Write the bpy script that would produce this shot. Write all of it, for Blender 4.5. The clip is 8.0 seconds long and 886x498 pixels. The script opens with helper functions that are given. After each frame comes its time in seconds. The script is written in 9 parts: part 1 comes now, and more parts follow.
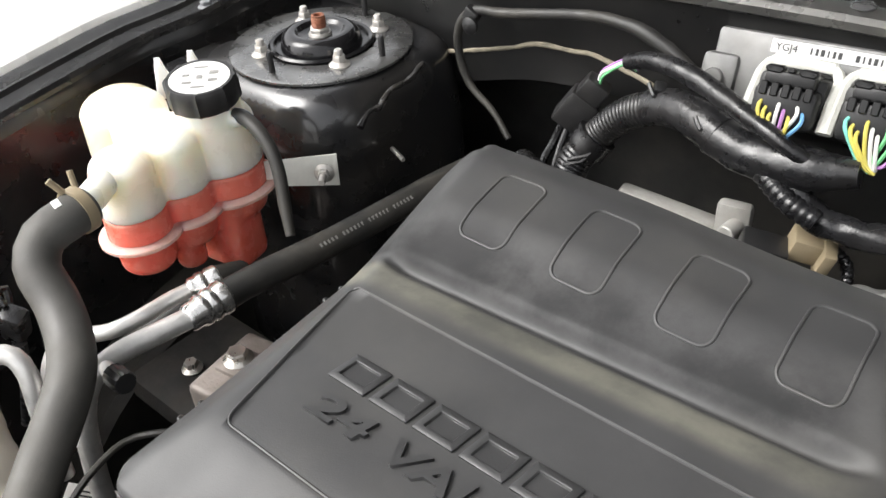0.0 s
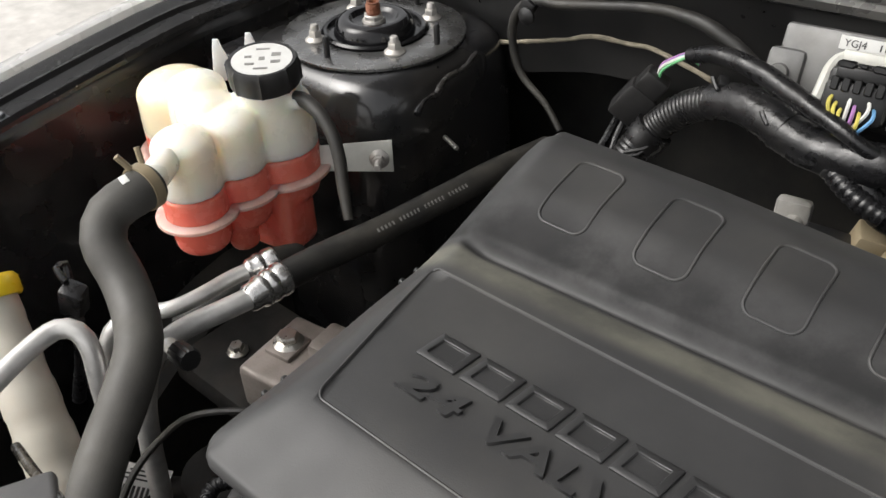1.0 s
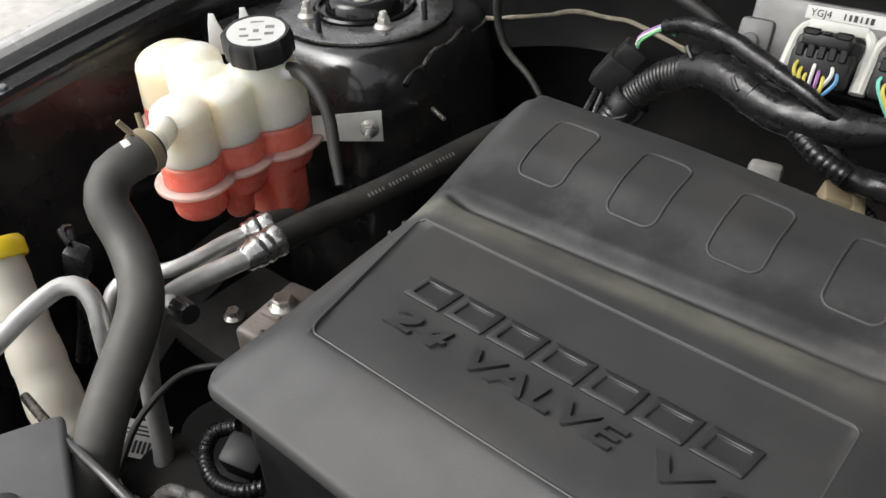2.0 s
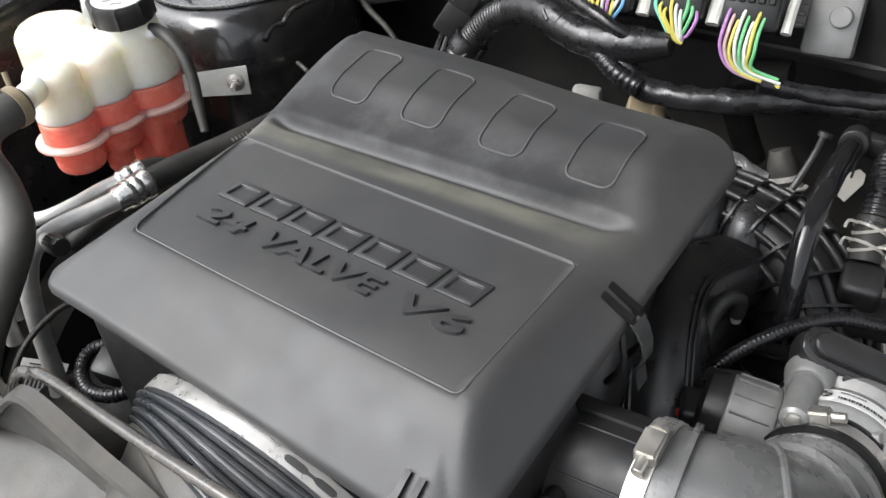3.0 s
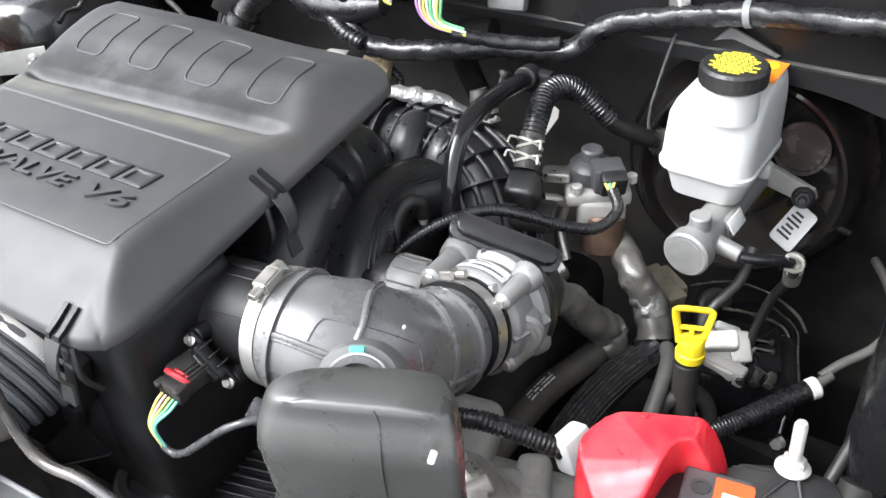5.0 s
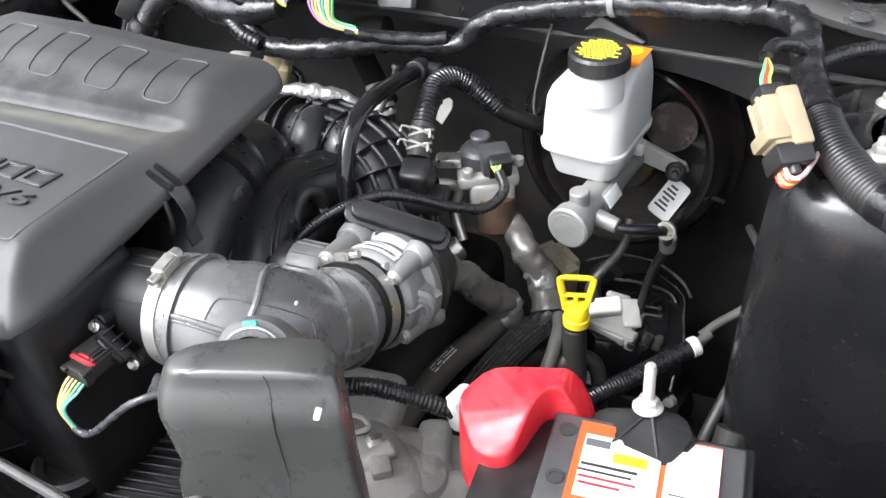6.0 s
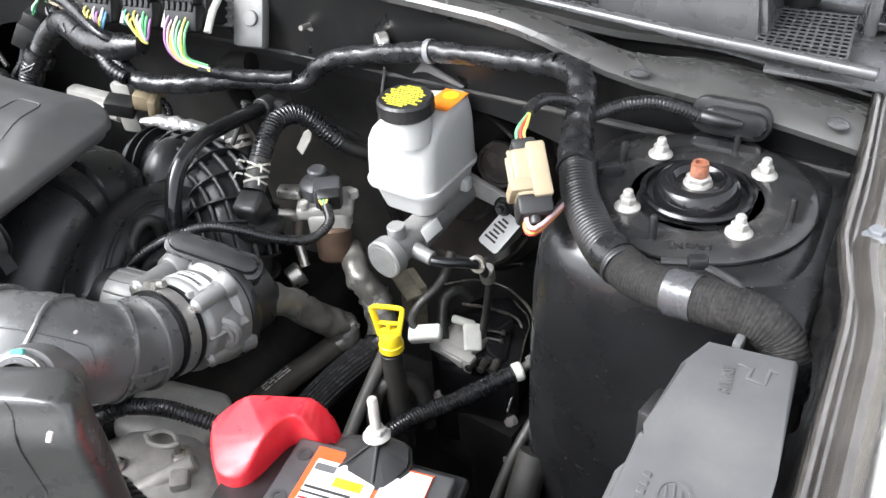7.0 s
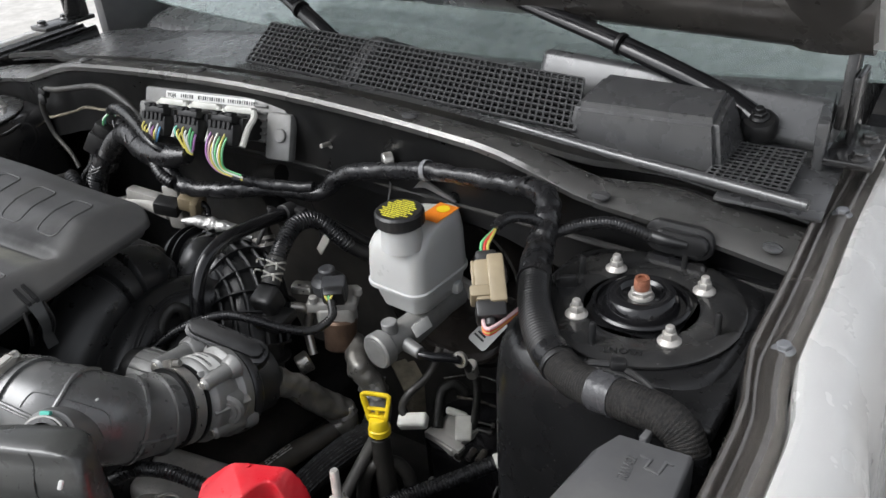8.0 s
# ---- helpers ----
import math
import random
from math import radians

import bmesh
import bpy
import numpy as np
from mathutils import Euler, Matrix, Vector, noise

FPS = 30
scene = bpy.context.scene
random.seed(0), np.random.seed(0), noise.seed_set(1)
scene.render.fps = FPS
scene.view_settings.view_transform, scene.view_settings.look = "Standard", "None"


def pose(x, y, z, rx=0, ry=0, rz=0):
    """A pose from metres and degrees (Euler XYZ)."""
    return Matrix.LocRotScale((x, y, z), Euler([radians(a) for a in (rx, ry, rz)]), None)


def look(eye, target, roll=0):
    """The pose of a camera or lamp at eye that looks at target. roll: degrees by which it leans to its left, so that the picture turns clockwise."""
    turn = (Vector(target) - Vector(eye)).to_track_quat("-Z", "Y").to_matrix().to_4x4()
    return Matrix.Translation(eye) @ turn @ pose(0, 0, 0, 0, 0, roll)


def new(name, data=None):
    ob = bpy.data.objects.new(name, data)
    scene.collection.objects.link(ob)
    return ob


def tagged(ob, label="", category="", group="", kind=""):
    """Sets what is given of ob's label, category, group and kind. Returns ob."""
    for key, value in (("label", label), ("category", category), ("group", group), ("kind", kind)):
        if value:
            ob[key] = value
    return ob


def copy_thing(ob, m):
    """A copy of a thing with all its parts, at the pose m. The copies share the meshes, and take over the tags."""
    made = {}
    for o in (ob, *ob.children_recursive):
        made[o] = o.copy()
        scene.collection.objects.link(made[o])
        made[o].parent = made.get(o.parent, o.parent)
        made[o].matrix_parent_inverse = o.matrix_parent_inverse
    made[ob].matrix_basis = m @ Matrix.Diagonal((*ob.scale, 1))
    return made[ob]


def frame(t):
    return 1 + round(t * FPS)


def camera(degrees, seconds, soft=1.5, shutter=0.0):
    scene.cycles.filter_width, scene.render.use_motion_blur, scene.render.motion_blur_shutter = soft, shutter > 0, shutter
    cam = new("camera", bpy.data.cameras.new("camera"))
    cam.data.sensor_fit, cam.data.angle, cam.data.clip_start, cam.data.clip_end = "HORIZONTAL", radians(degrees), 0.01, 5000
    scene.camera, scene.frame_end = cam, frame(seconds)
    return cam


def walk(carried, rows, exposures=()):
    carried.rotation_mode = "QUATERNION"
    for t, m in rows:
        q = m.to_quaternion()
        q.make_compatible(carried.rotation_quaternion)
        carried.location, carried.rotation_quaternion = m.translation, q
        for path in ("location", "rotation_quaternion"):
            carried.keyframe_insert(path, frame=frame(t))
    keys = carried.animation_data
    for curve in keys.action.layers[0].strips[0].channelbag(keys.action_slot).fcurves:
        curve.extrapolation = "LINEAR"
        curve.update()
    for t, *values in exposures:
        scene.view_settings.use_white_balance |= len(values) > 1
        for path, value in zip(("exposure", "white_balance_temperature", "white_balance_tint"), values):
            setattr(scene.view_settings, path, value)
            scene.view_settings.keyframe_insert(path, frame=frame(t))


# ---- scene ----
# ---- camera and walk ----
cam = camera(54.7, 8.0)
PATH = [
    (0, (0.066, -0.554, 1.304), (-1.007, 0.619, 0.09), -4.0),
    (0.5, (0.036, -0.57, 1.301), (-1.06, 0.583, 0.089), -3.7),
    (1, (0.033, -0.591, 1.298), (-1.04, 0.581, 0.084), -2.4),
    (2.5, (0.122, -0.627, 1.296), (-0.919, 0.553, 0.061), -3.0),
    (3, (0.215, -0.633, 1.291), (-0.786, 0.576, 0.052), -4.9),
    (3.5, (0.32, -0.652, 1.297), (-0.62, 0.608, 0.06), -4.5),
    (4, (0.406, -0.661, 1.287), (-0.525, 0.621, 0.066), -4.5),
    (4.5, (0.448, -0.654, 1.284), (-0.492, 0.636, 0.077), -4.7),
    (6, (0.522, -0.685, 1.3), (-0.261, 0.701, 0.089), -4.6),
    (6.5, (0.62, -0.637, 1.318), (-0.162, 0.746, 0.104), -5.0),
    (7, (0.715, -0.614, 1.348), (-0.115, 0.744, 0.137), -4.6),
    (7.5, (0.764, -0.622, 1.368), (-0.165, 0.725, 0.219), -5.0),
    (8, (0.838, -0.641, 1.405), (-0.184, 0.749, 0.393), -4.9),
]
EXPOSURE = [(t, stops, kelvin, 10) for t, stops, kelvin in ((0.0, 1.45, 6550), (0.5, 0.86, 6650), (1.0, 0.76, 6650), (2.5, 0.78, 6450), (3.0, 1.36, 6330), (3.5, 1.9, 6150), (4.5, 2.23, 6150), (6.0, 2.16, 6150), (7.0, 2.22, 6150), (7.5, 1.37, 6200), (8.0, 0.85, 6250))]
walk(cam, [(t, look(eye, target, roll)) for t, eye, target, roll in PATH], EXPOSURE)

# ---- daylight: bright overcast sky, soft sun ----
SUN_EL, SUN_AZ = radians(48), radians(225)
world = bpy.data.worlds.new("sky")
scene.world = world
world.use_nodes = True
wn, wl = world.node_tree.nodes, world.node_tree.links
sky = wn.new("ShaderNodeTexSky")
sky.sky_type = "NISHITA"
sky.sun_disc = False
sky.sun_elevation, sky.sun_rotation = SUN_EL, SUN_AZ
sky.air_density, sky.dust_density, sky.ozone_density = 1.0, 4.0, 1.0
haze = wn.new("ShaderNodeHueSaturation")
haze.inputs["Saturation"].default_value = 0.12
wl.new(sky.outputs[0], haze.inputs["Color"])
wl.new(haze.outputs[0], wn["Background"].inputs["Color"])
wn["Background"].inputs["Strength"].default_value = 0.132
sun_data = bpy.data.lights.new("sun", "SUN")
sun_data.energy, sun_data.angle, sun_data.color = 0.9, radians(38), (1.0, 0.985, 0.96)
sun = new("sun", sun_data)
sun_way = Vector((math.sin(SUN_AZ) * math.cos(SUN_EL), math.cos(SUN_AZ) * math.cos(SUN_EL), math.sin(SUN_EL)))
sun.matrix_world = look(sun_way * 20, (0, 0, 0))


# ---- building helpers ----
def thing(name, label, category, at=(0, 0, 0), group="", kind=""):
    ob = new(name)
    ob.empty_display_size = 0.02
    ob.location = at
    return tagged(ob, label, category, group, kind)


def part(name, bm, material, parent=None, label="", sharp=38):
    """One mesh object from a bmesh in world coordinates, under parent if there is one."""
    me = bpy.data.meshes.new(name)
    bmesh.ops.recalc_face_normals(bm, faces=bm.faces)
    bm.to_mesh(me)
    bm.free()
    me.materials.append(material)
    me.shade_smooth()
    me.set_sharp_from_angle(angle=radians(sharp))
    ob = new(name, me)
    if parent:
        ob.parent = parent
        base, up = Matrix.Translation(-parent.location), parent.parent
        ob.matrix_parent_inverse = base if parent.type == "EMPTY" else Matrix()
    if label:
        ob["label"] = label
    return ob


def solo(name, bm, material, label, category, kind="", group="", sharp=38):
    return tagged(part(name, bm, material, None, "", sharp), label, category, group, kind)


def B():
    return bmesh.new()


def rbox(bm, c, s, r=0.004, rot=(0, 0, 0), seg=2, taper=1.0):
    """A box with rounded edges: centre, size, radius, turn in degrees; taper shrinks its top."""
    m = pose(*c, *rot)
    made = bmesh.ops.create_cube(bm, size=1.0)["verts"]
    for v in made:
        k = taper if v.co.z > 0 else 1.0
        v.co = m @ Vector((v.co.x * s[0] * k, v.co.y * s[1] * k, v.co.z * s[2]))
    edges = list({e for v in made for e in v.link_edges})
    if r > 0:
        bmesh.ops.bevel(bm, geom=edges, offset=r, segments=seg, profile=0.5, affect="EDGES", clamp_overlap=True)
    return bm


def prism(bm, pts, z0, z1, r=0.0, m=Matrix(), seg=2):
    """A polygon of the local xy plane raised from z0 to z1."""
    low = [bm.verts.new(m @ Vector((x, y, z0))) for x, y in pts]
    top = [bm.verts.new(m @ Vector((x, y, z1))) for x, y in pts]
    n = len(pts)
    faces = [bm.faces.new(low[::-1]), bm.faces.new(top)]
    faces += [bm.faces.new((low[i], low[(i + 1) % n], top[(i + 1) % n], top[i])) for i in range(n)]
    if r > 0:
        edges = list({e for f in faces[:2] for e in f.edges})
        bmesh.ops.bevel(bm, geom=edges, offset=r, segments=seg, profile=0.5, affect="EDGES", clamp_overlap=True)
    return bm


def rounded(w, h, r, n=5, cx=0.0, cy=0.0):
    """A rounded rectangle as a list of xy points."""
    out = []
    for k, (sx, sy) in enumerate(((1, 1), (-1, 1), (-1, -1), (1, -1))):
        for i in range(n + 1):
            a = math.pi / 2 * (k + i / n)
            out.append((cx + sx * (w / 2 - r) + r * math.cos(a), cy + sy * (h / 2 - r) + r * math.sin(a)))
    return out


def lathe(bm, prof, m=Matrix(), seg=32, sx=1.0, sy=1.0, bump=None):
    """A profile of (radius, height) turned round the local z axis. bump(angle) scales the radius."""
    rings = []
    for r, z in prof:
        if r < 1e-6:
            rings.append([bm.verts.new(m @ Vector((0, 0, z)))])
        else:
            ring = []
            for i in range(seg):
                a = 2 * math.pi * i / seg
                k = r * (bump(a) if bump else 1.0)
                ring.append(bm.verts.new(m @ Vector((k * sx * math.cos(a), k * sy * math.sin(a), z))))
            rings.append(ring)
    for a, b in zip(rings, rings[1:]):
        if len(a) == 1 and len(b) == 1:
            continue
        for i in range(seg):
            j = (i + 1) % seg
            if len(a) == 1:
                bm.faces.new((a[0], b[j], b[i]))
            elif len(b) == 1:
                bm.faces.new((a[i], a[j], b[0]))
            else:
                bm.faces.new((a[i], a[j], b[j], b[i]))
    for ring, flip in ((rings[0], True), (rings[-1], False)):
        if len(ring) > 1:
            bm.faces.new(ring[::-1] if flip else ring)
    return bm


def along(a, b):
    """A pose at a whose z axis runs to b."""
    a, b = Vector(a), Vector(b)
    return Matrix.Translation(a) @ (b - a).to_track_quat("Z", "Y").to_matrix().to_4x4()


def cyl(bm, a, b, r, r2=None, seg=20, bev=0.0):
    """A cylinder or cone from a to b, with a bevelled rim."""
    h = (Vector(b) - Vector(a)).length
    r2 = r if r2 is None else r2
    prof = [(r - bev, 0), (r, bev), (r2, h - bev), (r2 - bev, h)] if bev else [(r, 0), (r2, h)]
    return lathe(bm, prof, along(a, b), seg)


def spline(pts, step):
    """Points along a smooth curve through pts, about step apart, with their place 0..1 along it."""
    p = [Vector(q) for q in pts]
    if len(p) == 2:
        n = max(1, int((p[1] - p[0]).length / step))
        return [(p[0].lerp(p[1], i / n), i / n) for i in range(n + 1)]
    p = [2 * p[0] - p[1], *p, 2 * p[-1] - p[-2]]
    out, count = [], len(p) - 3
    for k in range(count):
        a, b, c, d = p[k : k + 4]
        n = max(2, int((c - b).length / step))
        for i in range(n):
            t = i / n
            q = 0.5 * (2 * b + (c - a) * t + (2 * a - 5 * b + 4 * c - d) * t * t + (3 * b - a - 3 * c + d) * t**3)
            out.append((q, (k + t) / count))
    out.append((p[-2], 1.0))
    return out


def tube(bm, pts, r, seg=12, step=0.008, rib=None, rough=0.0, freq=60.0, flat=1.0, cap=True):
    """A hose or wire through pts. r: a radius, or radii spread evenly along it. rib=(pitch, depth): rings; rough: uneven wrapping."""
    if rib:
        step = min(step, rib[0] / 4)
    line = spline(pts, step)
    radii = r if isinstance(r, (list, tuple)) else [r, r]
    side, prev, rings, run = None, None, [], 0.0
    for i, (q, u) in enumerate(line):
        a = line[max(i - 1, 0)][0]
        b = line[min(i + 1, len(line) - 1)][0]
        way = (b - a).normalized()
        if side is None:
            side = way.orthogonal().normalized()
        side = (side - way * side.dot(way)).normalized()
        other = way.cross(side)
        run += (q - prev).length if prev is not None else 0.0
        prev = q
        k = u * (len(radii) - 1)
        j = min(int(k), len(radii) - 2)
        rad = radii[j] + (radii[j + 1] - radii[j]) * (k - j)
        if rib:
            rad *= 1.0 + rib[1] * (1.0 if (run / rib[0]) % 1.0 < 0.55 else -1.0)
        ring = []
        for s in range(seg):
            w = 2 * math.pi * s / seg
            at = side * math.cos(w) + other * math.sin(w) * flat
            kk = rad
            if rough:
                kk *= 1.0 + rough * noise.noise((q + at * rad) * freq)
            ring.append(bm.verts.new(q + at * kk))
        rings.append(ring)
    for a, b in zip(rings, rings[1:]):
        for i in range(seg):
            j = (i + 1) % seg
            bm.faces.new((a[i], a[j], b[j], b[i]))
    if cap:
        bm.faces.new(rings[0][::-1])
        bm.faces.new(rings[-1])
    return bm


def band(bm, c, way, r, width, thick=0.0012, seg=40, sy=1.0):
    """A flat metal band round an axis."""
    m = along(c, Vector(c) + Vector(way))
    lathe(bm, [(r, -width / 2), (r + thick, -width / 2), (r + thick, width / 2), (r, width / 2), (r, -width / 2)], m, seg, 1.0, sy)
    return bm


def hexhead(bm, a, way, r, h, flange=None, stud=0.0, stud_r=0.0):
    """A hexagon nut or bolt head on a, with a washer flange and a stud through it."""
    way = Vector(way).normalized()
    a = Vector(a)
    fh = 0.0
    if flange:
        fh = h * 0.28
        lathe(bm, [(flange, 0), (flange, fh * 0.4), (r * 1.02, fh * 1.5), (0, fh * 1.5)], along(a, a + way), 20)
    lathe(bm, [(r, fh * 0.6), (r, h * 0.86), (r * 0.86, h), (0, h)], along(a, a + way), 6)
    if stud:
        lathe(bm, [(stud_r, h * 0.5), (stud_r, stud * 0.93), (stud_r * 0.8, stud), (0, stud)], along(a, a + way), 14)
    return bm


def sheet(bm, fn, nx, ny, thick=0.0):
    """A grid of nx by ny cells from fn(u, v), with a skin below it when thick is set."""
    grid = [[bm.verts.new(fn(i / nx, j / ny)) for i in range(nx + 1)] for j in range(ny + 1)]
    for j in range(ny):
        for i in range(nx):
            bm.faces.new((grid[j][i], grid[j][i + 1], grid[j + 1][i + 1], grid[j + 1][i]))
    if thick:
        bmesh.ops.recalc_face_normals(bm, faces=bm.faces)
        bmesh.ops.solidify(bm, geom=bm.faces[:], thickness=thick)
    return bm


def sweep(bm, prof, path, closed=False):
    """A profile of (across, up) points carried along path(i) -> origin, across, up; path is a list of those triples."""
    rows = [[bm.verts.new(o + a * x + u * z) for x, z in prof] for o, a, u in path]
    n = len(prof)
    for p, q in zip(rows, rows[1:]):
        for i in range(n if closed else n - 1):
            j = (i + 1) % n
            bm.faces.new((p[i], p[j], q[j], q[i]))
    if closed:
        bm.faces.new(rows[0][::-1])
        bm.faces.new(rows[-1])
    return bm


def smooth01(a, b, x):
    t = min(1.0, max(0.0, (x - a) / (b - a)))
    return t * t * (3 - 2 * t)


def lettering(name, body, size, m, material, parent, depth=0.0006, sx=1.0, shear=0.0, label="", bold=0.0):
    """Raised lettering in the built-in font, on the local xy plane of m, from its lower left corner."""
    cu = bpy.data.curves.new(name, "FONT")
    cu.body, cu.size, cu.extrude, cu.shear, cu.resolution_u = body, size, depth, shear, 3
    cu.offset = bold
    tmp = new("lettering_tmp", cu)
    bpy.context.view_layer.update()
    me = bpy.data.meshes.new_from_object(tmp.evaluated_get(bpy.context.evaluated_depsgraph_get()))
    bpy.data.objects.remove(tmp)
    bpy.data.curves.remove(cu)
    me.name = name
    me.transform(m @ Matrix.Diagonal((sx, 1, 1, 1)))
    me.materials.clear()
    me.materials.append(material)
    ob = new(name, me)
    ob.parent = parent
    if parent:
        ob.matrix_parent_inverse = Matrix.Translation(-parent.location) if parent.type == "EMPTY" else Matrix()
    if label:
        ob["label"] = label
    return ob


def local_box(bm, m, c, s, r, seg=3, taper=1.0):
    tmp = B()
    rbox(tmp, c, s, r, (0, 0, 0), seg, taper)
    me = bpy.data.meshes.new("tmp")
    tmp.to_mesh(me)
    tmp.free()
    me.transform(m)
    bm.from_mesh(me)
    bpy.data.meshes.remove(me)
    return bm


# ---- materials ----
def mat(name, col, rough=0.5, metal=0.0, var=0.2, scale=30.0, bump=0.1, bscale=400.0, coat=0.0, spec=0.5, dirt=None, sss=0.0, trans=0.0, rvar=0.12, depth=0.001, dcut=(0.46, 0.72)):
    """A surface with grain at two sizes. dirt=(colour, amount, size): patches of dust or wear."""
    ma = bpy.data.materials.new(name)
    ma.use_nodes = True
    n, l = ma.node_tree.nodes, ma.node_tree.links
    b = n["Principled BSDF"]
    tc = n.new("ShaderNodeTexCoord")

    def tex(sc, detail=4.0, rg=0.55):
        t = n.new("ShaderNodeTexNoise")
        t.inputs["Scale"].default_value, t.inputs["Detail"].default_value, t.inputs["Roughness"].default_value = sc, detail, rg
        l.new(tc.outputs["Object"], t.inputs["Vector"])
        return t.outputs[0]

    def spread(src, lo, hi, a=0.3, z=0.7):
        m = n.new("ShaderNodeMapRange")
        for k, v in zip(("From Min", "From Max", "To Min", "To Max"), (a, z, lo, hi)):
            m.inputs[k].default_value = v
        l.new(src, m.inputs["Value"])
        return m.outputs[0]

    fine, large = tex(scale), tex(scale / 7)
    mul = n.new("ShaderNodeMath")
    mul.operation = "MULTIPLY"
    l.new(spread(fine, 1 - var, 1 + var), mul.inputs[0])
    l.new(spread(large, 1 - var, 1 + var), mul.inputs[1])
    vm = n.new("ShaderNodeVectorMath")
    vm.operation = "SCALE"
    vm.inputs[0].default_value = col
    l.new(mul.outputs[0], vm.inputs["Scale"])
    out = vm.outputs[0]
    rough_out = spread(tex(scale * 1.7), max(0.02, rough - rvar), min(1.0, rough + rvar))
    if dirt:
        dc, amount, size = dirt
        k = spread(tex(size, 6.0, 0.65), 0.0, amount, *dcut)
        mx = n.new("ShaderNodeMix")
        mx.data_type = "RGBA"
        l.new(k, mx.inputs[0])
        l.new(out, mx.inputs[6])
        mx.inputs[7].default_value = (*dc, 1)
        out = mx.outputs[2]
        ad = n.new("ShaderNodeMath")
        ad.operation = "MULTIPLY_ADD"
        l.new(k, ad.inputs[0])
        ad.inputs[1].default_value = 0.45
        l.new(rough_out, ad.inputs[2])
        ad.use_clamp = True
        rough_out = ad.outputs[0]
    l.new(out, b.inputs["Base Color"])
    l.new(rough_out, b.inputs["Roughness"])
    b.inputs["Metallic"].default_value = metal
    b.inputs["Specular IOR Level"].default_value = spec
    b.inputs["Coat Weight"].default_value = coat
    b.inputs["Coat Roughness"].default_value = 0.06
    if sss:
        b.inputs["Subsurface Weight"].default_value = sss
        b.inputs["Subsurface Radius"].default_value = (1.0, 0.85, 0.7)
        b.inputs["Subsurface Scale"].default_value = 0.03
    if trans:
        b.inputs["Transmission Weight"].default_value = trans
    if bump:
        bn = n.new("ShaderNodeBump")
        bn.inputs["Strength"].default_value = bump
        bn.inputs["Distance"].default_value = depth
        l.new(tex(bscale, 3.0), bn.inputs["Height"])
        l.new(bn.outputs[0], b.inputs["Normal"])
    return ma


LID = mat("moulded_black_plastic", (0.045, 0.045, 0.0455), 0.46, var=0.12, scale=22, bump=0.14, bscale=900, dirt=((0.15, 0.14, 0.12), 0.3, 7.0), depth=0.0004, spec=0.5, rvar=0.03)
RESON = mat("blow_moulded_black_plastic", (0.05, 0.0505, 0.048), 0.30, var=0.15, scale=20, bump=0.2, bscale=400, dirt=((0.11, 0.105, 0.09), 0.16, 11.0), depth=0.0005, spec=0.7, rvar=0.06)
PLASTIC = mat("black_plastic", (0.013, 0.013, 0.0135), 0.4, var=0.25, scale=30, bump=0.2, bscale=700, dirt=((0.12, 0.11, 0.1), 0.14, 14.0), depth=0.0004)
GLOSSY = mat("glossy_black_plastic", (0.008, 0.008, 0.009), 0.1, var=0.2, scale=40, bump=0.12, bscale=300, dirt=((0.1, 0.09, 0.08), 0.06, 20.0), depth=0.0004)
RUBBER = mat("aged_black_rubber", (0.022, 0.0215, 0.02), 0.5, var=0.25, scale=45, bump=0.3, bscale=800, dirt=((0.13, 0.115, 0.09), 0.28, 12.0), depth=0.0004)
HOSE = mat("grey_black_rubber_hose", (0.075, 0.072, 0.066), 0.56, var=0.18, scale=35, bump=0.3, bscale=700, dirt=((0.16, 0.15, 0.13), 0.4, 9.0), depth=0.0004)
HEATER = mat("brownish_black_rubber", (0.052, 0.047, 0.040), 0.55, var=0.22, scale=40, bump=0.35, bscale=700, dirt=((0.12, 0.1, 0.075), 0.35, 12.0), depth=0.0004)
TAPE = mat("vinyl_tape", (0.012, 0.012, 0.013), 0.29, var=0.3, scale=60, bump=0.7, bscale=120, dirt=((0.1, 0.09, 0.08), 0.1, 25.0))
GREYTAPE = mat("grey_sheen_tape", (0.055, 0.055, 0.058), 0.24, var=0.25, scale=60, bump=0.5, bscale=160)
LOOM = mat("split_loom_plastic", (0.01, 0.01, 0.011), 0.28, var=0.25, scale=60, bump=0.2, bscale=500, dirt=((0.14, 0.13, 0.11), 0.12, 18.0), depth=0.0005)
BRAID = mat("woven_sleeve", (0.014, 0.0135, 0.013), 0.62, spec=0.3, var=0.4, scale=300, bump=1.0, bscale=1400, dirt=((0.12, 0.1, 0.08), 0.2, 300.0))
BODY = mat("black_body_primer", (0.012, 0.012, 0.013), 0.23, var=0.25, scale=10, bump=0.08, bscale=60, coat=0.35, spec=0.7, dirt=((0.12, 0.105, 0.085), 0.24, 9.0))
BODYDUST = mat("dusty_black_sheet_metal", (0.011, 0.011, 0.0115), 0.28, var=0.3, scale=12, bump=0.06, bscale=40, coat=0.0, dirt=((0.3, 0.28, 0.24), 0.5, 210.0), dcut=(0.66, 0.76))
FIREWALL = mat("dark_insulation_board", (0.030, 0.0295, 0.028), 0.6, var=0.3, scale=14, bump=0.4, bscale=120, dirt=((0.11, 0.095, 0.075), 0.35, 7.0))
SEALER = mat("tan_sealer", (0.26, 0.23, 0.17), 0.7, var=0.3, scale=60, bump=0.6, bscale=300, dirt=((0.12, 0.1, 0.08), 0.5, 20.0))
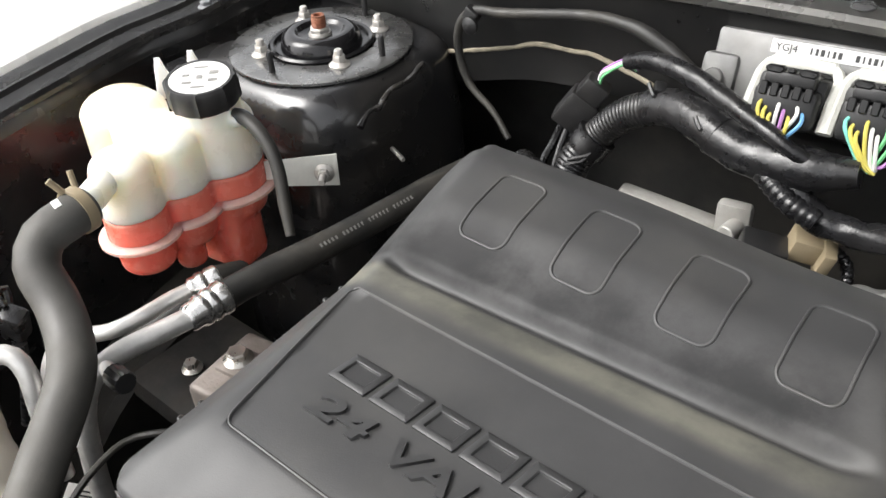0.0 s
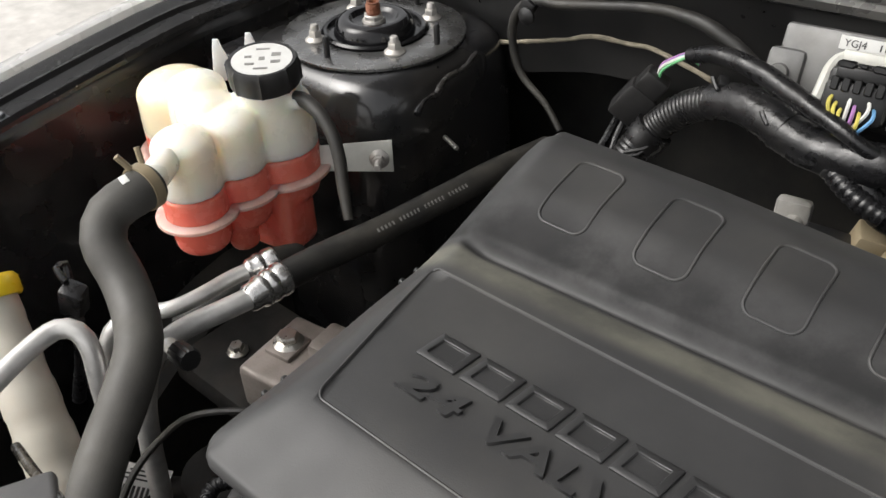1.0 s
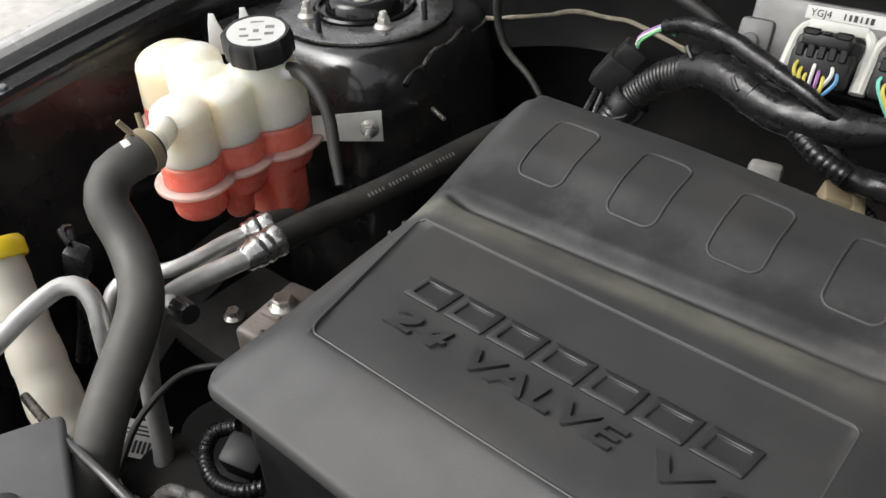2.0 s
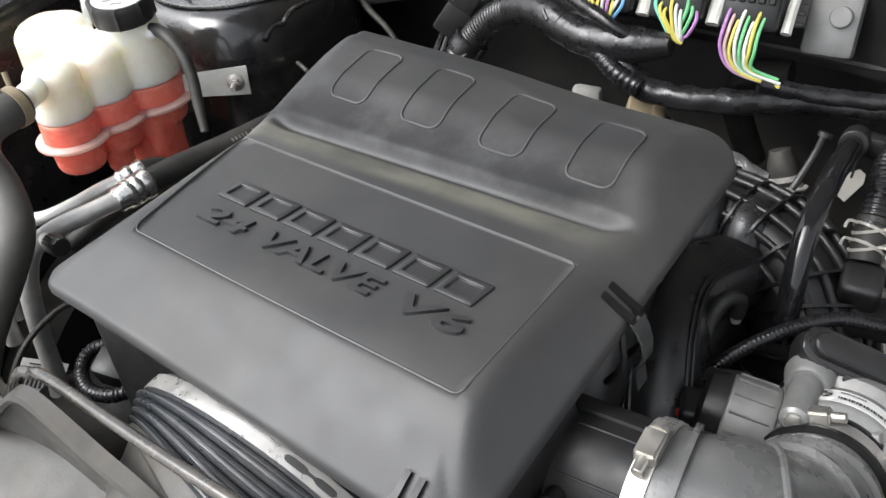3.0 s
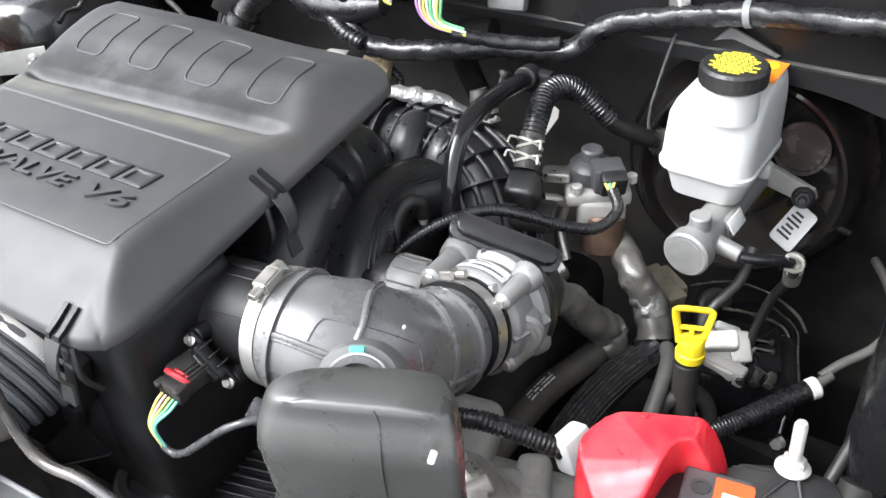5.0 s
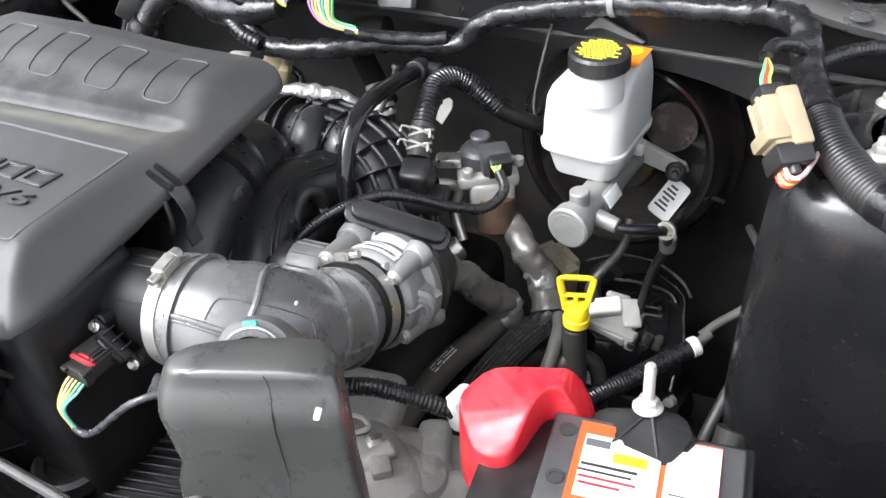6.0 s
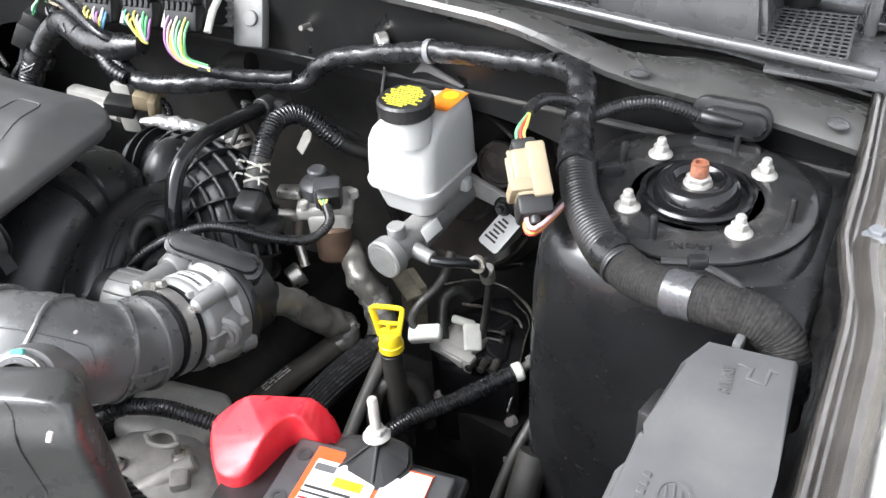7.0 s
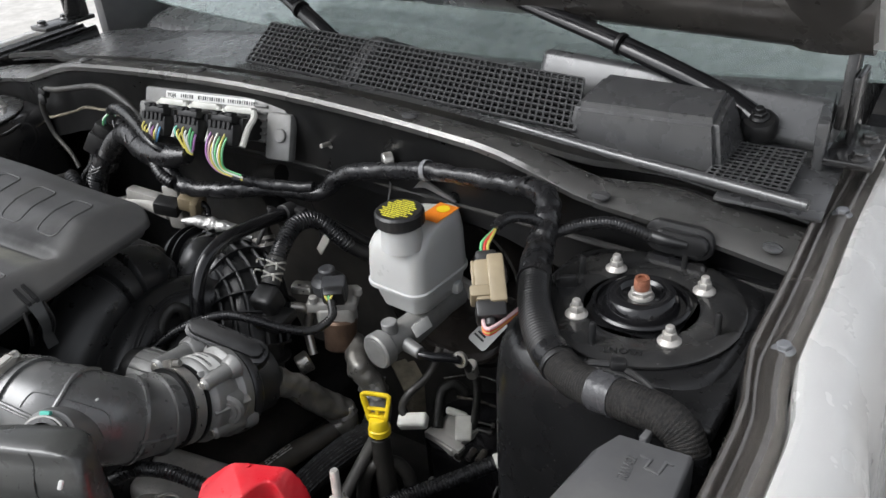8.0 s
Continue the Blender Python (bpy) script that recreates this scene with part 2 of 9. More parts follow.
CAST = mat("cast_aluminium", (0.25, 0.249, 0.244), 0.50, 0.4, var=0.14, scale=50, bump=0.35, bscale=500, dirt=((0.3, 0.28, 0.25), 0.35, 18.0), depth=0.0005)
ECUCAST = mat("grey_cast_case", (0.19, 0.19, 0.187), 0.5, 0.45, var=0.18, scale=40, bump=0.35, bscale=350, dirt=((0.2, 0.19, 0.17), 0.4, 14.0), depth=0.0005)
DULLCAST = mat("oxidised_cast_alloy", (0.4, 0.39, 0.365), 0.55, 0.25, var=0.2, scale=30, bump=0.5, bscale=260, dirt=((0.16, 0.135, 0.105), 0.3, 12.0))
ALU = mat("bare_aluminium_pipe", (0.72, 0.71, 0.69), 0.4, 0.65, var=0.12, scale=60, bump=0.25, bscale=350, dirt=((0.35, 0.33, 0.3), 0.3, 22.0), depth=0.0005)
PIPE = mat("dusty_glossy_black_pipe_paint", (0.035, 0.033, 0.031), 0.17, 0.0, coat=0.4, var=0.2, scale=50, bump=0.2, bscale=300, dirt=((0.2, 0.17, 0.13), 0.4, 16.0), depth=0.0005)
CRIMP = mat("crimped_bright_aluminium", (0.75, 0.74, 0.72), 0.22, 0.95, var=0.15, scale=70, bump=0.4, bscale=250, depth=0.0007)
STEEL = mat("zinc_steel", (0.62, 0.6, 0.56), 0.33, 0.9, var=0.15, scale=80, bump=0.15, bscale=400, dirt=((0.3, 0.25, 0.18), 0.3, 40.0), depth=0.0005)
NUT = mat("pale_zinc_nut", (0.5, 0.48, 0.45), 0.42, 0.55, var=0.12, scale=90, bump=0.15, bscale=400, dirt=((0.3, 0.27, 0.22), 0.35, 60.0), depth=0.0005)
RUST = mat("rusted_steel", (0.26, 0.1, 0.055), 0.7, 0.15, var=0.4, scale=120, bump=0.6, bscale=400)
BROWN = mat("heat_browned_steel", (0.13, 0.085, 0.06), 0.45, 0.6, var=0.3, scale=60, bump=0.3, bscale=300)
FOIL = mat("foil_heat_sleeve", (0.22, 0.212, 0.195), 0.34, 0.6, var=0.25, scale=50, bump=0.6, bscale=70, dirt=((0.1, 0.088, 0.07), 0.5, 22.0), depth=0.002)
SILVERFOIL = mat("silver_foil_wrap", (0.32, 0.315, 0.305), 0.36, 0.7, var=0.15, scale=60, bump=1.0, bscale=110, depth=0.003)
WHITE = mat("white_polypropylene", (0.50, 0.50, 0.485), 0.38, var=0.04, scale=20, bump=0.1, bscale=300, sss=0.25, depth=0.0005)
MILKY = mat("milky_translucent_plastic", (0.93, 0.87, 0.755), 0.28, var=0.06, scale=18, bump=0.1, bscale=200, sss=0.9, depth=0.0005)
YELLOWED = mat("yellowed_translucent_plastic", (0.84, 0.73, 0.53), 0.28, var=0.08, scale=18, bump=0.1, bscale=200, sss=0.9, depth=0.0005)
COOLANT = mat("milky_plastic_over_red_coolant", (0.95, 0.205, 0.15), 0.25, var=0.12, scale=24, bump=0.1, bscale=200, sss=0.9, depth=0.0005)
PINK = mat("pinkish_plastic_seam", (0.93, 0.45, 0.38), 0.3, var=0.1, scale=40, bump=0.25, bscale=250, sss=0.9, depth=0.0006)
CREAM = mat("cream_plastic_tube", (0.56, 0.53, 0.46), 0.42, var=0.08, scale=16, bump=0.15, bscale=200, sss=0.3, dirt=((0.35, 0.3, 0.22), 0.35, 8.0))
RED = mat("red_plastic", (0.62, 0.018, 0.03), 0.36, var=0.08, scale=30, bump=0.15, bscale=300, dirt=((0.6, 0.22, 0.2), 0.2, 30.0), depth=0.0005)
YELLOW = mat("yellow_plastic", (0.82, 0.6, 0.02), 0.36, var=0.06, scale=40, bump=0.1, bscale=300, depth=0.0004)
ORANGE = mat("orange_label", (0.82, 0.09, 0.025), 0.4, var=0.05, scale=50, bump=0.0)
LABEL = mat("white_label_paper", (0.68, 0.68, 0.66), 0.45, var=0.05, scale=60, bump=0.05, dirt=((0.5, 0.47, 0.4), 0.25, 40.0))
# near-black for sheets that stand for the shade behind the grilles
GRILLESHADE = mat("grille_shade_black", (0.003, 0.003, 0.003), 0.9, var=0.1, bump=0.0, spec=0.1)
SIGNORANGE = mat("orange_warning_film", (0.85, 0.24, 0.02), 0.4, var=0.05, scale=50, bump=0.0)
INK = mat("dark_print", (0.03, 0.03, 0.03), 0.5, var=0.1, bump=0.0)
PRINTGREY = mat("pale_print", (0.25, 0.245, 0.23), 0.6, var=0.2, scale=200, bump=0.0)
YPRINT = mat("yellow_print", (0.72, 0.66, 0.06), 0.5, var=0.1, scale=120, bump=0.0)
TAN = mat("tan_plastic_connector", (0.29, 0.235, 0.15), 0.45, var=0.1, scale=50, bump=0.15, bscale=300, dirt=((0.25, 0.2, 0.13), 0.35, 30.0), depth=0.0005)
GREYFRAME = mat("pale_grey_plastic", (0.62, 0.62, 0.57), 0.45, var=0.07, scale=50, bump=0.1, bscale=300, dirt=((0.35, 0.33, 0.28), 0.3, 30.0), depth=0.0005)
CASEGREY = mat("grey_black_battery_plastic", (0.05, 0.051, 0.054), 0.42, var=0.2, scale=30, bump=0.25, bscale=600, dirt=((0.16, 0.15, 0.13), 0.3, 14.0), depth=0.0004)
GREYBLACK = mat("worn_grey_black_plastic", (0.035, 0.036, 0.037), 0.34, var=0.2, scale=30, bump=0.2, bscale=600, dirt=((0.12, 0.115, 0.1), 0.15, 14.0), depth=0.0004)
GREYPLASTIC = mat("dark_grey_plastic", (0.088, 0.088, 0.09), 0.5, var=0.1, scale=25, bump=0.3, bscale=800, dirt=((0.2, 0.19, 0.17), 0.3, 9.0), depth=0.0004)
MIDGREY = mat("grey_plastic", (0.16, 0.165, 0.175), 0.42, var=0.1, scale=40, bump=0.2, bscale=600, dirt=((0.25, 0.24, 0.22), 0.3, 20.0), depth=0.0004)
PAINT = mat("silver_car_paint", (0.9, 0.895, 0.88), 0.26, 0.1, var=0.03, scale=8, bump=0.02, bscale=900, coat=0.8, dirt=((0.6, 0.58, 0.55), 0.06, 5.0), depth=0.0003)
RAIL = mat("thin_dusty_body_paint", (0.48, 0.45, 0.42), 0.15, 0.85, var=0.2, scale=10, bump=0.12, bscale=16, coat=0.5, dirt=((0.2, 0.18, 0.15), 0.2, 8.0))
CONCRETE = mat("pale_concrete", (0.52, 0.5, 0.47), 0.85, var=0.14, scale=14, bump=0.5, bscale=120, dirt=((0.36, 0.34, 0.31), 0.5, 3.0), depth=0.002)
COWL = mat("grained_cowl_plastic", (0.068, 0.068, 0.069), 0.27, var=0.12, scale=18, bump=0.25, bscale=900, dirt=((0.085, 0.083, 0.078), 0.05, 60.0), depth=0.0003, spec=0.9, rvar=0.05)
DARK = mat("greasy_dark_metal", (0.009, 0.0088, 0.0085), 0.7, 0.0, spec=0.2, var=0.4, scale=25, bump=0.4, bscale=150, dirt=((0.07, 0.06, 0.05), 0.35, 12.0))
LEAF = mat("dry_leaf", (0.42, 0.24, 0.07), 0.7, var=0.3, scale=80, bump=0.4, bscale=200)
TEAL = mat("teal_plastic", (0.1, 0.5, 0.4), 0.4, var=0.05, bump=0.0)
WIRES = {}
for nm, c in dict(yellow=(0.62, 0.54, 0.12), green=(0.16, 0.5, 0.22), white=(0.7, 0.7, 0.66), violet=(0.4, 0.2, 0.45), red=(0.65, 0.06, 0.04), brown=(0.25, 0.12, 0.05), blue=(0.15, 0.35, 0.6), pink=(0.55, 0.38, 0.38), teal=(0.2, 0.6, 0.5)).items():
    WIRES[nm] = mat(nm + "_wire_insulation", c, 0.4, var=0.08, scale=80, bump=0.0)
BANDSTEEL = mat("bright_band_steel", (0.5, 0.49, 0.47), 0.34, 0.75, var=0.1, scale=80, bump=0.1, bscale=400, dirt=((0.4, 0.36, 0.3), 0.25, 40.0), depth=0.0004)
GLASS = bpy.data.materials.new("windscreen_glass")
GLASS.use_nodes = True
gb = GLASS.node_tree.nodes["Principled BSDF"]
gb.inputs["Base Color"].default_value = (0.75, 0.85, 0.83, 1)
gb.inputs["Roughness"].default_value, gb.inputs["Transmission Weight"].default_value, gb.inputs["IOR"].default_value = 0.03, 0.9, 1.5
# left rail: the rail paint again, with its shade put into the colour
LEFTRAIL = mat("shaded_rail_paint", (0.03, 0.03, 0.031), 0.17, 0.1, var=0.2, scale=12, bump=0.05, bscale=60, coat=0.3, dirt=((0.14, 0.13, 0.11), 0.15, 9.0))
HOODPAINT = mat("dusty_dark_hood_frame_paint", (0.05, 0.046, 0.042), 0.3, 0.2, var=0.2, scale=12, bump=0.05, bscale=60, coat=0.3, dirt=((0.17, 0.15, 0.13), 0.2, 9.0))
ELBOW = mat("dusty_grey_black_rubber", (0.098, 0.098, 0.097), 0.28, var=0.14, scale=26, bump=0.2, bscale=400, dirt=((0.2, 0.195, 0.175), 0.3, 26.0), depth=0.0004, spec=1.0, rvar=0.06)
COWLPAINT = mat("satin_black_cowl_paint", (0.02, 0.02, 0.0205), 0.36, var=0.2, scale=12, bump=0.05, bscale=60, spec=0.7, dirt=((0.1, 0.09, 0.075), 0.14, 12.0))
SCOOP = mat("dusty_scoop_plastic", (0.050, 0.048, 0.044), 0.45, var=0.2, scale=25, bump=0.3, bscale=600, dirt=((0.16, 0.14, 0.115), 0.45, 10.0), depth=0.0004)
INKPLASTIC = mat("deep_black_plastic", (0.007, 0.007, 0.0072), 0.45, var=0.2, scale=40, bump=0.15, bscale=600, depth=0.0004, spec=0.4)
BOOSTER = mat("glossy_black_booster_enamel", (0.014, 0.0125, 0.0115), 0.1, var=0.2, scale=14, bump=0.03, bscale=60, coat=0.5, spec=0.8, dirt=((0.08, 0.06, 0.045), 0.12, 9.0))
# booster enamel with dust, and the discs' reflection added as a lighter base
BOOSTERDISC = mat("dusty_sheen_enamel", (0.036, 0.031, 0.028), 0.2, var=0.2, scale=30, bump=0.04, bscale=80, coat=0.2, dirt=((0.12, 0.09, 0.07), 0.3, 30.0))
HOUSING = mat("black_housing_plastic", (0.010, 0.010, 0.0104), 0.45, spec=0.3, var=0.2, scale=26, bump=0.2, bscale=600, dirt=((0.1, 0.095, 0.085), 0.12, 12.0), depth=0.0004)
MOUNTCAST = mat("brownish_cast_alloy", (0.27, 0.24, 0.22), 0.5, 0.3, var=0.2, scale=40, bump=0.4, bscale=300, dirt=((0.14, 0.11, 0.09), 0.35, 16.0))
CONNECTOR = mat("brownish_black_connector_plastic", (0.026, 0.024, 0.022), 0.5, var=0.2, scale=60, bump=0.15, bscale=600, depth=0.0004, spec=0.4)
BELLOWS = mat("blue_grey_bellows_rubber", (0.038, 0.041, 0.046), 0.34, var=0.25, scale=45, bump=0.3, bscale=600, dirt=((0.16, 0.15, 0.14), 0.3, 14.0), depth=0.0004)
# black flange paint made pale: its sky reflection is in the base colour
FLANGE = mat("sky_sheen_flange_paint", (0.25, 0.245, 0.236), 0.26, 0.45, var=0.15, scale=9, bump=0.03, bscale=50, coat=0.4, dirt=((0.17, 0.16, 0.14), 0.06, 40.0), rvar=0.06)


# ---- structure: ground, body shell, cowl ----
bm = B()
sheet(bm, lambda u, v: Vector(((u - 0.5) * 400, (v - 0.5) * 400, 0.0)), 8, 8)
solo("ground", bm, CONCRETE, "pale weathered concrete ground around the car", "ground", "structure")


def rail_z(y):
    return 0.972 + (0.02 * y if y > 0 else 0.075 * y - 0.10 * y * y)


def rail_x(y):
    return 0.703 + 0.016 * smooth01(-0.05, -0.14, y) - 0.006 * smooth01(0.0, 0.2, y)


RAIL_Y = [0.36 - 0.03 * k for k in range(40)]


def rail_path(s, lift=0.0, shift=0.0):
    return [(Vector((s * (rail_x(y) + shift), y, rail_z(y) + lift)), Vector((s, 0, 0)), Vector((0, 0, 1))) for y in RAIL_Y]


for s, side in ((-1, "wall_west"), (1, "wall_east")):
    bm = B()
    sweep(bm, [(-0.012, -0.62), (-0.002, -0.3), (0.0, -0.025), (0.002, -0.004), (0.006, 0.0)], rail_path(s))
    bmesh.ops.solidify(bm, geom=bm.faces[:], thickness=0.004)
    solo(side, bm, BODY, "black painted inner wing panel with road dust", "inner wing", "structure")
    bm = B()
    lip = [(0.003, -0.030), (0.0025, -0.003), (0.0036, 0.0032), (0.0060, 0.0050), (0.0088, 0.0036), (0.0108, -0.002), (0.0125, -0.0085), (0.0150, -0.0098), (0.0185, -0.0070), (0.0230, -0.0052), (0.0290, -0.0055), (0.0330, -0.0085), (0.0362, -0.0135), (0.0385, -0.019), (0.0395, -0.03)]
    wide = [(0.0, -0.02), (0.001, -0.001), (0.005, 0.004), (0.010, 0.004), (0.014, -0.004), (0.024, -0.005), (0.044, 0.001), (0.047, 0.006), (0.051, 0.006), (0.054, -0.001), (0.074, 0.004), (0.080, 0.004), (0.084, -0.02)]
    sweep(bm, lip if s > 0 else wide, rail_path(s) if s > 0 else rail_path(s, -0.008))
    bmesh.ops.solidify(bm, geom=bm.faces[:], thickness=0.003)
    # the left rail takes the darkened copy of the rail paint
    solo("trim", bm, RAIL if s > 0 else LEFTRAIL, "dusty painted wing rail with a raised lip" if s > 0 else "glossy wing rail with a raised lip, darkened as in shade", "wing rail", "structure")
    fender = thing("fender", "silver painted front fender beside the engine bay", "fender", (s * 0.8, -0.2, 0.0), "front fenders")
    bm = B()
    prof = [(0.0405, -0.05), (0.0410, -0.003), (0.0430, 0.003), (0.048, 0.0055), (0.064, 0.003), (0.082, -0.008), (0.098, -0.03), (0.110, -0.09), (0.118, -0.2), (0.12, -0.45)]
    line = rail_path(s) if s > 0 else rail_path(s, -0.003, 0.046)
    sweep(bm, prof[3:], line)
    bmesh.ops.solidify(bm, geom=bm.faces[:], thickness=0.002)
    part("skin", bm, PAINT, fender)
    bm = B()
    sweep(bm, prof[:4], line)
    bmesh.ops.solidify(bm, geom=bm.faces[:], thickness=0.002)
    part("folded_edge", bm, PAINT, fender)
    wheel = thing("wheel", "black road tyre on a dull rim under the fender", "wheel", (s * 0.76, -0.12, 0.0), "front wheels")
    hub = pose(s * 0.76, -0.12, 0.34, 0, 90, 0)
    bm = B()
    lathe(bm, [(0.2, -0.11), (0.33, -0.11), (0.34, -0.1), (0.34, 0.1), (0.33, 0.11), (0.2, 0.11), (0.2, -0.11)], hub, 48)
    part("tyre", bm, RUBBER, wheel)
    bm = B()
    lathe(bm, [(0, -0.08), (0.12, -0.09), (0.199, -0.1), (0.199, 0.1), (0.12, 0.09), (0, 0.08)], hub, 48)
    part("rim", bm, DULLCAST, wheel)

# front wall of the cowl, its flange and the lower bulkhead
def lip_z(x):
    return 1.042 - 0.118 * x * x


def flange_drop(x):
    return 0.024 * smooth01(0.36, 0.53, abs(x))


XS = [-0.72 + 0.03 * k for k in range(49)]
bm = B()
# towards the wings the flange droops and widens
COWL_LINE = []
for x in XS:
    k = smooth01(0.46, 0.57, abs(x))
    COWL_LINE.append((Vector((x, 0.098 - 0.02 * abs(x) + 0.016 * k, lip_z(x) - flange_drop(x))), Vector((0, 1 + 0.50 * k, 0.10 * k)), Vector((0, 0, 1))))
sweep(bm, [(0.0, -0.11), (0.004, -0.07), (0.0, -0.03), (-0.003, -0.010)], COWL_LINE)
bmesh.ops.solidify(bm, geom=bm.faces[:], thickness=0.003)
solo("wall_north", bm, COWLPAINT, "black painted cowl front panel", "bulkhead", "structure")
bm = B()
sweep(bm, [(-0.003, -0.012), (-0.008, -0.009), (-0.010, -0.002), (-0.006, 0.002), (0.004, 0.003), (0.020, 0.001), (0.038, -0.004), (0.05, -0.010)], COWL_LINE)
bmesh.ops.solidify(bm, geom=bm.faces[:], thickness=0.003)
# paler than the cowl panel to carry the reflected sky
solo("trim", bm, FLANGE, "dusty rolled flange along the cowl, paled for its sky reflection", "cowl flange", "structure")
bm = B()
rbox(bm, (0, 0.225, 0.66), (1.44, 0.012, 0.6), 0.003)
rbox(bm, (0, 0.178, 0.932), (1.44, 0.10, 0.006), 0.002)
solo("firewall", bm, FIREWALL, "dark dusty insulated bulkhead behind the engine", "bulkhead", "structure")
# seam strip under the cowl panel
bm = B()
tube(bm, [(-0.2, 0.096, 0.938), (0.0, 0.1, 0.94), (0.3, 0.096, 0.938), (0.7, 0.086, 0.93)], 0.0035, 8, 0.02, rough=0.5, freq=90)
solo("trim", bm, FIREWALL, "crumbling tan sealer strip along the bulkhead seam", "seal", "structure")
bm = B()
tube(bm, [(-0.50, 0.090, 0.915), (-0.478, 0.092, 0.920), (-0.418, 0.094, 0.938), (-0.384, 0.094, 0.950), (-0.345, 0.094, 0.953), (-0.314, 0.094, 0.954), (-0.26, 0.094, 0.942), (-0.22, 0.096, 0.925)], 0.0024, 8, 0.006, rough=0.5, freq=120)
solo("trim", bm, SEALER, "crumbling tan sealer bead along the bulkhead shelf", "seal", "structure")
bm = B()
tube(bm, [(-0.455, -0.085, 0.918), (-0.459, -0.070, 0.925), (-0.463, -0.050, 0.922), (-0.468, -0.030, 0.928), (-0.472, 0.0, 0.926), (-0.482, 0.034, 0.928)], 0.003, 8, 0.004, rough=0.6, freq=110)
solo("trim", bm, BODY, "puckered weld seam on the strut tower shoulder", "weld seam", "structure")
# front wall: radiator support with a flat top
bm = B()
rbox(bm, (0, -0.63, 0.6), (1.4, 0.03, 0.42), 0.006)
rbox(bm, (0, -0.655, 0.815), (1.4, 0.09, 0.02), 0.006)
solo("wall_south", bm, BODY, "black painted radiator support across the front", "radiator support", "structure")
bm = B()
rbox(bm, (0, -0.80, 0.60), (1.5, 0.26, 0.46), 0.05, (0, 0, 0), 4)
solo("bumper", bm, COWL, "dark plastic front bumper and grille panel", "bumper", "structure")
bm = B()
rbox(bm, (0, -0.2, 0.34), (1.42, 0.9, 0.02), 0.004)
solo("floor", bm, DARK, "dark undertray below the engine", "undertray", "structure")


# ---- strut towers ----
def tower(s):
    bm = B()
    prof = [(0.134, 0.45), (0.132, 0.62), (0.130, 0.78), (0.127, 0.87), (0.123, 0.905), (0.117, 0.922), (0.108, 0.932), (0.098, 0.935), (0, 0.936)]
    lathe(bm, prof, Matrix.Translation((s * 0.592, 0.0, 0)), 56, 1.0, 1.0, lambda a: 1.0 / max(abs(math.cos(a)) ** 4 + abs(math.sin(a)) ** 4, 1e-6) ** 0.25 * 0.94)
    # shelf between the tower and the wing rail
    rbox(bm, (s * 0.665, 0.0, 0.925), (0.08, 0.26, 0.014), 0.004)
    return solo("strut_tower", bm, BODY if s < 0 else BODYDUST, "black painted strut tower with a flat round top", "strut tower", "structure", "strut towers", 50)


tower(-1)
tower(1)


# ---- air cleaner box ----
LX0, LX1, LY0, LY1 = -0.272, 0.071, -0.466, -0.137


def panel_left(y):
    u, v = 0.09, (y - LY0) / (LY1 - LY0)
    return -0.2455 + 0.0225 * (-0.297 - y) / 0.115 - 0.010 * (1 - u) * (1 - v)


def valley_shift(x):
    """The valley behind the name panel runs a little askew."""
    return 0.0065 + 0.0431 * (x + 0.25)


def smooth_min(a, b, k):
    h = max(k - abs(a - b), 0.0) / k
    return min(a, b) - h * h * k / 4


def lid_z(x, y):
    """Height of the lid's skin: a flat name panel, a valley behind it, a raised rear step and sloping margins."""
    dx0, dx1, dy0, dy1 = x - LX0, LX1 - x, y - LY0, LY1 - y
    z = 0.9755
    yv = y - valley_shift(x)
    z += 0.0160 * smooth01(-0.268, -0.212, yv)
    inner = smooth01(0.004, 0.040, dx0) * smooth01(0.016, 0.050, dx1)
    z -= 0.0050 * smooth01(-0.297, -0.268, yv) * smooth01(-0.258, -0.270, yv) * inner
    z -= 0.0045 * math.exp(-(((yv + 0.2675) / 0.005) ** 2)) * inner
    z += 0.006 * smooth01(-0.235, -0.172, y) * smooth01(-0.02, -0.16, x) - 0.005 * smooth01(0.030, 0.0, dy1)
    if panel_left(y) + 0.0004 < x < 0.0336 and -0.4116 < y < -0.2954:
        z -= 0.0014
    margin = 0.970 + 0.105 * (y + 0.16) + dx1 * (0.64 + 0.42 * smooth01(-0.28, -0.42, y))
    z = smooth_min(z, margin, 0.006)
    z = smooth_min(z, 0.9535 - 0.014 * smooth01(-0.24, 0.07, x) + dy0 * (0.42 + 0.23 * smooth01(-0.2, 0.07, x)), 0.006)
    west = 0.953 + 0.004 * smooth01(-0.42, -0.30, y) + 0.030 * smooth01(-0.30, -0.15, y) + dx0 * 0.78
    z = smooth_min(z, west, 0.006)
    edge = min(dx0, dx1, dy0, dy1)
    if edge < 0.003:
        z -= 0.003 - math.sqrt(max(0.0, 0.003**2 - (0.003 - edge) ** 2))
    return z


def lid_round(x, y):
    """Plan of the lid: a rectangle with rounded corners."""
    r = 0.032 if y < -0.3 and x > -0.1 else 0.016
    cx = min(max(x, LX0 + r), LX1 - r)
    cy = min(max(y, LY0 + r), LY1 - r)
    dx, dy = x - cx, y - cy
    if dx and dy:
        d, m = math.hypot(dx, dy), max(abs(dx), abs(dy))
        x, y = cx + dx * m / d, cy + dy * m / d
    u, v = (x - LX0) / (LX1 - LX0), (y - LY0) / (LY1 - LY0)
    return x + 0.010 * (1 - u) * (1 - v), y


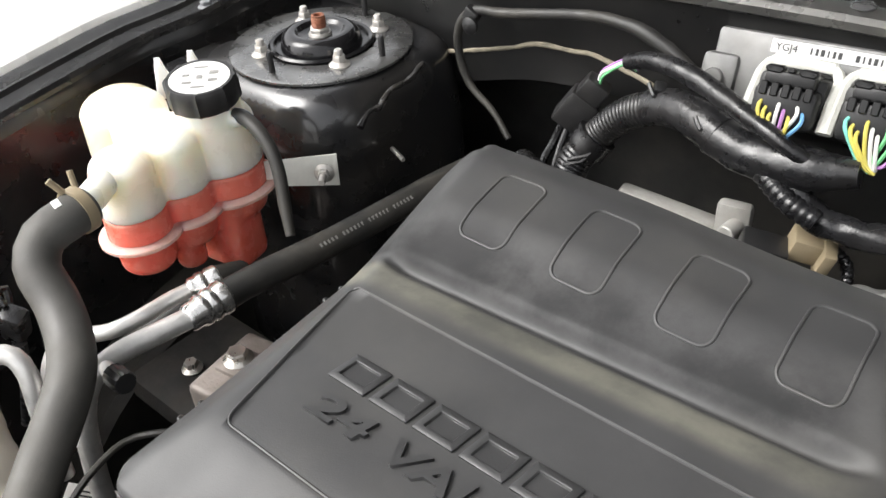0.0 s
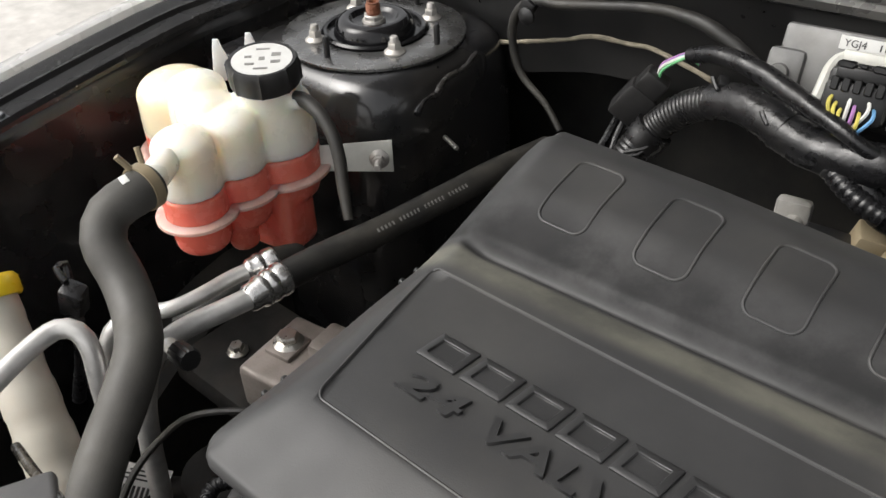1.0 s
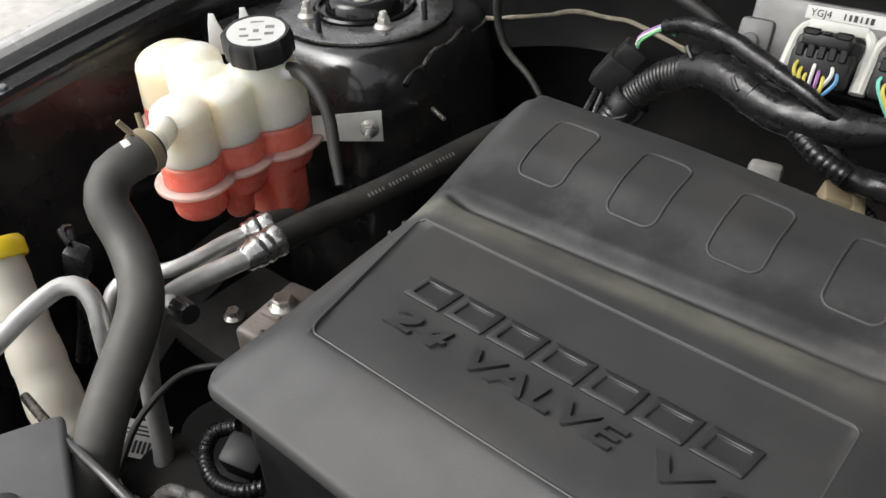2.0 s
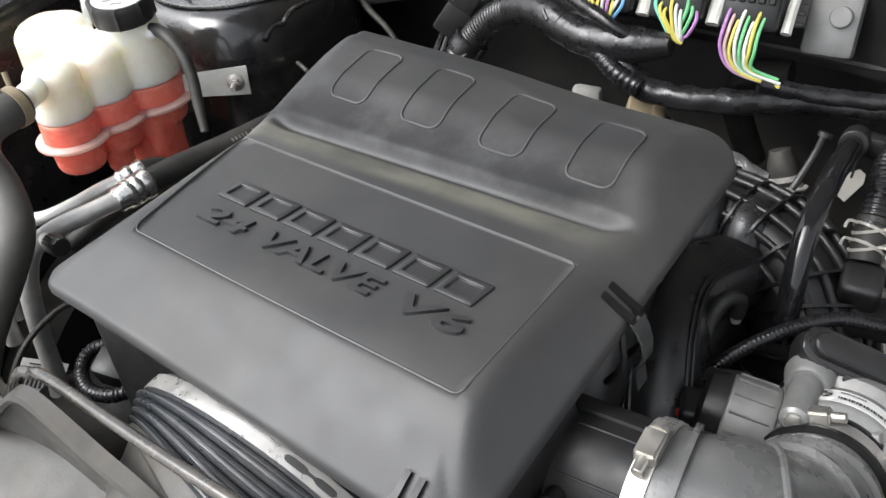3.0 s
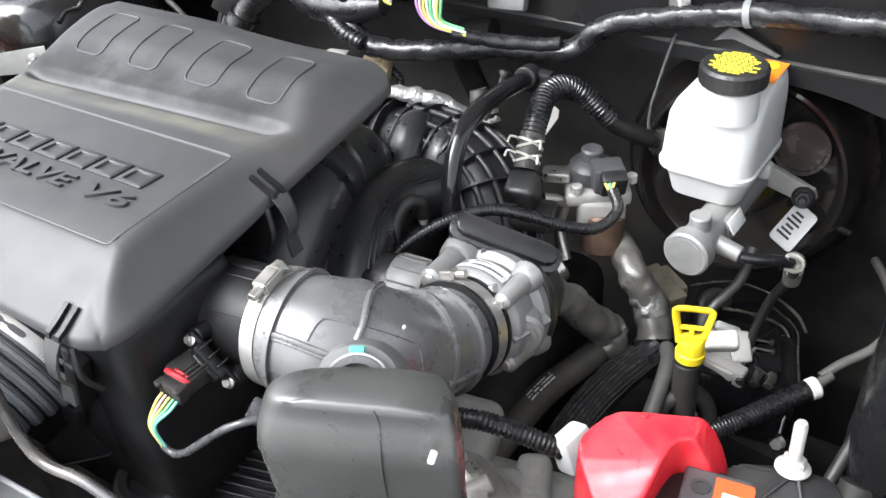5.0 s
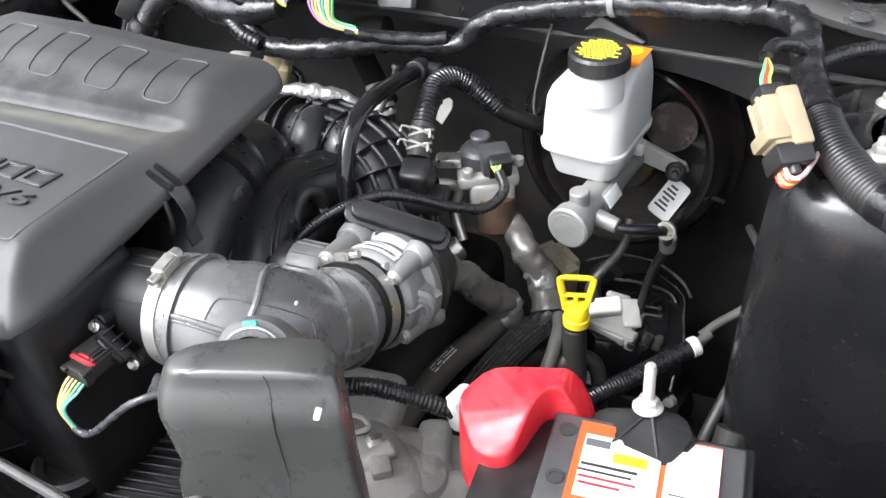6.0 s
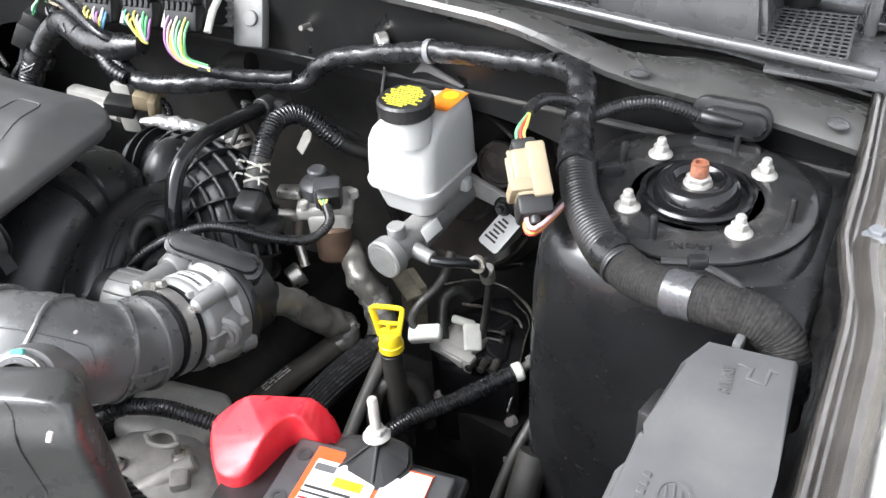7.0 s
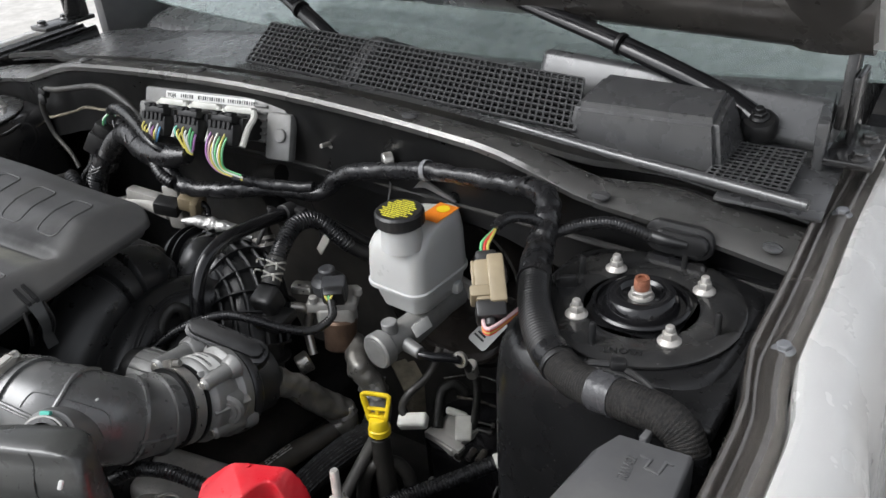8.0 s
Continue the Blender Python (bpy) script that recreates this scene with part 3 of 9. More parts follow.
# the lid's own plastic: LID with pale lit dust before the rear step and painted shade up the step's front
LIDTOP = mat("dusty_shaded_lid_plastic", (0.041, 0.041, 0.0415), 0.5, var=0.12, scale=22, bump=0.2, bscale=1100, dirt=((0.13, 0.122, 0.105), 0.2, 7.0), depth=0.0004, rvar=0.05, spec=0.5)
ln, ll = LIDTOP.node_tree.nodes, LIDTOP.node_tree.links
lb = ln["Principled BSDF"]
ltc = ln.new("ShaderNodeTexCoord")
lsep = ln.new("ShaderNodeSeparateXYZ")
ll.new(ltc.outputs["Object"], lsep.inputs[0])
lno = ln.new("ShaderNodeTexNoise")
lno.inputs["Scale"].default_value, lno.inputs["Detail"].default_value, lno.inputs["Roughness"].default_value = 16.0, 6.0, 0.65
ll.new(ltc.outputs["Object"], lno.inputs["Vector"])


def lid_ramp(src, a, b, lo=0.0, hi=1.0):
    r = ln.new("ShaderNodeMapRange")
    r.interpolation_type = "SMOOTHSTEP"
    for k, v in zip(("From Min", "From Max", "To Min", "To Max"), (a, b, lo, hi)):
        r.inputs[k].default_value = v
    ll.new(src, r.inputs["Value"])
    return r.outputs[0]


def lid_times(a, b):
    r = ln.new("ShaderNodeMath")
    r.operation = "MULTIPLY"
    ll.new(a, r.inputs[0])
    ll.new(b, r.inputs[1])
    return r.outputs[0]


def lid_tint(colour, mask):
    old = lb.inputs["Base Color"].links[0].from_socket
    mx = ln.new("ShaderNodeMix")
    mx.data_type = "RGBA"
    ll.new(mask, mx.inputs[0])
    ll.new(old, mx.inputs[6])
    mx.inputs[7].default_value = (*colour, 1)
    ll.new(mx.outputs[2], lb.inputs["Base Color"])


askew = ln.new("ShaderNodeMath")
askew.operation = "MULTIPLY_ADD"
ll.new(lsep.outputs["X"], askew.inputs[0])
askew.inputs[1].default_value = -0.0431
ll.new(lsep.outputs["Y"], askew.inputs[2])
level = ln.new("ShaderNodeMath")
level.operation = "SUBTRACT"
ll.new(askew.outputs[0], level.inputs[0])
level.inputs[1].default_value = 0.0173
LYO = level.outputs[0]
# pale band: settled dust, brightened as the ramp facing the sky
lit_dust_mask = lid_times(lid_times(lid_ramp(LYO, -0.302, -0.288), lid_ramp(LYO, -0.270, -0.280)), lid_ramp(lno.outputs[0], 0.30, 0.62, 0.25, 0.75))
lit_dust_mask = lid_times(lit_dust_mask, lid_ramp(lsep.outputs["X"], LX1 - 0.022, LX1 - 0.055))
lid_tint((0.19, 0.185, 0.15), lit_dust_mask)
# dark patches painted on the step's front slope as its shade
slope_shade_mask = lid_times(lid_times(lid_ramp(LYO, -0.268, -0.262), lid_ramp(LYO, -0.205, -0.245)), lid_ramp(lno.outputs[0], 0.34, 0.60, 0.35, 0.95))
slope_shade_mask = lid_times(slope_shade_mask, lid_ramp(lsep.outputs["X"], LX1 - 0.022, LX1 - 0.060))
lid_tint((0.008, 0.008, 0.0085), slope_shade_mask)
gl = ln.new("ShaderNodeMath")
gl.operation = "MULTIPLY_ADD"
ll.new(slope_shade_mask, gl.inputs[0])
gl.inputs[1].default_value = 0.22
ll.new(lb.inputs["Roughness"].links[0].from_socket, gl.inputs[2])
ll.new(gl.outputs[0], lb.inputs["Roughness"])
air_box = thing("air_filter_box", "black moulded plastic air filter box on top of the engine", "air filter box", (-0.1, -0.3, 0.72))


def spaced(a, b, n):
    return [a + (b - a) * k / n for k in range(n)]


# rows of the grid follow the rounded rim, the name panel and the rear step
ROWS_Y = spaced(LY0, LY0 + 0.004, 4) + spaced(LY0 + 0.004, -0.4124, 14) + spaced(-0.4124, -0.4108, 2) + spaced(-0.4108, -0.2962, 12) + spaced(-0.2962, -0.2946, 2) + spaced(-0.2946, -0.196, 62) + spaced(-0.196, LY1 - 0.03, 8) + spaced(LY1 - 0.03, LY1 - 0.004, 8) + spaced(LY1 - 0.004, LY1, 4) + [LY1]
bm = B()
grid = []
for y in ROWS_Y:
    pl = panel_left(min(-0.295, max(-0.412, y)))
    cols = spaced(LX0, LX0 + 0.004, 4) + spaced(LX0 + 0.004, pl - 0.0004, 18) + spaced(pl - 0.0004, pl + 0.0012, 2) + spaced(pl + 0.0012, 0.0328, 60) + spaced(0.0328, 0.0344, 2) + spaced(0.0344, LX1 - 0.004, 16) + spaced(LX1 - 0.004, LX1, 4) + [LX1]
    grid.append([bm.verts.new((*lid_round(x, y), lid_z(x, y))) for x in cols])
NX, NY = len(grid[0]) - 1, len(grid) - 1
for j in range(NY):
    for i in range(NX):
        bm.faces.new((grid[j][i], grid[j][i + 1], grid[j + 1][i + 1], grid[j + 1][i]))
rim = [grid[0][i] for i in range(NX)] + [grid[j][NX] for j in range(NY)] + [grid[NY][i] for i in range(NX, 0, -1)] + [grid[j][0] for j in range(NY, 0, -1)]
mid = Vector(((LX0 + LX1) / 2, (LY0 + LY1) / 2, 0))
prev = rim
for drop, inn in ((0.0035, 0.0), (0.004, 0.005), (0.012, 0.008)):
    ring = []
    for v in rim:
        d = (mid - Vector((v.co.x, v.co.y, 0))).normalized() * inn
        ring.append(bm.verts.new((v.co.x + d.x, v.co.y + d.y, v.co.z - drop)))
    for k in range(len(rim)):
        q = (k + 1) % len(rim)
        bm.faces.new((prev[k], prev[q], ring[q], ring[k]))
    prev = ring
lid = part("lid", bm, LIDTOP, air_box, "grained black lid with raised lettering", 60)

bm = B()
rbox(bm, (-0.11, -0.396, 0.83), (0.28, 0.112, 0.19), 0.012, seg=3)
part("lower_housing", bm, HOUSING, air_box)
bm = B()
rbox(bm, (-0.16, -0.26, 0.85), (0.20, 0.22, 0.20), 0.012, seg=3)
part("rear_chamber", bm, HOUSING, air_box)
bm = B()
rbox(bm, (0.040, -0.400, 0.845), (0.062, 0.104, 0.190), 0.012, seg=3)
part("outlet_chamber", bm, HOUSING, air_box)
bm = B()
rbox(bm, (0.004, -0.456, 0.880), (0.010, 0.006, 0.070), 0.002, (0, 22, 0), 2)
rbox(bm, (-0.004, -0.460, 0.845), (0.016, 0.010, 0.026), 0.003, (0, 22, 0), 2)
rbox(bm, (0.0235, -0.4600, 0.888), (0.012, 0.014, 0.050), 0.002, (0, 18, 0), 2)
part("corner_rib", bm, HOUSING, air_box)
def dense(pts, step):
    """A closed outline with points no further apart than step."""
    out = []
    for (ax, ay), (bx, by) in zip(pts, pts[1:] + pts[:1]):
        n = max(1, math.ceil(math.hypot(bx - ax, by - ay) / step))
        out += [(ax + (bx - ax) * k / n, ay + (by - ay) * k / n) for k in range(n)]
    return out


# raised outlines of the four windows on the rear step
for k in range(4):
    bm = B()
    cx = -0.205 + 0.0687 * k
    pts = [(x - 0.03 * (y + 0.2285), y) for x, y in rounded(0.0345, 0.058, 0.008, 5, cx, -0.1995)]
    loop = [Vector((*lid_round(x, y), lid_z(x, y) + 0.0001)) for x, y in dense(pts, 0.004)]
    tube(bm, loop + loop[:1], 0.0010, 8, 0.004)
    part("raised_outline", bm, LID, lid)
# rim line of the name panel
bm = B()
pts = [(x + (panel_left(y) + 0.2475) * (0.034 - x) / 0.2815, y) for x, y in rounded(0.2815, 0.117, 0.006, 5, -0.10675, -0.3535)]
loop = [Vector((*lid_round(x, y), max(lid_z(x + i, y + j) for i, j in ((0, 0), (0, 0.0012), (0, -0.0012), (0.0012, 0), (-0.0012, 0))) - 0.0003)) for x, y in dense(pts, 0.006)]
tube(bm, loop + loop[:1], 0.0008, 6, 0.006)
part("panel_rim", bm, LID, lid)


def letter_block(x0, w, y0, h, lean=0.12):
    """A slanted raised frame, the size of one letter."""
    bm = B()
    z = lid_z(x0 + w / 2, y0 + h / 2)
    out = [(0, 0), (w, 0), (w, h), (0, h)]
    t = 0.0042
    inn = [(t, t), (w - t, t), (w - t, h - t), (t, h - t)]

    def put(p, zz):
        return bm.verts.new((x0 + p[0] + lean * p[1], y0 + p[1], zz))

    lo, hi = [put(p, z - 0.001) for p in out], [put(p, z + 0.0018) for p in out]
    ih, il = [put(p, z + 0.0018) for p in inn], [put(p, z + 0.0001) for p in inn]
    for k in range(4):
        q = (k + 1) % 4
        bm.faces.new((lo[k], lo[q], hi[q], hi[k]))
        bm.faces.new((hi[k], hi[q], ih[q], ih[k]))
        bm.faces.new((ih[k], ih[q], il[q], il[k]))
    bm.faces.new(il)
    bmesh.ops.bevel(bm, geom=bm.edges[:], offset=0.0004, segments=1, affect="EDGES")
    return bm


NAME_W = 0.0262
LETTERS = mat("raised_letter_plastic", (0.034, 0.034, 0.0345), 0.42, var=0.1, scale=40, bump=0.2, bscale=900, depth=0.0003)
for k in range(7):
    part("raised_name_shape", letter_block(-0.204 + 0.0301 * k, NAME_W, -0.3572, 0.0205), LETTERS, lid)
for body, x, w in (("24", -0.197, 0.040), ("VALVE", -0.143, 0.094), ("V6", -0.035, 0.046)):
    ob = lettering("raised_lettering", body, 0.0215, Matrix.Translation((x, -0.3812, lid_z(x + 0.01, -0.375) + 0.0003)), LETTERS, lid, 0.0020, 1.0, 0.15, "", 0.0005)
    xs = [v.co.x for v in ob.data.vertices]
    k = w / (max(xs) - min(xs))
    for v in ob.data.vertices:
        v.co.x = x + (v.co.x - min(xs)) * k


def clip(cx, cy, way, drop=0.053):
    """A sprung black lid clip: a slotted hook over the rim and a bowed strap down to the housing."""
    way = Vector(way)
    acr = Vector((-way.y, way.x, 0))

    def skin(d, q, up):
        p = Vector((cx, cy, 0)) + way * d + acr * q
        return Vector((p.x, p.y, lid_z(min(p.x, LX1 - 0.0035), max(p.y, LY0 + 0.0035)) + up))

    base = None
    for q, w in ((-0.0044, 0.0019), (0.0044, 0.0019)):
        bm = B()
        rows = []
        for d, up in ((-0.0150, -0.001), (-0.0142, 0.0030), (-0.008, 0.0036), (-0.001, 0.0038), (0.005, 0.001), (0.0075, -0.006), (0.0080, -0.012)):
            rows.append([bm.verts.new(skin(min(d, 0.0), q + w * k, up) + way * max(d, 0.0) + down) for k, down in ((-1, Vector()), (1, Vector()), (1, Vector((0, 0, -0.0035))), (-1, Vector((0, 0, -0.0035))))])
        for p, r in zip(rows, rows[1:]):
            for i in range(4):
                bm.faces.new((p[i], p[(i + 1) % 4], r[(i + 1) % 4], r[i]))
        bm.faces.new(rows[0][::-1])
        bm.faces.new(rows[-1])
        if base is None:
            base = part("lid_clip", bm, INKPLASTIC, air_box, "sprung black plastic clip")
        else:
            part("tab", bm, INKPLASTIC, base)
    edge = skin(0.001, 0.0, 0.0)
    bm = B()
    rows = []
    for dz, out, w in ((-0.003, 0.0055, 0.0070), (-0.009, 0.0095, 0.0062), (-0.018, 0.0130, 0.0055), (-0.027, 0.0140, 0.0048), (-0.033, 0.0120, 0.0046), (-0.038, 0.0095, 0.0050), (-0.042, 0.0100, 0.0060), (-drop, 0.0120, 0.0062)):
        p = edge + way * out + Vector((0, 0, dz))
        rows.append([bm.verts.new(p - acr * w), bm.verts.new(p + acr * w), bm.verts.new(p + acr * w - way * 0.0022), bm.verts.new(p - acr * w - way * 0.0022)])
    for p, q in zip(rows, rows[1:]):
        for i in range(4):
            bm.faces.new((p[i], p[(i + 1) % 4], q[(i + 1) % 4], q[i]))
    bm.faces.new(rows[0][::-1])
    bm.faces.new(rows[-1])
    bmesh.ops.bevel(bm, geom=[e for e in bm.edges if len(e.link_faces) == 2 and e.calc_face_angle() > 1.2], offset=0.0006, segments=1, affect="EDGES")
    part("strap", bm, GREYBLACK, base)
    bm = B()
    for k in (-1, 1):
        tube(bm, [edge + way * 0.001 + acr * 0.011 * k + Vector((0, 0, -0.008)), edge + way * 0.004 + acr * 0.013 * k + Vector((0, 0, -0.030)), edge - way * 0.006 + acr * 0.012 * k + Vector((0, 0, -0.050))], 0.0022, 6, 0.006)
    part("hinge_lug", bm, PLASTIC, base)


clip(0.069, -0.298, (1, 0, 0))
clip(0.0345, -0.464, (0, -1, 0))

for y in (-0.294, -0.409):
    bm = B()
    x = LX0 + 0.010 * (1 - (y - LY0) / (LY1 - LY0))
    for k in (-1, 1):
        rbox(bm, (x - 0.0005, y + 0.007 * k, lid_z(LX0 + 0.003, y) - 0.006), (0.006, 0.004, 0.005), 0.001, (0, 25, 0), 1)
    rbox(bm, (x + 0.001, y, lid_z(LX0 + 0.003, y) - 0.012), (0.005, 0.016, 0.014), 0.001, (0, 8, 0), 1)
    part("rim_catch", bm, PLASTIC, air_box)

# ---- ribbed inlet duct at the front of the box ----
duct = thing("inlet_duct", "black ribbed rubber inlet duct clamped to the air filter box", "air duct", (-0.12, -0.53, 0.8))
bm = B()
RB = 0.100


def duct_ring(angle):
    """The duct is flat below: its lower half has less depth."""
    return 1.0 if math.sin(angle) >= 0 else 1.0 / math.sqrt(math.cos(angle) ** 2 + (math.sin(angle) / 0.42) ** 2)


prof, z = [(RB - 0.003, -0.016), (RB - 0.001, 0.0)], 0.0
for k in range(4):
    r = RB + 0.0035 - 0.0030 * k
    prof += [(r - 0.0075, z), (r - 0.0030, z + 0.0006), (r - 0.0010, z + 0.0018), (r - 0.0003, z + 0.0030), (r - 0.0013, z + 0.0036), (r - 0.0002, z + 0.0043), (r, z + 0.0056), (r - 0.0006, z + 0.0068), (r - 0.0018, z + 0.0073), (r - 0.0016, z + 0.0080), (r - 0.0040, z + 0.0090), (r - 0.0070, z + 0.0094)]
    z += 0.0096
mz = Vector((-0.01, -0.98, -0.16)).normalized()
mx = (Vector((1, 0, 0.0)) - mz * mz.dot(Vector((1, 0, 0.0)))).normalized()
my = mz.cross(mx)
m = Matrix((mx.to_4d(), my.to_4d(), mz.to_4d(), (0, 0, 0, 1))).transposed()
m.translation = (-0.0825, -0.4655, 0.8800)
lathe(bm, prof, m, 84, 1.0, 0.545, duct_ring)


def crowd(bm):
    for v in bm.verts:
        d = v.co - m.translation
        x, z = d.dot(mx), d.dot(mz)
        if z > 0:
            v.co -= mz * z * 0.5 * (1 - smooth01(-0.9, 0.5, x / RB))


crowd(bm)
part("bellows", bm, BELLOWS, duct)
bm = B()
lathe(bm, [(0.080, z - 0.004), (0.0895, z - 0.001), (0.0890, z + 0.002), (0.083, z + 0.010), (0.077, z + 0.03), (0.070, z + 0.06)], m, 84, 1.0, 0.545, duct_ring)
crowd(bm)
part("duct_mouth", bm, SCOOP, duct, "dusty beige-grey duct body")
bm = B()
tube(bm, [m @ Vector((0.0815 * math.cos(a), 0.545 * 0.0815 * math.sin(a), (z + 0.014) * (0.50 + 0.50 * smooth01(-0.9, 0.5, math.cos(a) * 0.88)))) for a in (2.2, 1.9, 1.6, 1.3, 1.0, 0.7, 0.4, 0.1)], 0.0012, 6, 0.006)
part("mould_line", bm, SCOOP, duct)
bm = B()
lathe(bm, [(RB, -0.0125), (RB + 0.0018, -0.0125), (RB + 0.0018, -0.0020), (RB, -0.0020), (RB, -0.0125)], m, 84, 1.0, 0.545, duct_ring)
bnd = part("metal_band", bm, BANDSTEEL, duct, "slotted bright steel band")
# one long waisted slot in the band
bm = B()
rows = []
for k in range(33):
    u = k / 32
    lobe = max(math.sqrt(max(0.0, 1 - ((u - c) / 0.22) ** 4)) for c in (0.22, 0.78))
    w = max(0.0022 * lobe, 0.0009 if 0.2 < u < 0.8 else 0.00005)
    a = 1.17 - 0.40 * u
    rows.append([bm.verts.new(m @ Vector(((RB + 0.0022) * math.cos(a), (RB + 0.0022) * 0.545 * math.sin(a), -0.0070 + w * k2))) for k2 in (-1, 1)])
for p, q in zip(rows, rows[1:]):
    bm.faces.new((p[0], q[0], q[1], p[1]))
part("band_slot", bm, INK, bnd)

# ---- air meter tube, elbow and throttle ----
tube_thing = thing("air_meter_housing", "black plastic air meter tube between filter box and elbow", "air meter", (0.09, -0.39, 0.86))
bm = B()
cyl(bm, (0.02, -0.362, 0.885), (0.120, -0.3575, 0.8945), 0.0375, None, 48, 0.002)
part("tube", bm, HOUSING, tube_thing)
bm = B()
rbox(bm, (0.086, -0.3430, 0.9245), (0.062, 0.016, 0.0050), 0.0015, (-22, -5.4, 2))
part("mould_rib", bm, HOUSING, tube_thing)
for dy, dz in ((-0.0005, 0.0376), (-0.0275, 0.0258)):
    bm = B()
    tube(bm, [(0.074, -0.3595 + dy, 0.8900 + dz), (0.113, -0.3578 + dy, 0.8937 + dz)], 0.0009, 6)
    part("mould_line", bm, HOUSING, tube_thing)
elbow = thing("intake_elbow", "black rubber intake elbow with ridges and two steel clamps", "intake hose", (0.19, -0.34, 0.82))
bm = B()
EL = [(0.108, -0.359, 0.894), (0.135, -0.355, 0.892), (0.157, -0.346, 0.884), (0.174, -0.320, 0.863), (0.182, -0.286, 0.842), (0.1845, -0.243, 0.827)]
ER = [0.0410, 0.0430, 0.0480, 0.0455, 0.0395, 0.0390]
tube(bm, EL, ER, 48, 0.004)
part("hose_body", bm, ELBOW, elbow)
ELBOW_LINE = spline(EL, 0.002)


def on_elbow(p, lift=0.0):
    """The point of the elbow's skin nearest to p, lifted off it."""
    p = Vector(p)
    best = None
    for q, u in ELBOW_LINE:
        k = u * (len(ER) - 1)
        j = min(int(k), len(ER) - 2)
        r = ER[j] + (ER[j + 1] - ER[j]) * (k - j)
        if best is None or (p - q).length - r < best[0]:
            best = ((p - q).length - r, q, r)
    return best[1] + (p - best[1]).normalized() * (best[2] + lift)


def elbow_line(name, pts, r, lift=0.0):
    bm = B()
    tube(bm, [on_elbow(p, lift) for p, u in spline([Vector(p) for p in pts], 0.005)], r, 8, 0.003)
    part(name, bm, ELBOW, elbow)


for p, q, r in (((0.1290, -0.3560, 0.8925), (0.03, 0.004, -0.002), 0.0460), ((0.1795, -0.2985, 0.8490), (0.014, 0.040, -0.026), 0.0452), ((0.1835, -0.272, 0.8370), (0.004, 0.045, -0.020), 0.0432)):
    bm = B()
    band(bm, p, q, r - 0.004, 0.0034, 0.004, 48)
    bmesh.ops.bevel(bm, geom=[e for e in bm.edges if len(e.link_faces) == 2 and e.calc_face_angle() > 1.0], offset=0.0012, segments=2, affect="EDGES")
    part("ridge", bm, ELBOW, elbow)
elbow_line("cross_ridge", [(0.160, -0.300, 0.905), (0.1718, -0.3241, 0.9243), (0.1778, -0.3378, 0.9266), (0.1844, -0.3537, 0.9228), (0.1863, -0.3664, 0.9164)], 0.0024)
elbow_line("seam_ridge", [(0.1311, -0.3881, 0.9208), (0.1538, -0.3857, 0.9192), (0.1776, -0.38, 0.9127)], 0.0021)
elbow_line("seam_ridge", [(0.1321, -0.39, 0.9184), (0.1548, -0.3875, 0.9168), (0.1765, -0.3824, 0.9108)], 0.0012)
elbow_line("mould_edge", [(0.1607, -0.3823, 0.9206), (0.1618, -0.374, 0.9266), (0.1634, -0.3687, 0.9288), (0.1666, -0.3659, 0.9289), (0.1871, -0.3536, 0.9206), (0.2041, -0.3367, 0.9033), (0.2088, -0.3314, 0.896), (0.2124, -0.3325, 0.8885), (0.2151, -0.3362, 0.8791)], 0.0007)
elbow_line("mould_edge", [(0.2204, -0.3168, 0.8517), (0.2300, -0.300, 0.838), (0.2290, -0.280, 0.830)], 0.0022)
# side port: a boss, a steel band and a teal tab, facing forwards and down over the box beside it
PORT = along((0.1940, -0.3755, 0.8930), (0.1940 + 0.446, -0.3755 - 0.622, 0.8930 + 0.643))
bm = B()
lathe(bm, [(0.034, -0.022), (0.030, -0.008), (0.0270, 0.0145), (0.0255, 0.0175), (0.0205, 0.0180), (0.0195, 0.028), (0.0190, 0.031), (0.0150, 0.031), (0.0145, 0.014), (0, 0.014)], PORT, 40)
part("side_port", bm, ELBOW, elbow)
bm = B()
lathe(bm, [(0.0196, 0.0205), (0.0212, 0.0205), (0.0212, 0.0290), (0.0196, 0.0290), (0.0196, 0.0205)], PORT, 40)
port_band = part("port_band", bm, BANDSTEEL, elbow)
bm = B()
tab_at = PORT.inverted() @ Vector((0.198, -0.378, 0.926))
tab_at = Vector((tab_at.x, tab_at.y, 0)).normalized()
local_box(bm, PORT @ Matrix.Rotation(math.atan2(tab_at.y, tab_at.x) - math.pi / 2, 4, "Z"), (0.0, 0.0228, 0.0245), (0.0095, 0.0040, 0.0060), 0.0008, 1)
part("tab", bm, TEAL, port_band, "small teal clip tab")
for p, r in (((0.2001, -0.3314, 0.908), 0.0022), ((0.1975, -0.3534, 0.9098), 0.0013)):
    bm = B()
    m2 = along(on_elbow(p, -0.001), on_elbow(p, 0.01))
    lathe(bm, [(r, 0.0), (r, 0.0011), (r * 0.7, 0.0014), (0, 0.0015)], m2, 10, 1.0, 0.65)
    part("paint_spot", bm, LABEL, elbow, "small white paint spot")


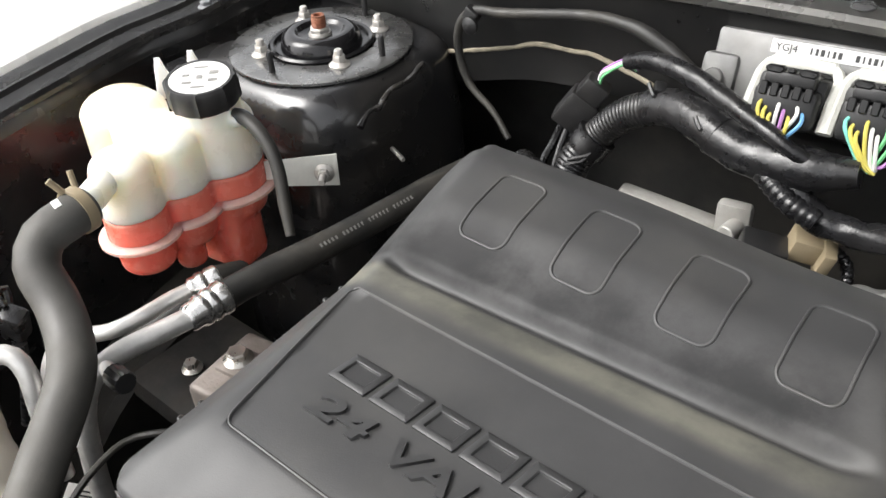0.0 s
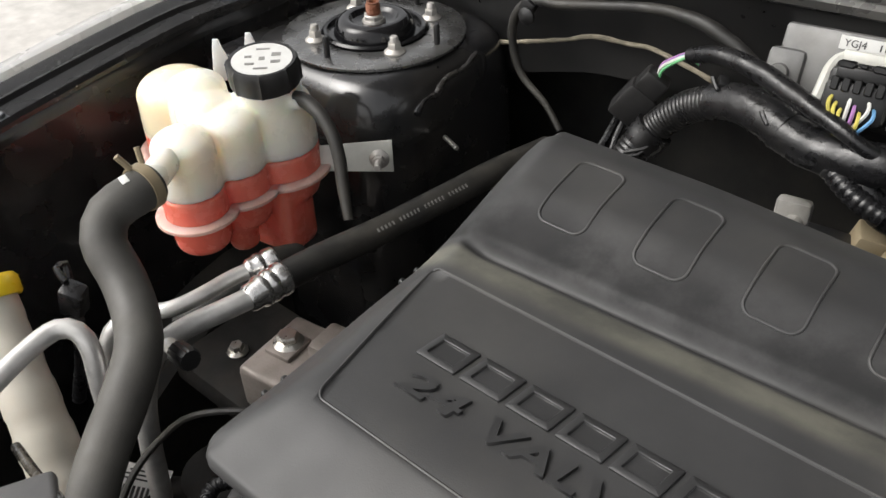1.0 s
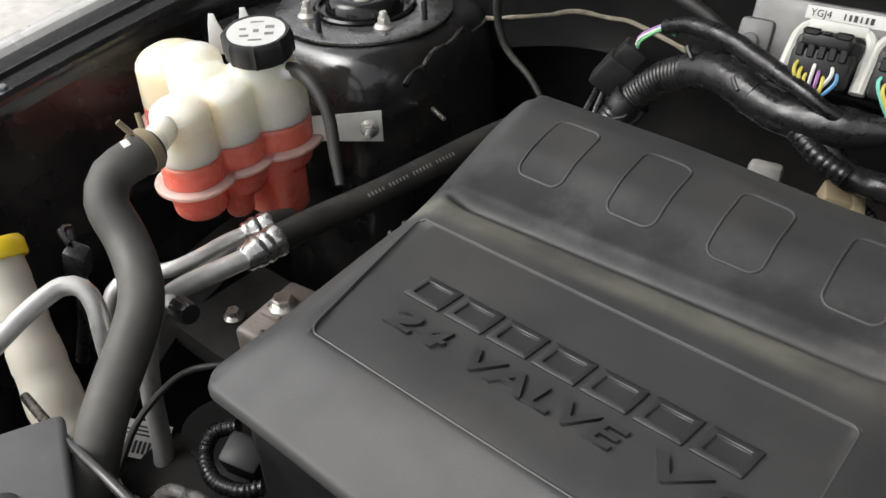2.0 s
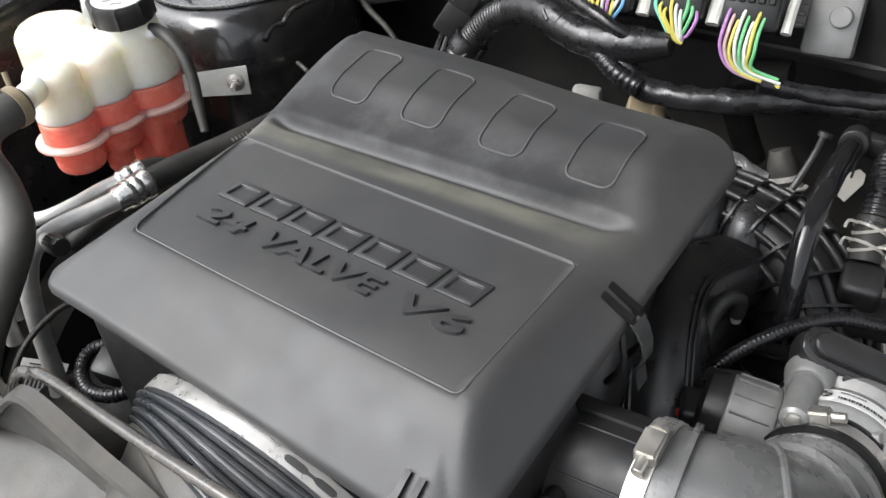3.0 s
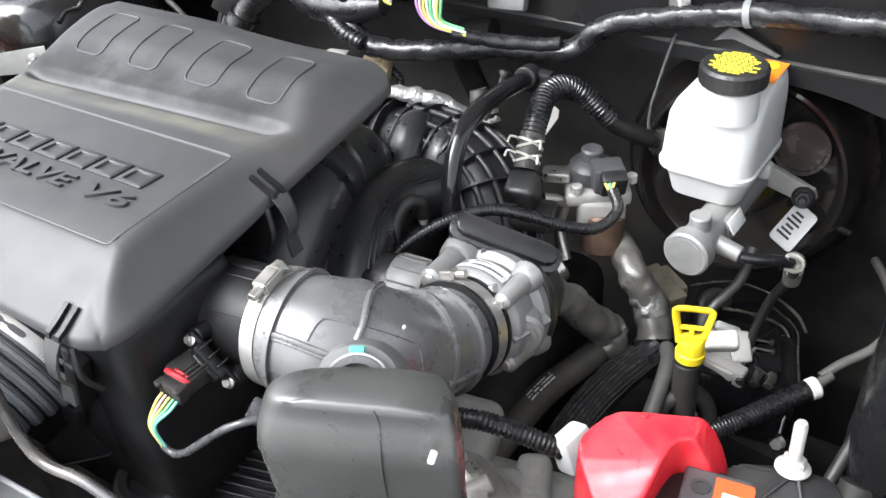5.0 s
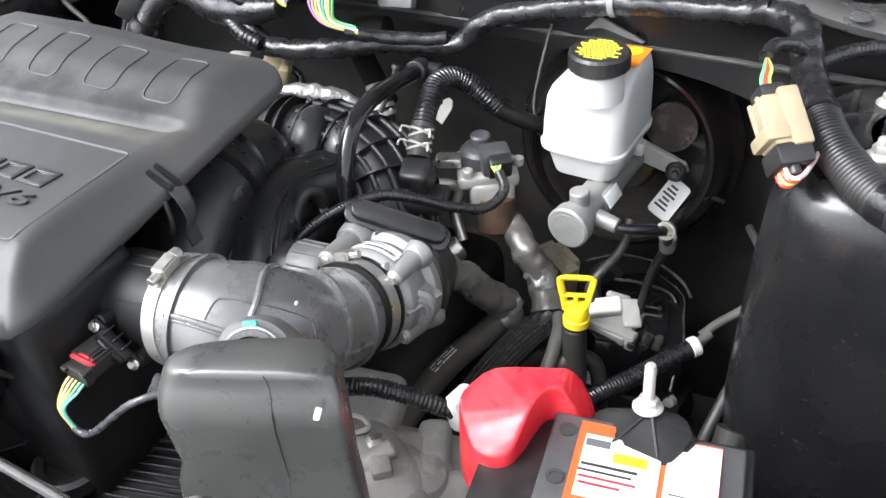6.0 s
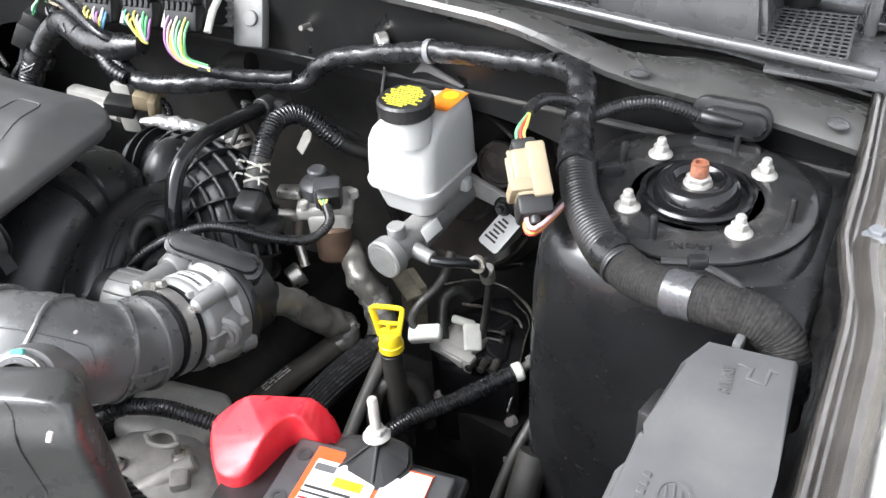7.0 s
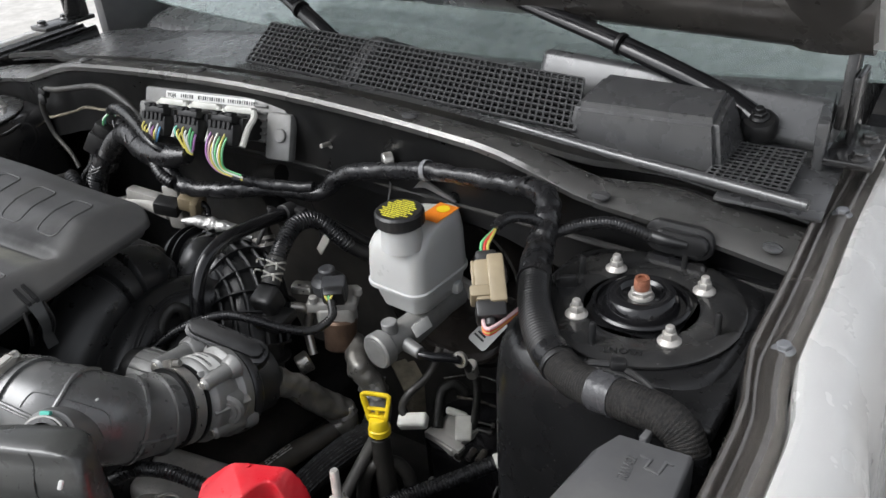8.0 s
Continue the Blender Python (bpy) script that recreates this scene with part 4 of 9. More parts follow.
def worm_clamp(c, way, r, screw, parent, width=0.0125):
    """A hose clamp: slotted band, screw housing and hexagon screw. screw: the direction from the axis to the housing."""
    bm = B()
    c, way = Vector(c), Vector(way).normalized()
    band(bm, c, way, r, width, 0.0014)
    ob = part("hose_clamp", bm, BANDSTEEL, parent, "bright steel worm-drive clamp")
    up = (Vector(screw) - way * Vector(screw).dot(way)).normalized()
    tang = way.cross(up)
    m = Matrix((tang.to_4d(), way.to_4d(), up.to_4d(), (0, 0, 0, 1))).transposed()
    m.translation = c + up * (r + 0.004)
    bm = B()
    made = bmesh.ops.create_cube(bm, size=1.0, matrix=m @ Matrix.Diagonal((0.019, width * 1.1, 0.009, 1)))["verts"]
    bmesh.ops.bevel(bm, geom=bm.edges[:], offset=0.0015, segments=2, affect="EDGES")
    p = m.translation
    hexhead(bm, p - tang * 0.009, -tang, 0.005, 0.007, 0.0055)
    cyl(bm, p + tang * 0.008, p + tang * 0.018, 0.0035, None, 12, 0.0005)
    part("clamp_screw", bm, STEEL, ob)
    bm = B()
    for k in range(9):
        a = 0.5 + 0.09 * k
        d = up * math.cos(a) - tang * math.sin(a)
        q = c + d * (r + 0.0014)
        t2 = way.cross(d)
        mm = Matrix((t2.to_4d(), way.to_4d(), d.to_4d(), (0, 0, 0, 1))).transposed()
        mm.translation = q
        bmesh.ops.create_cube(bm, size=1.0, matrix=mm @ Matrix.Diagonal((0.0012, width * 0.55, 0.0008, 1)))
    part("band_slots", bm, INK, ob)
    return ob


worm_clamp((0.1180, -0.3575, 0.8940), (1, 0.05, 0.06), 0.0412, (0.1, -0.10, 0.98), elbow, 0.0110)
worm_clamp((0.1845, -0.247, 0.829), (0.04, 1, -0.40), 0.0408, (-0.35, 0.0, 0.94), elbow)
for d in (-0.0105, 0.0100):
    bm = B()
    band(bm, Vector((0.1845, -0.247, 0.829)) + Vector((0.037, 0.928, -0.371)) * d, (0.04, 1, -0.40), 0.0385, 0.0034, 0.0043, 48)
    bmesh.ops.bevel(bm, geom=[e for e in bm.edges if len(e.link_faces) == 2 and e.calc_face_angle() > 1.0], offset=0.0012, segments=2, affect="EDGES")
    part("cuff_lip", bm, INKPLASTIC, elbow, "black rubber lip beside the clamp")


# ---- coolant reservoir ----
reservoir = thing("coolant_reservoir", "milky plastic coolant reservoir half full of red coolant", "coolant reservoir", (-0.55, -0.24, 0.83))
FL, LEVEL = 0.872, 0.897
LOBES = [  # x, y, radius, top, how far it reaches below the seam
    (-0.549, -0.176, 0.038, 0.958, 0.030),
    (-0.549, -0.226, 0.029, 0.956, 0.034),
    (-0.549, -0.273, 0.0285, 0.955, 0.036),
    (-0.649, -0.209, 0.040, 0.9545, 0.030),
    (-0.594, -0.222, 0.029, 0.973, 0.030),
    (-0.575, -0.228, 0.028, 0.964, 0.030),
]


def lobe_r(r, top, z):
    """Radius of a lobe at a height: a slightly flaring wall with a domed top."""
    wall = r * (1.0 + 0.05 * (FL - z) / 0.06)
    d = (z - (top - r * 0.55)) / (r * 0.55)
    return wall * math.sqrt(max(0.0, 1 - d * d)) if d > 0 else wall


def blended(ob):
    """Melts the lobes of a blow-moulded shell into one skin."""
    md = ob.modifiers.new("blend", "REMESH")
    md.mode, md.voxel_size, md.use_smooth_shade = "VOXEL", 0.0022, True
    sm = ob.modifiers.new("soften", "SMOOTH")
    sm.factor, sm.iterations = 0.5, 3
    return ob


bm, rear = B(), B()
for x, y, r, top, low in LOBES:
    zs = [LEVEL + (top - LEVEL) * k / 14 for k in range(15)]
    lathe(rear if x < -0.62 else bm, [(0, LEVEL)] + [(lobe_r(r, top, z), z) for z in zs[:-1]] + [(lobe_r(r, top, top - 0.0008), top - 0.0004), (0, top)], Matrix.Translation((x, y, 0)), 36)
part("rear_chamber", rear, YELLOWED, reservoir, "yellowed cloudy rear chamber", 50)
cyl(bm, (-0.545, -0.180, 0.940), (-0.542, -0.183, 0.972), 0.030, 0.029, 36)
cyl(bm, (-0.525, -0.180, 0.950), (-0.505, -0.176, 0.953), 0.007, None, 14)
blended(part("upper_shell", bm, MILKY, reservoir, "cloudy white upper half", 50))
bm = B()
for x, y, r, top, low in LOBES:
    lathe(bm, [(0, FL - 0.004)] + [(r * (1.0 + 0.05 * (FL - z) / 0.06), z) for z in (FL - 0.004, FL, FL + 0.008, LEVEL)] + [(0, LEVEL)], Matrix.Translation((x, y, 0)), 36)
    q = r * 0.93
    z0 = FL - low
    lathe(bm, [(0, z0)] + [(q * (0.55 + 0.4 * math.sin(k * math.pi / 12)), z0 + 0.010 * (1 - math.cos(k * math.pi / 12))) for k in range(7)] + [(q, FL - 0.004), (0, FL - 0.004)], Matrix.Translation((x, y, 0)), 36)
rbox(bm, (-0.548, -0.186, 0.832), (0.056, 0.046, 0.084), 0.012, (0, 0, 10), 4)
lathe(bm, [(0, 0.815), (0.012, 0.816), (0.014, 0.82), (0.016, FL - 0.004), (0, FL)], Matrix.Translation((-0.545, -0.235, 0)), 24)
blended(part("lower_shell", bm, COOLANT, reservoir, "lower half reddened by the coolant inside", 50))
bm = B()
for x, y, r, top, low in LOBES:
    q = r * 1.05 + 0.007
    lathe(bm, [(0, FL - 0.003), (q - 0.002, FL - 0.003), (q, FL - 0.0015), (q, FL + 0.0015), (q - 0.002, FL + 0.003), (0, FL + 0.003)], Matrix.Translation((x, y, 0)), 40)
part("seam_flange", bm, PINK, reservoir, "pinkish welded seam")
bm = B()
m = along((-0.5415, -0.1835, 0.965), (-0.539, -0.186, 1.0))
lathe(bm, [(0.0300, 0), (0.0312, 0.002), (0.0312, 0.019), (0.0292, 0.0225), (0.0270, 0.0225), (0.0266, 0.0215), (0, 0.0215)], m, 72, 1, 1, lambda a: 1.0 + 0.045 * smooth01(0.86, 0.97, math.cos(a * 8)))
cap = part("cap", bm, PLASTIC, reservoir, "black ribbed screw cap")
bm = B()
lathe(bm, [(0.0263, 0.0212), (0.0263, 0.0222), (0, 0.0222)], m, 40)
disc = part("cap_label", bm, LABEL, cap, "white round warning label")
bm = B()
for x, y, w, h in ((0.0, 0.0, 0.005, 0.005), (0.012, 0.006, 0.008, 0.005), (0.012, -0.006, 0.008, 0.004), (-0.012, 0.004, 0.006, 0.003), (-0.010, -0.008, 0.008, 0.003), (0.0, -0.016, 0.012, 0.002), (0.0, 0.016, 0.012, 0.002)):
    rbox(bm, (0, 0, 0), (w, h, 0.0004), 0)
    for v in bm.verts[-8:]:
        v.co = m @ (v.co + Vector((x, y, 0.0225)))
part("label_print", bm, PRINTGREY, disc)
# hose stub and its two tabs, bracket on the tower
bm = B()
cyl(bm, (-0.540, -0.295, 0.938), (-0.512, -0.328, 0.944), 0.012, None, 20)
part("hose_stub", bm, MILKY, reservoir)
for x, y in ((-0.628, -0.170), (-0.615, -0.142)):
    bm = B()
    prism(bm, [(-0.010, -0.024), (0.012, -0.024), (0.008, 0.0), (0.004, 0.010), (0.002, 0.018), (-0.003, 0.018), (-0.005, 0.008), (-0.006, 0.0)], -0.0012, 0.0012, 0.0006, pose(x, y, 0.9585, 90, 0, 40))
    part("mounting_tab", bm, MILKY, reservoir)
bm = B()
prism(bm, [(-0.05, -0.012), (0.026, -0.017), (0.026, 0.014), (-0.05, 0.012)], -0.0015, 0.0015, 0.001, pose(-0.489, -0.124, 0.880, 75, 0, 44))
tabp = part("bracket_plate", bm, GREYFRAME, reservoir, "pale grey mounting plate")
bm = B()
hexhead(bm, (-0.472, -0.122, 0.882), (0.62, -0.74, 0.1), 0.0062, 0.008, 0.0095, 0.021, 0.0036)
part("bracket_bolt", bm, NUT, tabp)

# ---- hoses at the reservoir ----
over = thing("overflow_hose", "thin black rubber hose from the coolant reservoir neck", "hose", (-0.47, -0.17, 0.84))
bm = B()
tube(bm, [(-0.522, -0.178, 0.952), (-0.506, -0.175, 0.955), (-0.486, -0.176, 0.950), (-0.467, -0.179, 0.937), (-0.455, -0.184, 0.918), (-0.445, -0.192, 0.898), (-0.430, -0.203, 0.876)], [0.0068, 0.0068, 0.0064, 0.0060, 0.0058, 0.0056, 0.0042], 16, 0.006)
part("rubber_hose", bm, RUBBER, over)
rad = thing("coolant_hose", "large grey-black rubber coolant hose with a spring clamp", "hose", (-0.44, -0.4, 0.7))
bm = B()
BIG = [(-0.512, -0.327, 0.944), (-0.508, -0.345, 0.944), (-0.509, -0.366, 0.939), (-0.498, -0.382, 0.926), (-0.473, -0.387, 0.906), (-0.445, -0.398, 0.893), (-0.422, -0.414, 0.884), (-0.405, -0.439, 0.871), (-0.393, -0.465, 0.855), (-0.380, -0.489, 0.838), (-0.368, -0.515, 0.80), (-0.36, -0.54, 0.72)]
tube(bm, BIG, 0.0168, 28, 0.008)
part("rubber_hose", bm, HOSE, rad)
bm = B()
band(bm, (-0.511, -0.333, 0.944), (0.15, -0.95, 0.0), 0.0172, 0.009, 0.0016)
for s in (-1, 1):
    tube(bm, [(-0.515, -0.333 + 0.005 * s, 0.961), (-0.520, -0.335 + 0.009 * s, 0.973)], 0.0026, 8)
part("spring_clamp", bm, TAN, rad, "tan painted spring clamp")
bm = B()
rbox(bm, (-0.507, -0.349, 0.9605), (0.009, 0.006, 0.0008), 0.0002, (10, 10, -10))
part("paint_mark", bm, LABEL, rad, "white paint mark")

# ---- refrigerant pipes ----
ac = thing("refrigerant_pipe", "bare aluminium refrigerant pipe crimped to a black hose", "pipe", (-0.44, -0.33, 0.7))
bm = B()
tube(bm, [(-0.434, -0.310, 0.858), (-0.439, -0.334, 0.858), (-0.445, -0.366, 0.858), (-0.444, -0.388, 0.856), (-0.443, -0.402, 0.846), (-0.446, -0.412, 0.815), (-0.450, -0.418, 0.765), (-0.449, -0.424, 0.71), (-0.44, -0.44, 0.66)], 0.0088, 20, 0.006)
part("pipe", bm, ALU, ac)
bm = B()
lathe(bm, [(0.0095, 0), (0.0118, 0.003), (0.0118, 0.010), (0.0138, 0.013), (0.0138, 0.017), (0.0125, 0.019), (0.0145, 0.022), (0.0145, 0.026), (0.013, 0.028), (0.0148, 0.032), (0.0148, 0.037), (0.0132, 0.039)], along((-0.434, -0.314, 0.858), (-0.4335, -0.27, 0.8575)), 28)
part("crimp_ferrule", bm, CRIMP, ac, "bright crimped ferrule")
bm = B()
tube(bm, [(-0.4335, -0.280, 0.858), (-0.430, -0.243, 0.857), (-0.418, -0.174, 0.855), (-0.407, -0.096, 0.855), (-0.40, -0.036, 0.854), (-0.395, 0.04, 0.845)], 0.0128, 22, 0.01)
part("black_hose", bm, RUBBER, ac)
bm = B()
for k in range(26):
    if k % 7 != 5:
        p = Vector((-0.420, -0.185, 0.8553)).lerp(Vector((-0.405, -0.08, 0.855)), k / 26)
        rbox(bm, (p.x + 0.0088, p.y - 0.002, p.z + 0.0092), (0.0004, 0.0022, 0.0036), 0, (0, -44, 8))
part("hose_print", bm, PRINTGREY, ac, "pale worn hose print")
bm = B()
cyl(bm, (-0.4445, -0.383, 0.857), (-0.422, -0.3862, 0.8633), 0.0062, None, 18, 0.0008)
part("service_port", bm, ALU, ac)
bm = B()
lathe(bm, [(0.0080, 0), (0.0088, 0.001), (0.0088, 0.018), (0.0078, 0.020), (0, 0.020)], along((-0.4235, -0.3860, 0.8630), (-0.400, -0.3874, 0.8668)), 36, 1, 1, lambda a: 1 + 0.05 * math.cos(a * 14))
part("port_cap", bm, PLASTIC, ac, "black ribbed valve cap")

ac2 = thing("refrigerant_pipe", "thin bare aluminium pipe with a bend behind the coolant hose", "pipe", (-0.49, -0.35, 0.7))
bm = B()
tube(bm, [(-0.468, -0.280, 0.852), (-0.474, -0.300, 0.851), (-0.478, -0.330, 0.849), (-0.487, -0.353, 0.846), (-0.505, -0.370, 0.843), (-0.514, -0.387, 0.838), (-0.518, -0.397, 0.825), (-0.522, -0.402, 0.80), (-0.525, -0.405, 0.74)], 0.0068, 16, 0.006)
part("pipe", bm, ALU, ac2)
bm = B()
lathe(bm, [(0.0072, 0), (0.010, 0.003), (0.010, 0.008), (0.0115, 0.010), (0.0115, 0.014), (0.010, 0.016), (0.0118, 0.019), (0.0118, 0.026), (0.010, 0.028)], along((-0.470, -0.287, 0.852), (-0.462, -0.255, 0.853)), 24)
part("crimp_ferrule", bm, CRIMP, ac2)
bm = B()
tube(bm, [(-0.464, -0.262, 0.853), (-0.462, -0.240, 0.845), (-0.49, -0.235, 0.82), (-0.53, -0.26, 0.79), (-0.57, -0.31, 0.75)], 0.0105, 16, 0.01)
part("black_hose", bm, RUBBER, ac2)

ac3 = thing("refrigerant_pipe", "bent bare aluminium pipe near the filler neck", "pipe", (-0.49, -0.46, 0.7))
bm = B()
tube(bm, [(-0.470, -0.54, 0.835), (-0.485, -0.512, 0.862), (-0.492, -0.486, 0.870), (-0.498, -0.456, 0.875), (-0.498, -0.436, 0.877), (-0.488, -0.426, 0.874), (-0.478, -0.425, 0.860), (-0.472, -0.43, 0.83), (-0.47, -0.435, 0.76)], 0.0078, 16, 0.006)
part("pipe", bm, ALU, ac3)
bm = B()
cyl(bm, (-0.474, -0.533, 0.846), (-0.482, -0.518, 0.860), 0.0105, None, 18, 0.002)
part("union_nut", bm, ALU, ac3)

# ---- washer filler neck ----
neck = thing("washer_filler_neck", "cream ribbed plastic washer filler neck with a yellow cap", "filler neck", (-0.5, -0.47, 0.6))
bm = B()
a, b = Vector((-0.583, -0.448, 0.866)), Vector((-0.455, -0.490, 0.70))
tube(bm, [a, a.lerp(b, 0.5), b], [0.019, 0.0225, 0.025], 30, 0.004, rib=(0.036, 0.022))
part("neck_tube", bm, CREAM, neck)
bm = B()
lathe(bm, [(0.023, 0), (0.0245, 0.002), (0.0245, 0.014), (0.022, 0.018), (0, 0.019)], along(a, a - (b - a) * 0.1), 32)
part("cap", bm, YELLOW, neck, "yellow cap")

# ---- small connector and label at the wing ----
bkc = thing("sensor_connector", "black connector wrapped in tape behind the pipes", "connector", (-0.55, -0.4, 0.82))
bm = B()
rbox(bm, (-0.552, -0.399, 0.852), (0.020, 0.018, 0.034), 0.004, (10, 20, 30), 2)
tube(bm, [(-0.560, -0.394, 0.866), (-0.568, -0.39, 0.876), (-0.562, -0.40, 0.88), (-0.552, -0.40, 0.872)], 0.003, 8, rough=0.3, freq=200)
tube(bm, [(-0.546, -0.404, 0.838), (-0.55, -0.41, 0.80), (-0.57, -0.42, 0.74)], 0.006, 10)
part("housing", bm, TAPE, bkc)
loop = thing("cable", "thin black cable running under the air filter box", "cable", (-0.41, -0.4, 0.79))
bm = B()
tube(bm, [(-0.41, -0.48, 0.76), (-0.415, -0.45, 0.79), (-0.42, -0.417, 0.80), (-0.417, -0.391, 0.802), (-0.381, -0.365, 0.81), (-0.33, -0.34, 0.815), (-0.26, -0.33, 0.815)], 0.0028, 8)
part("sheath", bm, RUBBER, loop)
sticker = thing("compressor_label", "creased white label on the compressor", "label", (-0.48, -0.43, 0.7))
bm = B()
rbox(bm, (-0.478, -0.428, 0.703), (0.046, 0.036, 0.0012), 0.0003, (12, 20, 40))
lb = part("paper", bm, LABEL, sticker)
bm = B()
LB = Matrix.Translation((-0.478, -0.428, 0.703)) @ pose(0, 0, 0, 12, 20, 40)
for k in range(7):
    local_box(bm, LB, (-0.012 + 0.004 * k, -0.008, 0.001), (0.0025, 0.012, 0.0002), 0, 1)
for k in range(3):
    local_box(bm, LB, (-0.005, 0.004 + 0.004 * k, 0.001), (0.026 - 0.006 * k, 0.0016, 0.0002), 0, 1)
part("print", bm, INK, lb)
comp = thing("compressor", "dark air conditioning compressor body low in the bay", "compressor", (-0.43, -0.42, 0.6))
bm = B()
cyl(bm, (-0.50, -0.46, 0.64), (-0.36, -0.36, 0.66), 0.055, 0.05, 32, 0.006)
lathe(bm, [(0.04, 0), (0.042, 0.01), (0.03, 0.016), (0, 0.016)], along((-0.43, -0.37, 0.69), (-0.43, -0.365, 0.73)), 28)
part("body", bm, DARK, comp)
coil = thing("ignition_connector", "black connector with a ribbed loom loop below the air filter box", "connector", (-0.32, -0.42, 0.8))
bm = B()
rbox(bm, (-0.315, -0.42, 0.80), (0.032, 0.026, 0.03), 0.005, (20, 10, 20), 2)
part("housing", bm, INKPLASTIC, coil)
bm = B()
tube(bm, [(-0.338, -0.408, 0.806), (-0.352, -0.420, 0.80), (-0.345, -0.436, 0.795), (-0.322, -0.446, 0.795), (-0.298, -0.442, 0.798), (-0.285, -0.43, 0.80)], 0.0058, 12, 0.003, rib=(0.0042, 0.07))
part("loom", bm, LOOM, coil)

# ---- left engine mount block ----
mount = thing("engine_mount", "cast alloy engine mount bracket with a large bolt", "engine mount", (-0.47, -0.26, 0.65))
bm = B()
rbox(bm, (-0.455, -0.262, 0.722), (0.075, 0.085, 0.05), 0.006, (0, 0, 8), 3)
rbox(bm, (-0.425, -0.235, 0.735), (0.05, 0.04, 0.05), 0.005, (0, 0, 8))
rbox(bm, (-0.468, -0.262, 0.749), (0.03, 0.034, 0.006), 0.0025, (0, 0, 8))
part("bracket", bm, MOUNTCAST, mount)
bm = B()
hexhead(bm, (-0.469, -0.260, 0.751), (0, 0, 1), 0.0105, 0.011, 0.0145)
part("bolt", bm, STEEL, mount)
bm = B()
hexhead(bm, (-0.552, -0.267, 0.694), (0, 0, 1), 0.0075, 0.010, 0.011)
part("bolt", bm, STEEL, mount)
bm = B()
rbox(bm, (-0.54, -0.25, 0.675), (0.13, 0.13, 0.036), 0.012)
part("rubber_base", bm, DARK, mount)


# ---- strut mounts: built once at the origin, then copied ----
strut = thing("strut_mount", "black strut top mount with pale nuts and a rusty stud", "strut mount", (0, 0, 0), "strut mounts")
PLATE = mat("worn_steel_plate", (0.05, 0.05, 0.051), 0.16, 0.6, var=0.3, scale=30, bump=0.1, bscale=200, dirt=((0.2, 0.19, 0.17), 0.3, 12.0))
bm = B()
lathe(bm, [(0.054, 0.0), (0.094, 0.0), (0.096, 0.001), (0.096, 0.0035), (0.094, 0.0045), (0.058, 0.0045), (0.054, 0.002), (0.054, 0.0)], Matrix(), 64)
part("plate", bm, PLATE, strut)
bm = B()
lathe(bm, [(0.054, 0.003), (0.0555, 0.006), (0.053, 0.008), (0.050, 0.007), (0.048, 0.002), (0.0435, 0.001), (0.042, 0.007), (0.040, 0.014), (0.036, 0.018), (0.031, 0.0195), (0.026, 0.0185), (0.023, 0.015), (0.020, 0.0135), (0, 0.0135)], Matrix(), 56)
part("bearing_cup", bm, GLOSSY, strut, "glossy black domed cup")
bm = B()
hexhead(bm, (0, 0, 0.013), (0, 0, 1), 0.0125, 0.009, 0.0145)
part("centre_nut", bm, NUT, strut)
bm = B()
prof = [(0.0085, 0.016)]
for k in range(9):
    prof += [(0.0088, 0.018 + 0.0018 * k), (0.0078, 0.0189 + 0.0018 * k)]
lathe(bm, prof + [(0.0078, 0.0352), (0.005, 0.0352), (0.005, 0.032), (0, 0.032)], Matrix(), 20)
part("threaded_stud", bm, RUST, strut, "rusty threaded stud")
for k in range(4):
    a = math.pi / 4 + math.pi / 2 * k
    bm = B()
    p = Vector((0.0635 * math.cos(a), 0.0635 * math.sin(a), 0.0045))
    hexhead(bm, p, (0, 0, 1), 0.0068, 0.0105, 0.0108, 0.0165, 0.0042)
    part("flange_nut", bm, NUT, strut)
for a in (-100, -10, 80):
    bm = B()
    p = Vector((0.078 * math.cos(radians(a)), 0.078 * math.sin(radians(a)), 0.003))
    lathe(bm, [(0.0032, 0), (0.0032, 0.020), (0.002, 0.0225), (0, 0.0225)], Matrix.Translation(p), 10)
    part("small_stud", bm, PLASTIC, strut)
right_strut = copy_thing(strut, pose(0.592, 0.0, 0.9355))
# the cup, nut and stud are smaller on this side
for piece in right_strut.children:
    if piece.name.split(".")[0] in ("bearing_cup", "centre_nut", "threaded_stud"):
        piece.data = piece.data.copy()
        piece.data.transform(Matrix.Diagonal((0.84, 0.84, 0.92, 1)))
lettering("stamped_lettering", "FRONT", 0.011, Matrix.Translation((0.622, -0.068, 0.9402)) @ pose(0, 0, 0, 0, 0, 200), PLATE, right_strut, 0.0007)
holder = thing("cable_clip", "small black plastic cable clip on the strut tower", "clip", (0.517, -0.005, 0.936))
bm = B()
rbox(bm, (0.517, -0.006, 0.944), (0.020, 0.006, 0.016), 0.002, (0, 0, 30), 2)
rbox(bm, (0.522, 0.002, 0.940), (0.006, 0.014, 0.010), 0.002, (0, 0, 30), 2)
rbox(bm, (0.510, -0.011, 0.950), (0.005, 0.010, 0.008), 0.0015, (20, 0, 30), 2)
part("clip_body", bm, PLASTIC, holder)
bm = B()
lathe(bm, [(0.0034, 0), (0.0034, 0.022), (0.0022, 0.0245), (0, 0.0245)], Matrix.Translation((0.521, 0.022, 0.935)), 12)
part("stud", bm, PLASTIC, holder)
# brighter copy of PLATE for the left mount, with the sky's reflection in its colour
LITPLATE = mat("sky_lit_worn_plate", (0.20, 0.20, 0.198), 0.26, 0.8, var=0.3, scale=30, bump=0.12, bscale=200, dirt=((0.12, 0.115, 0.1), 0.3, 14.0))
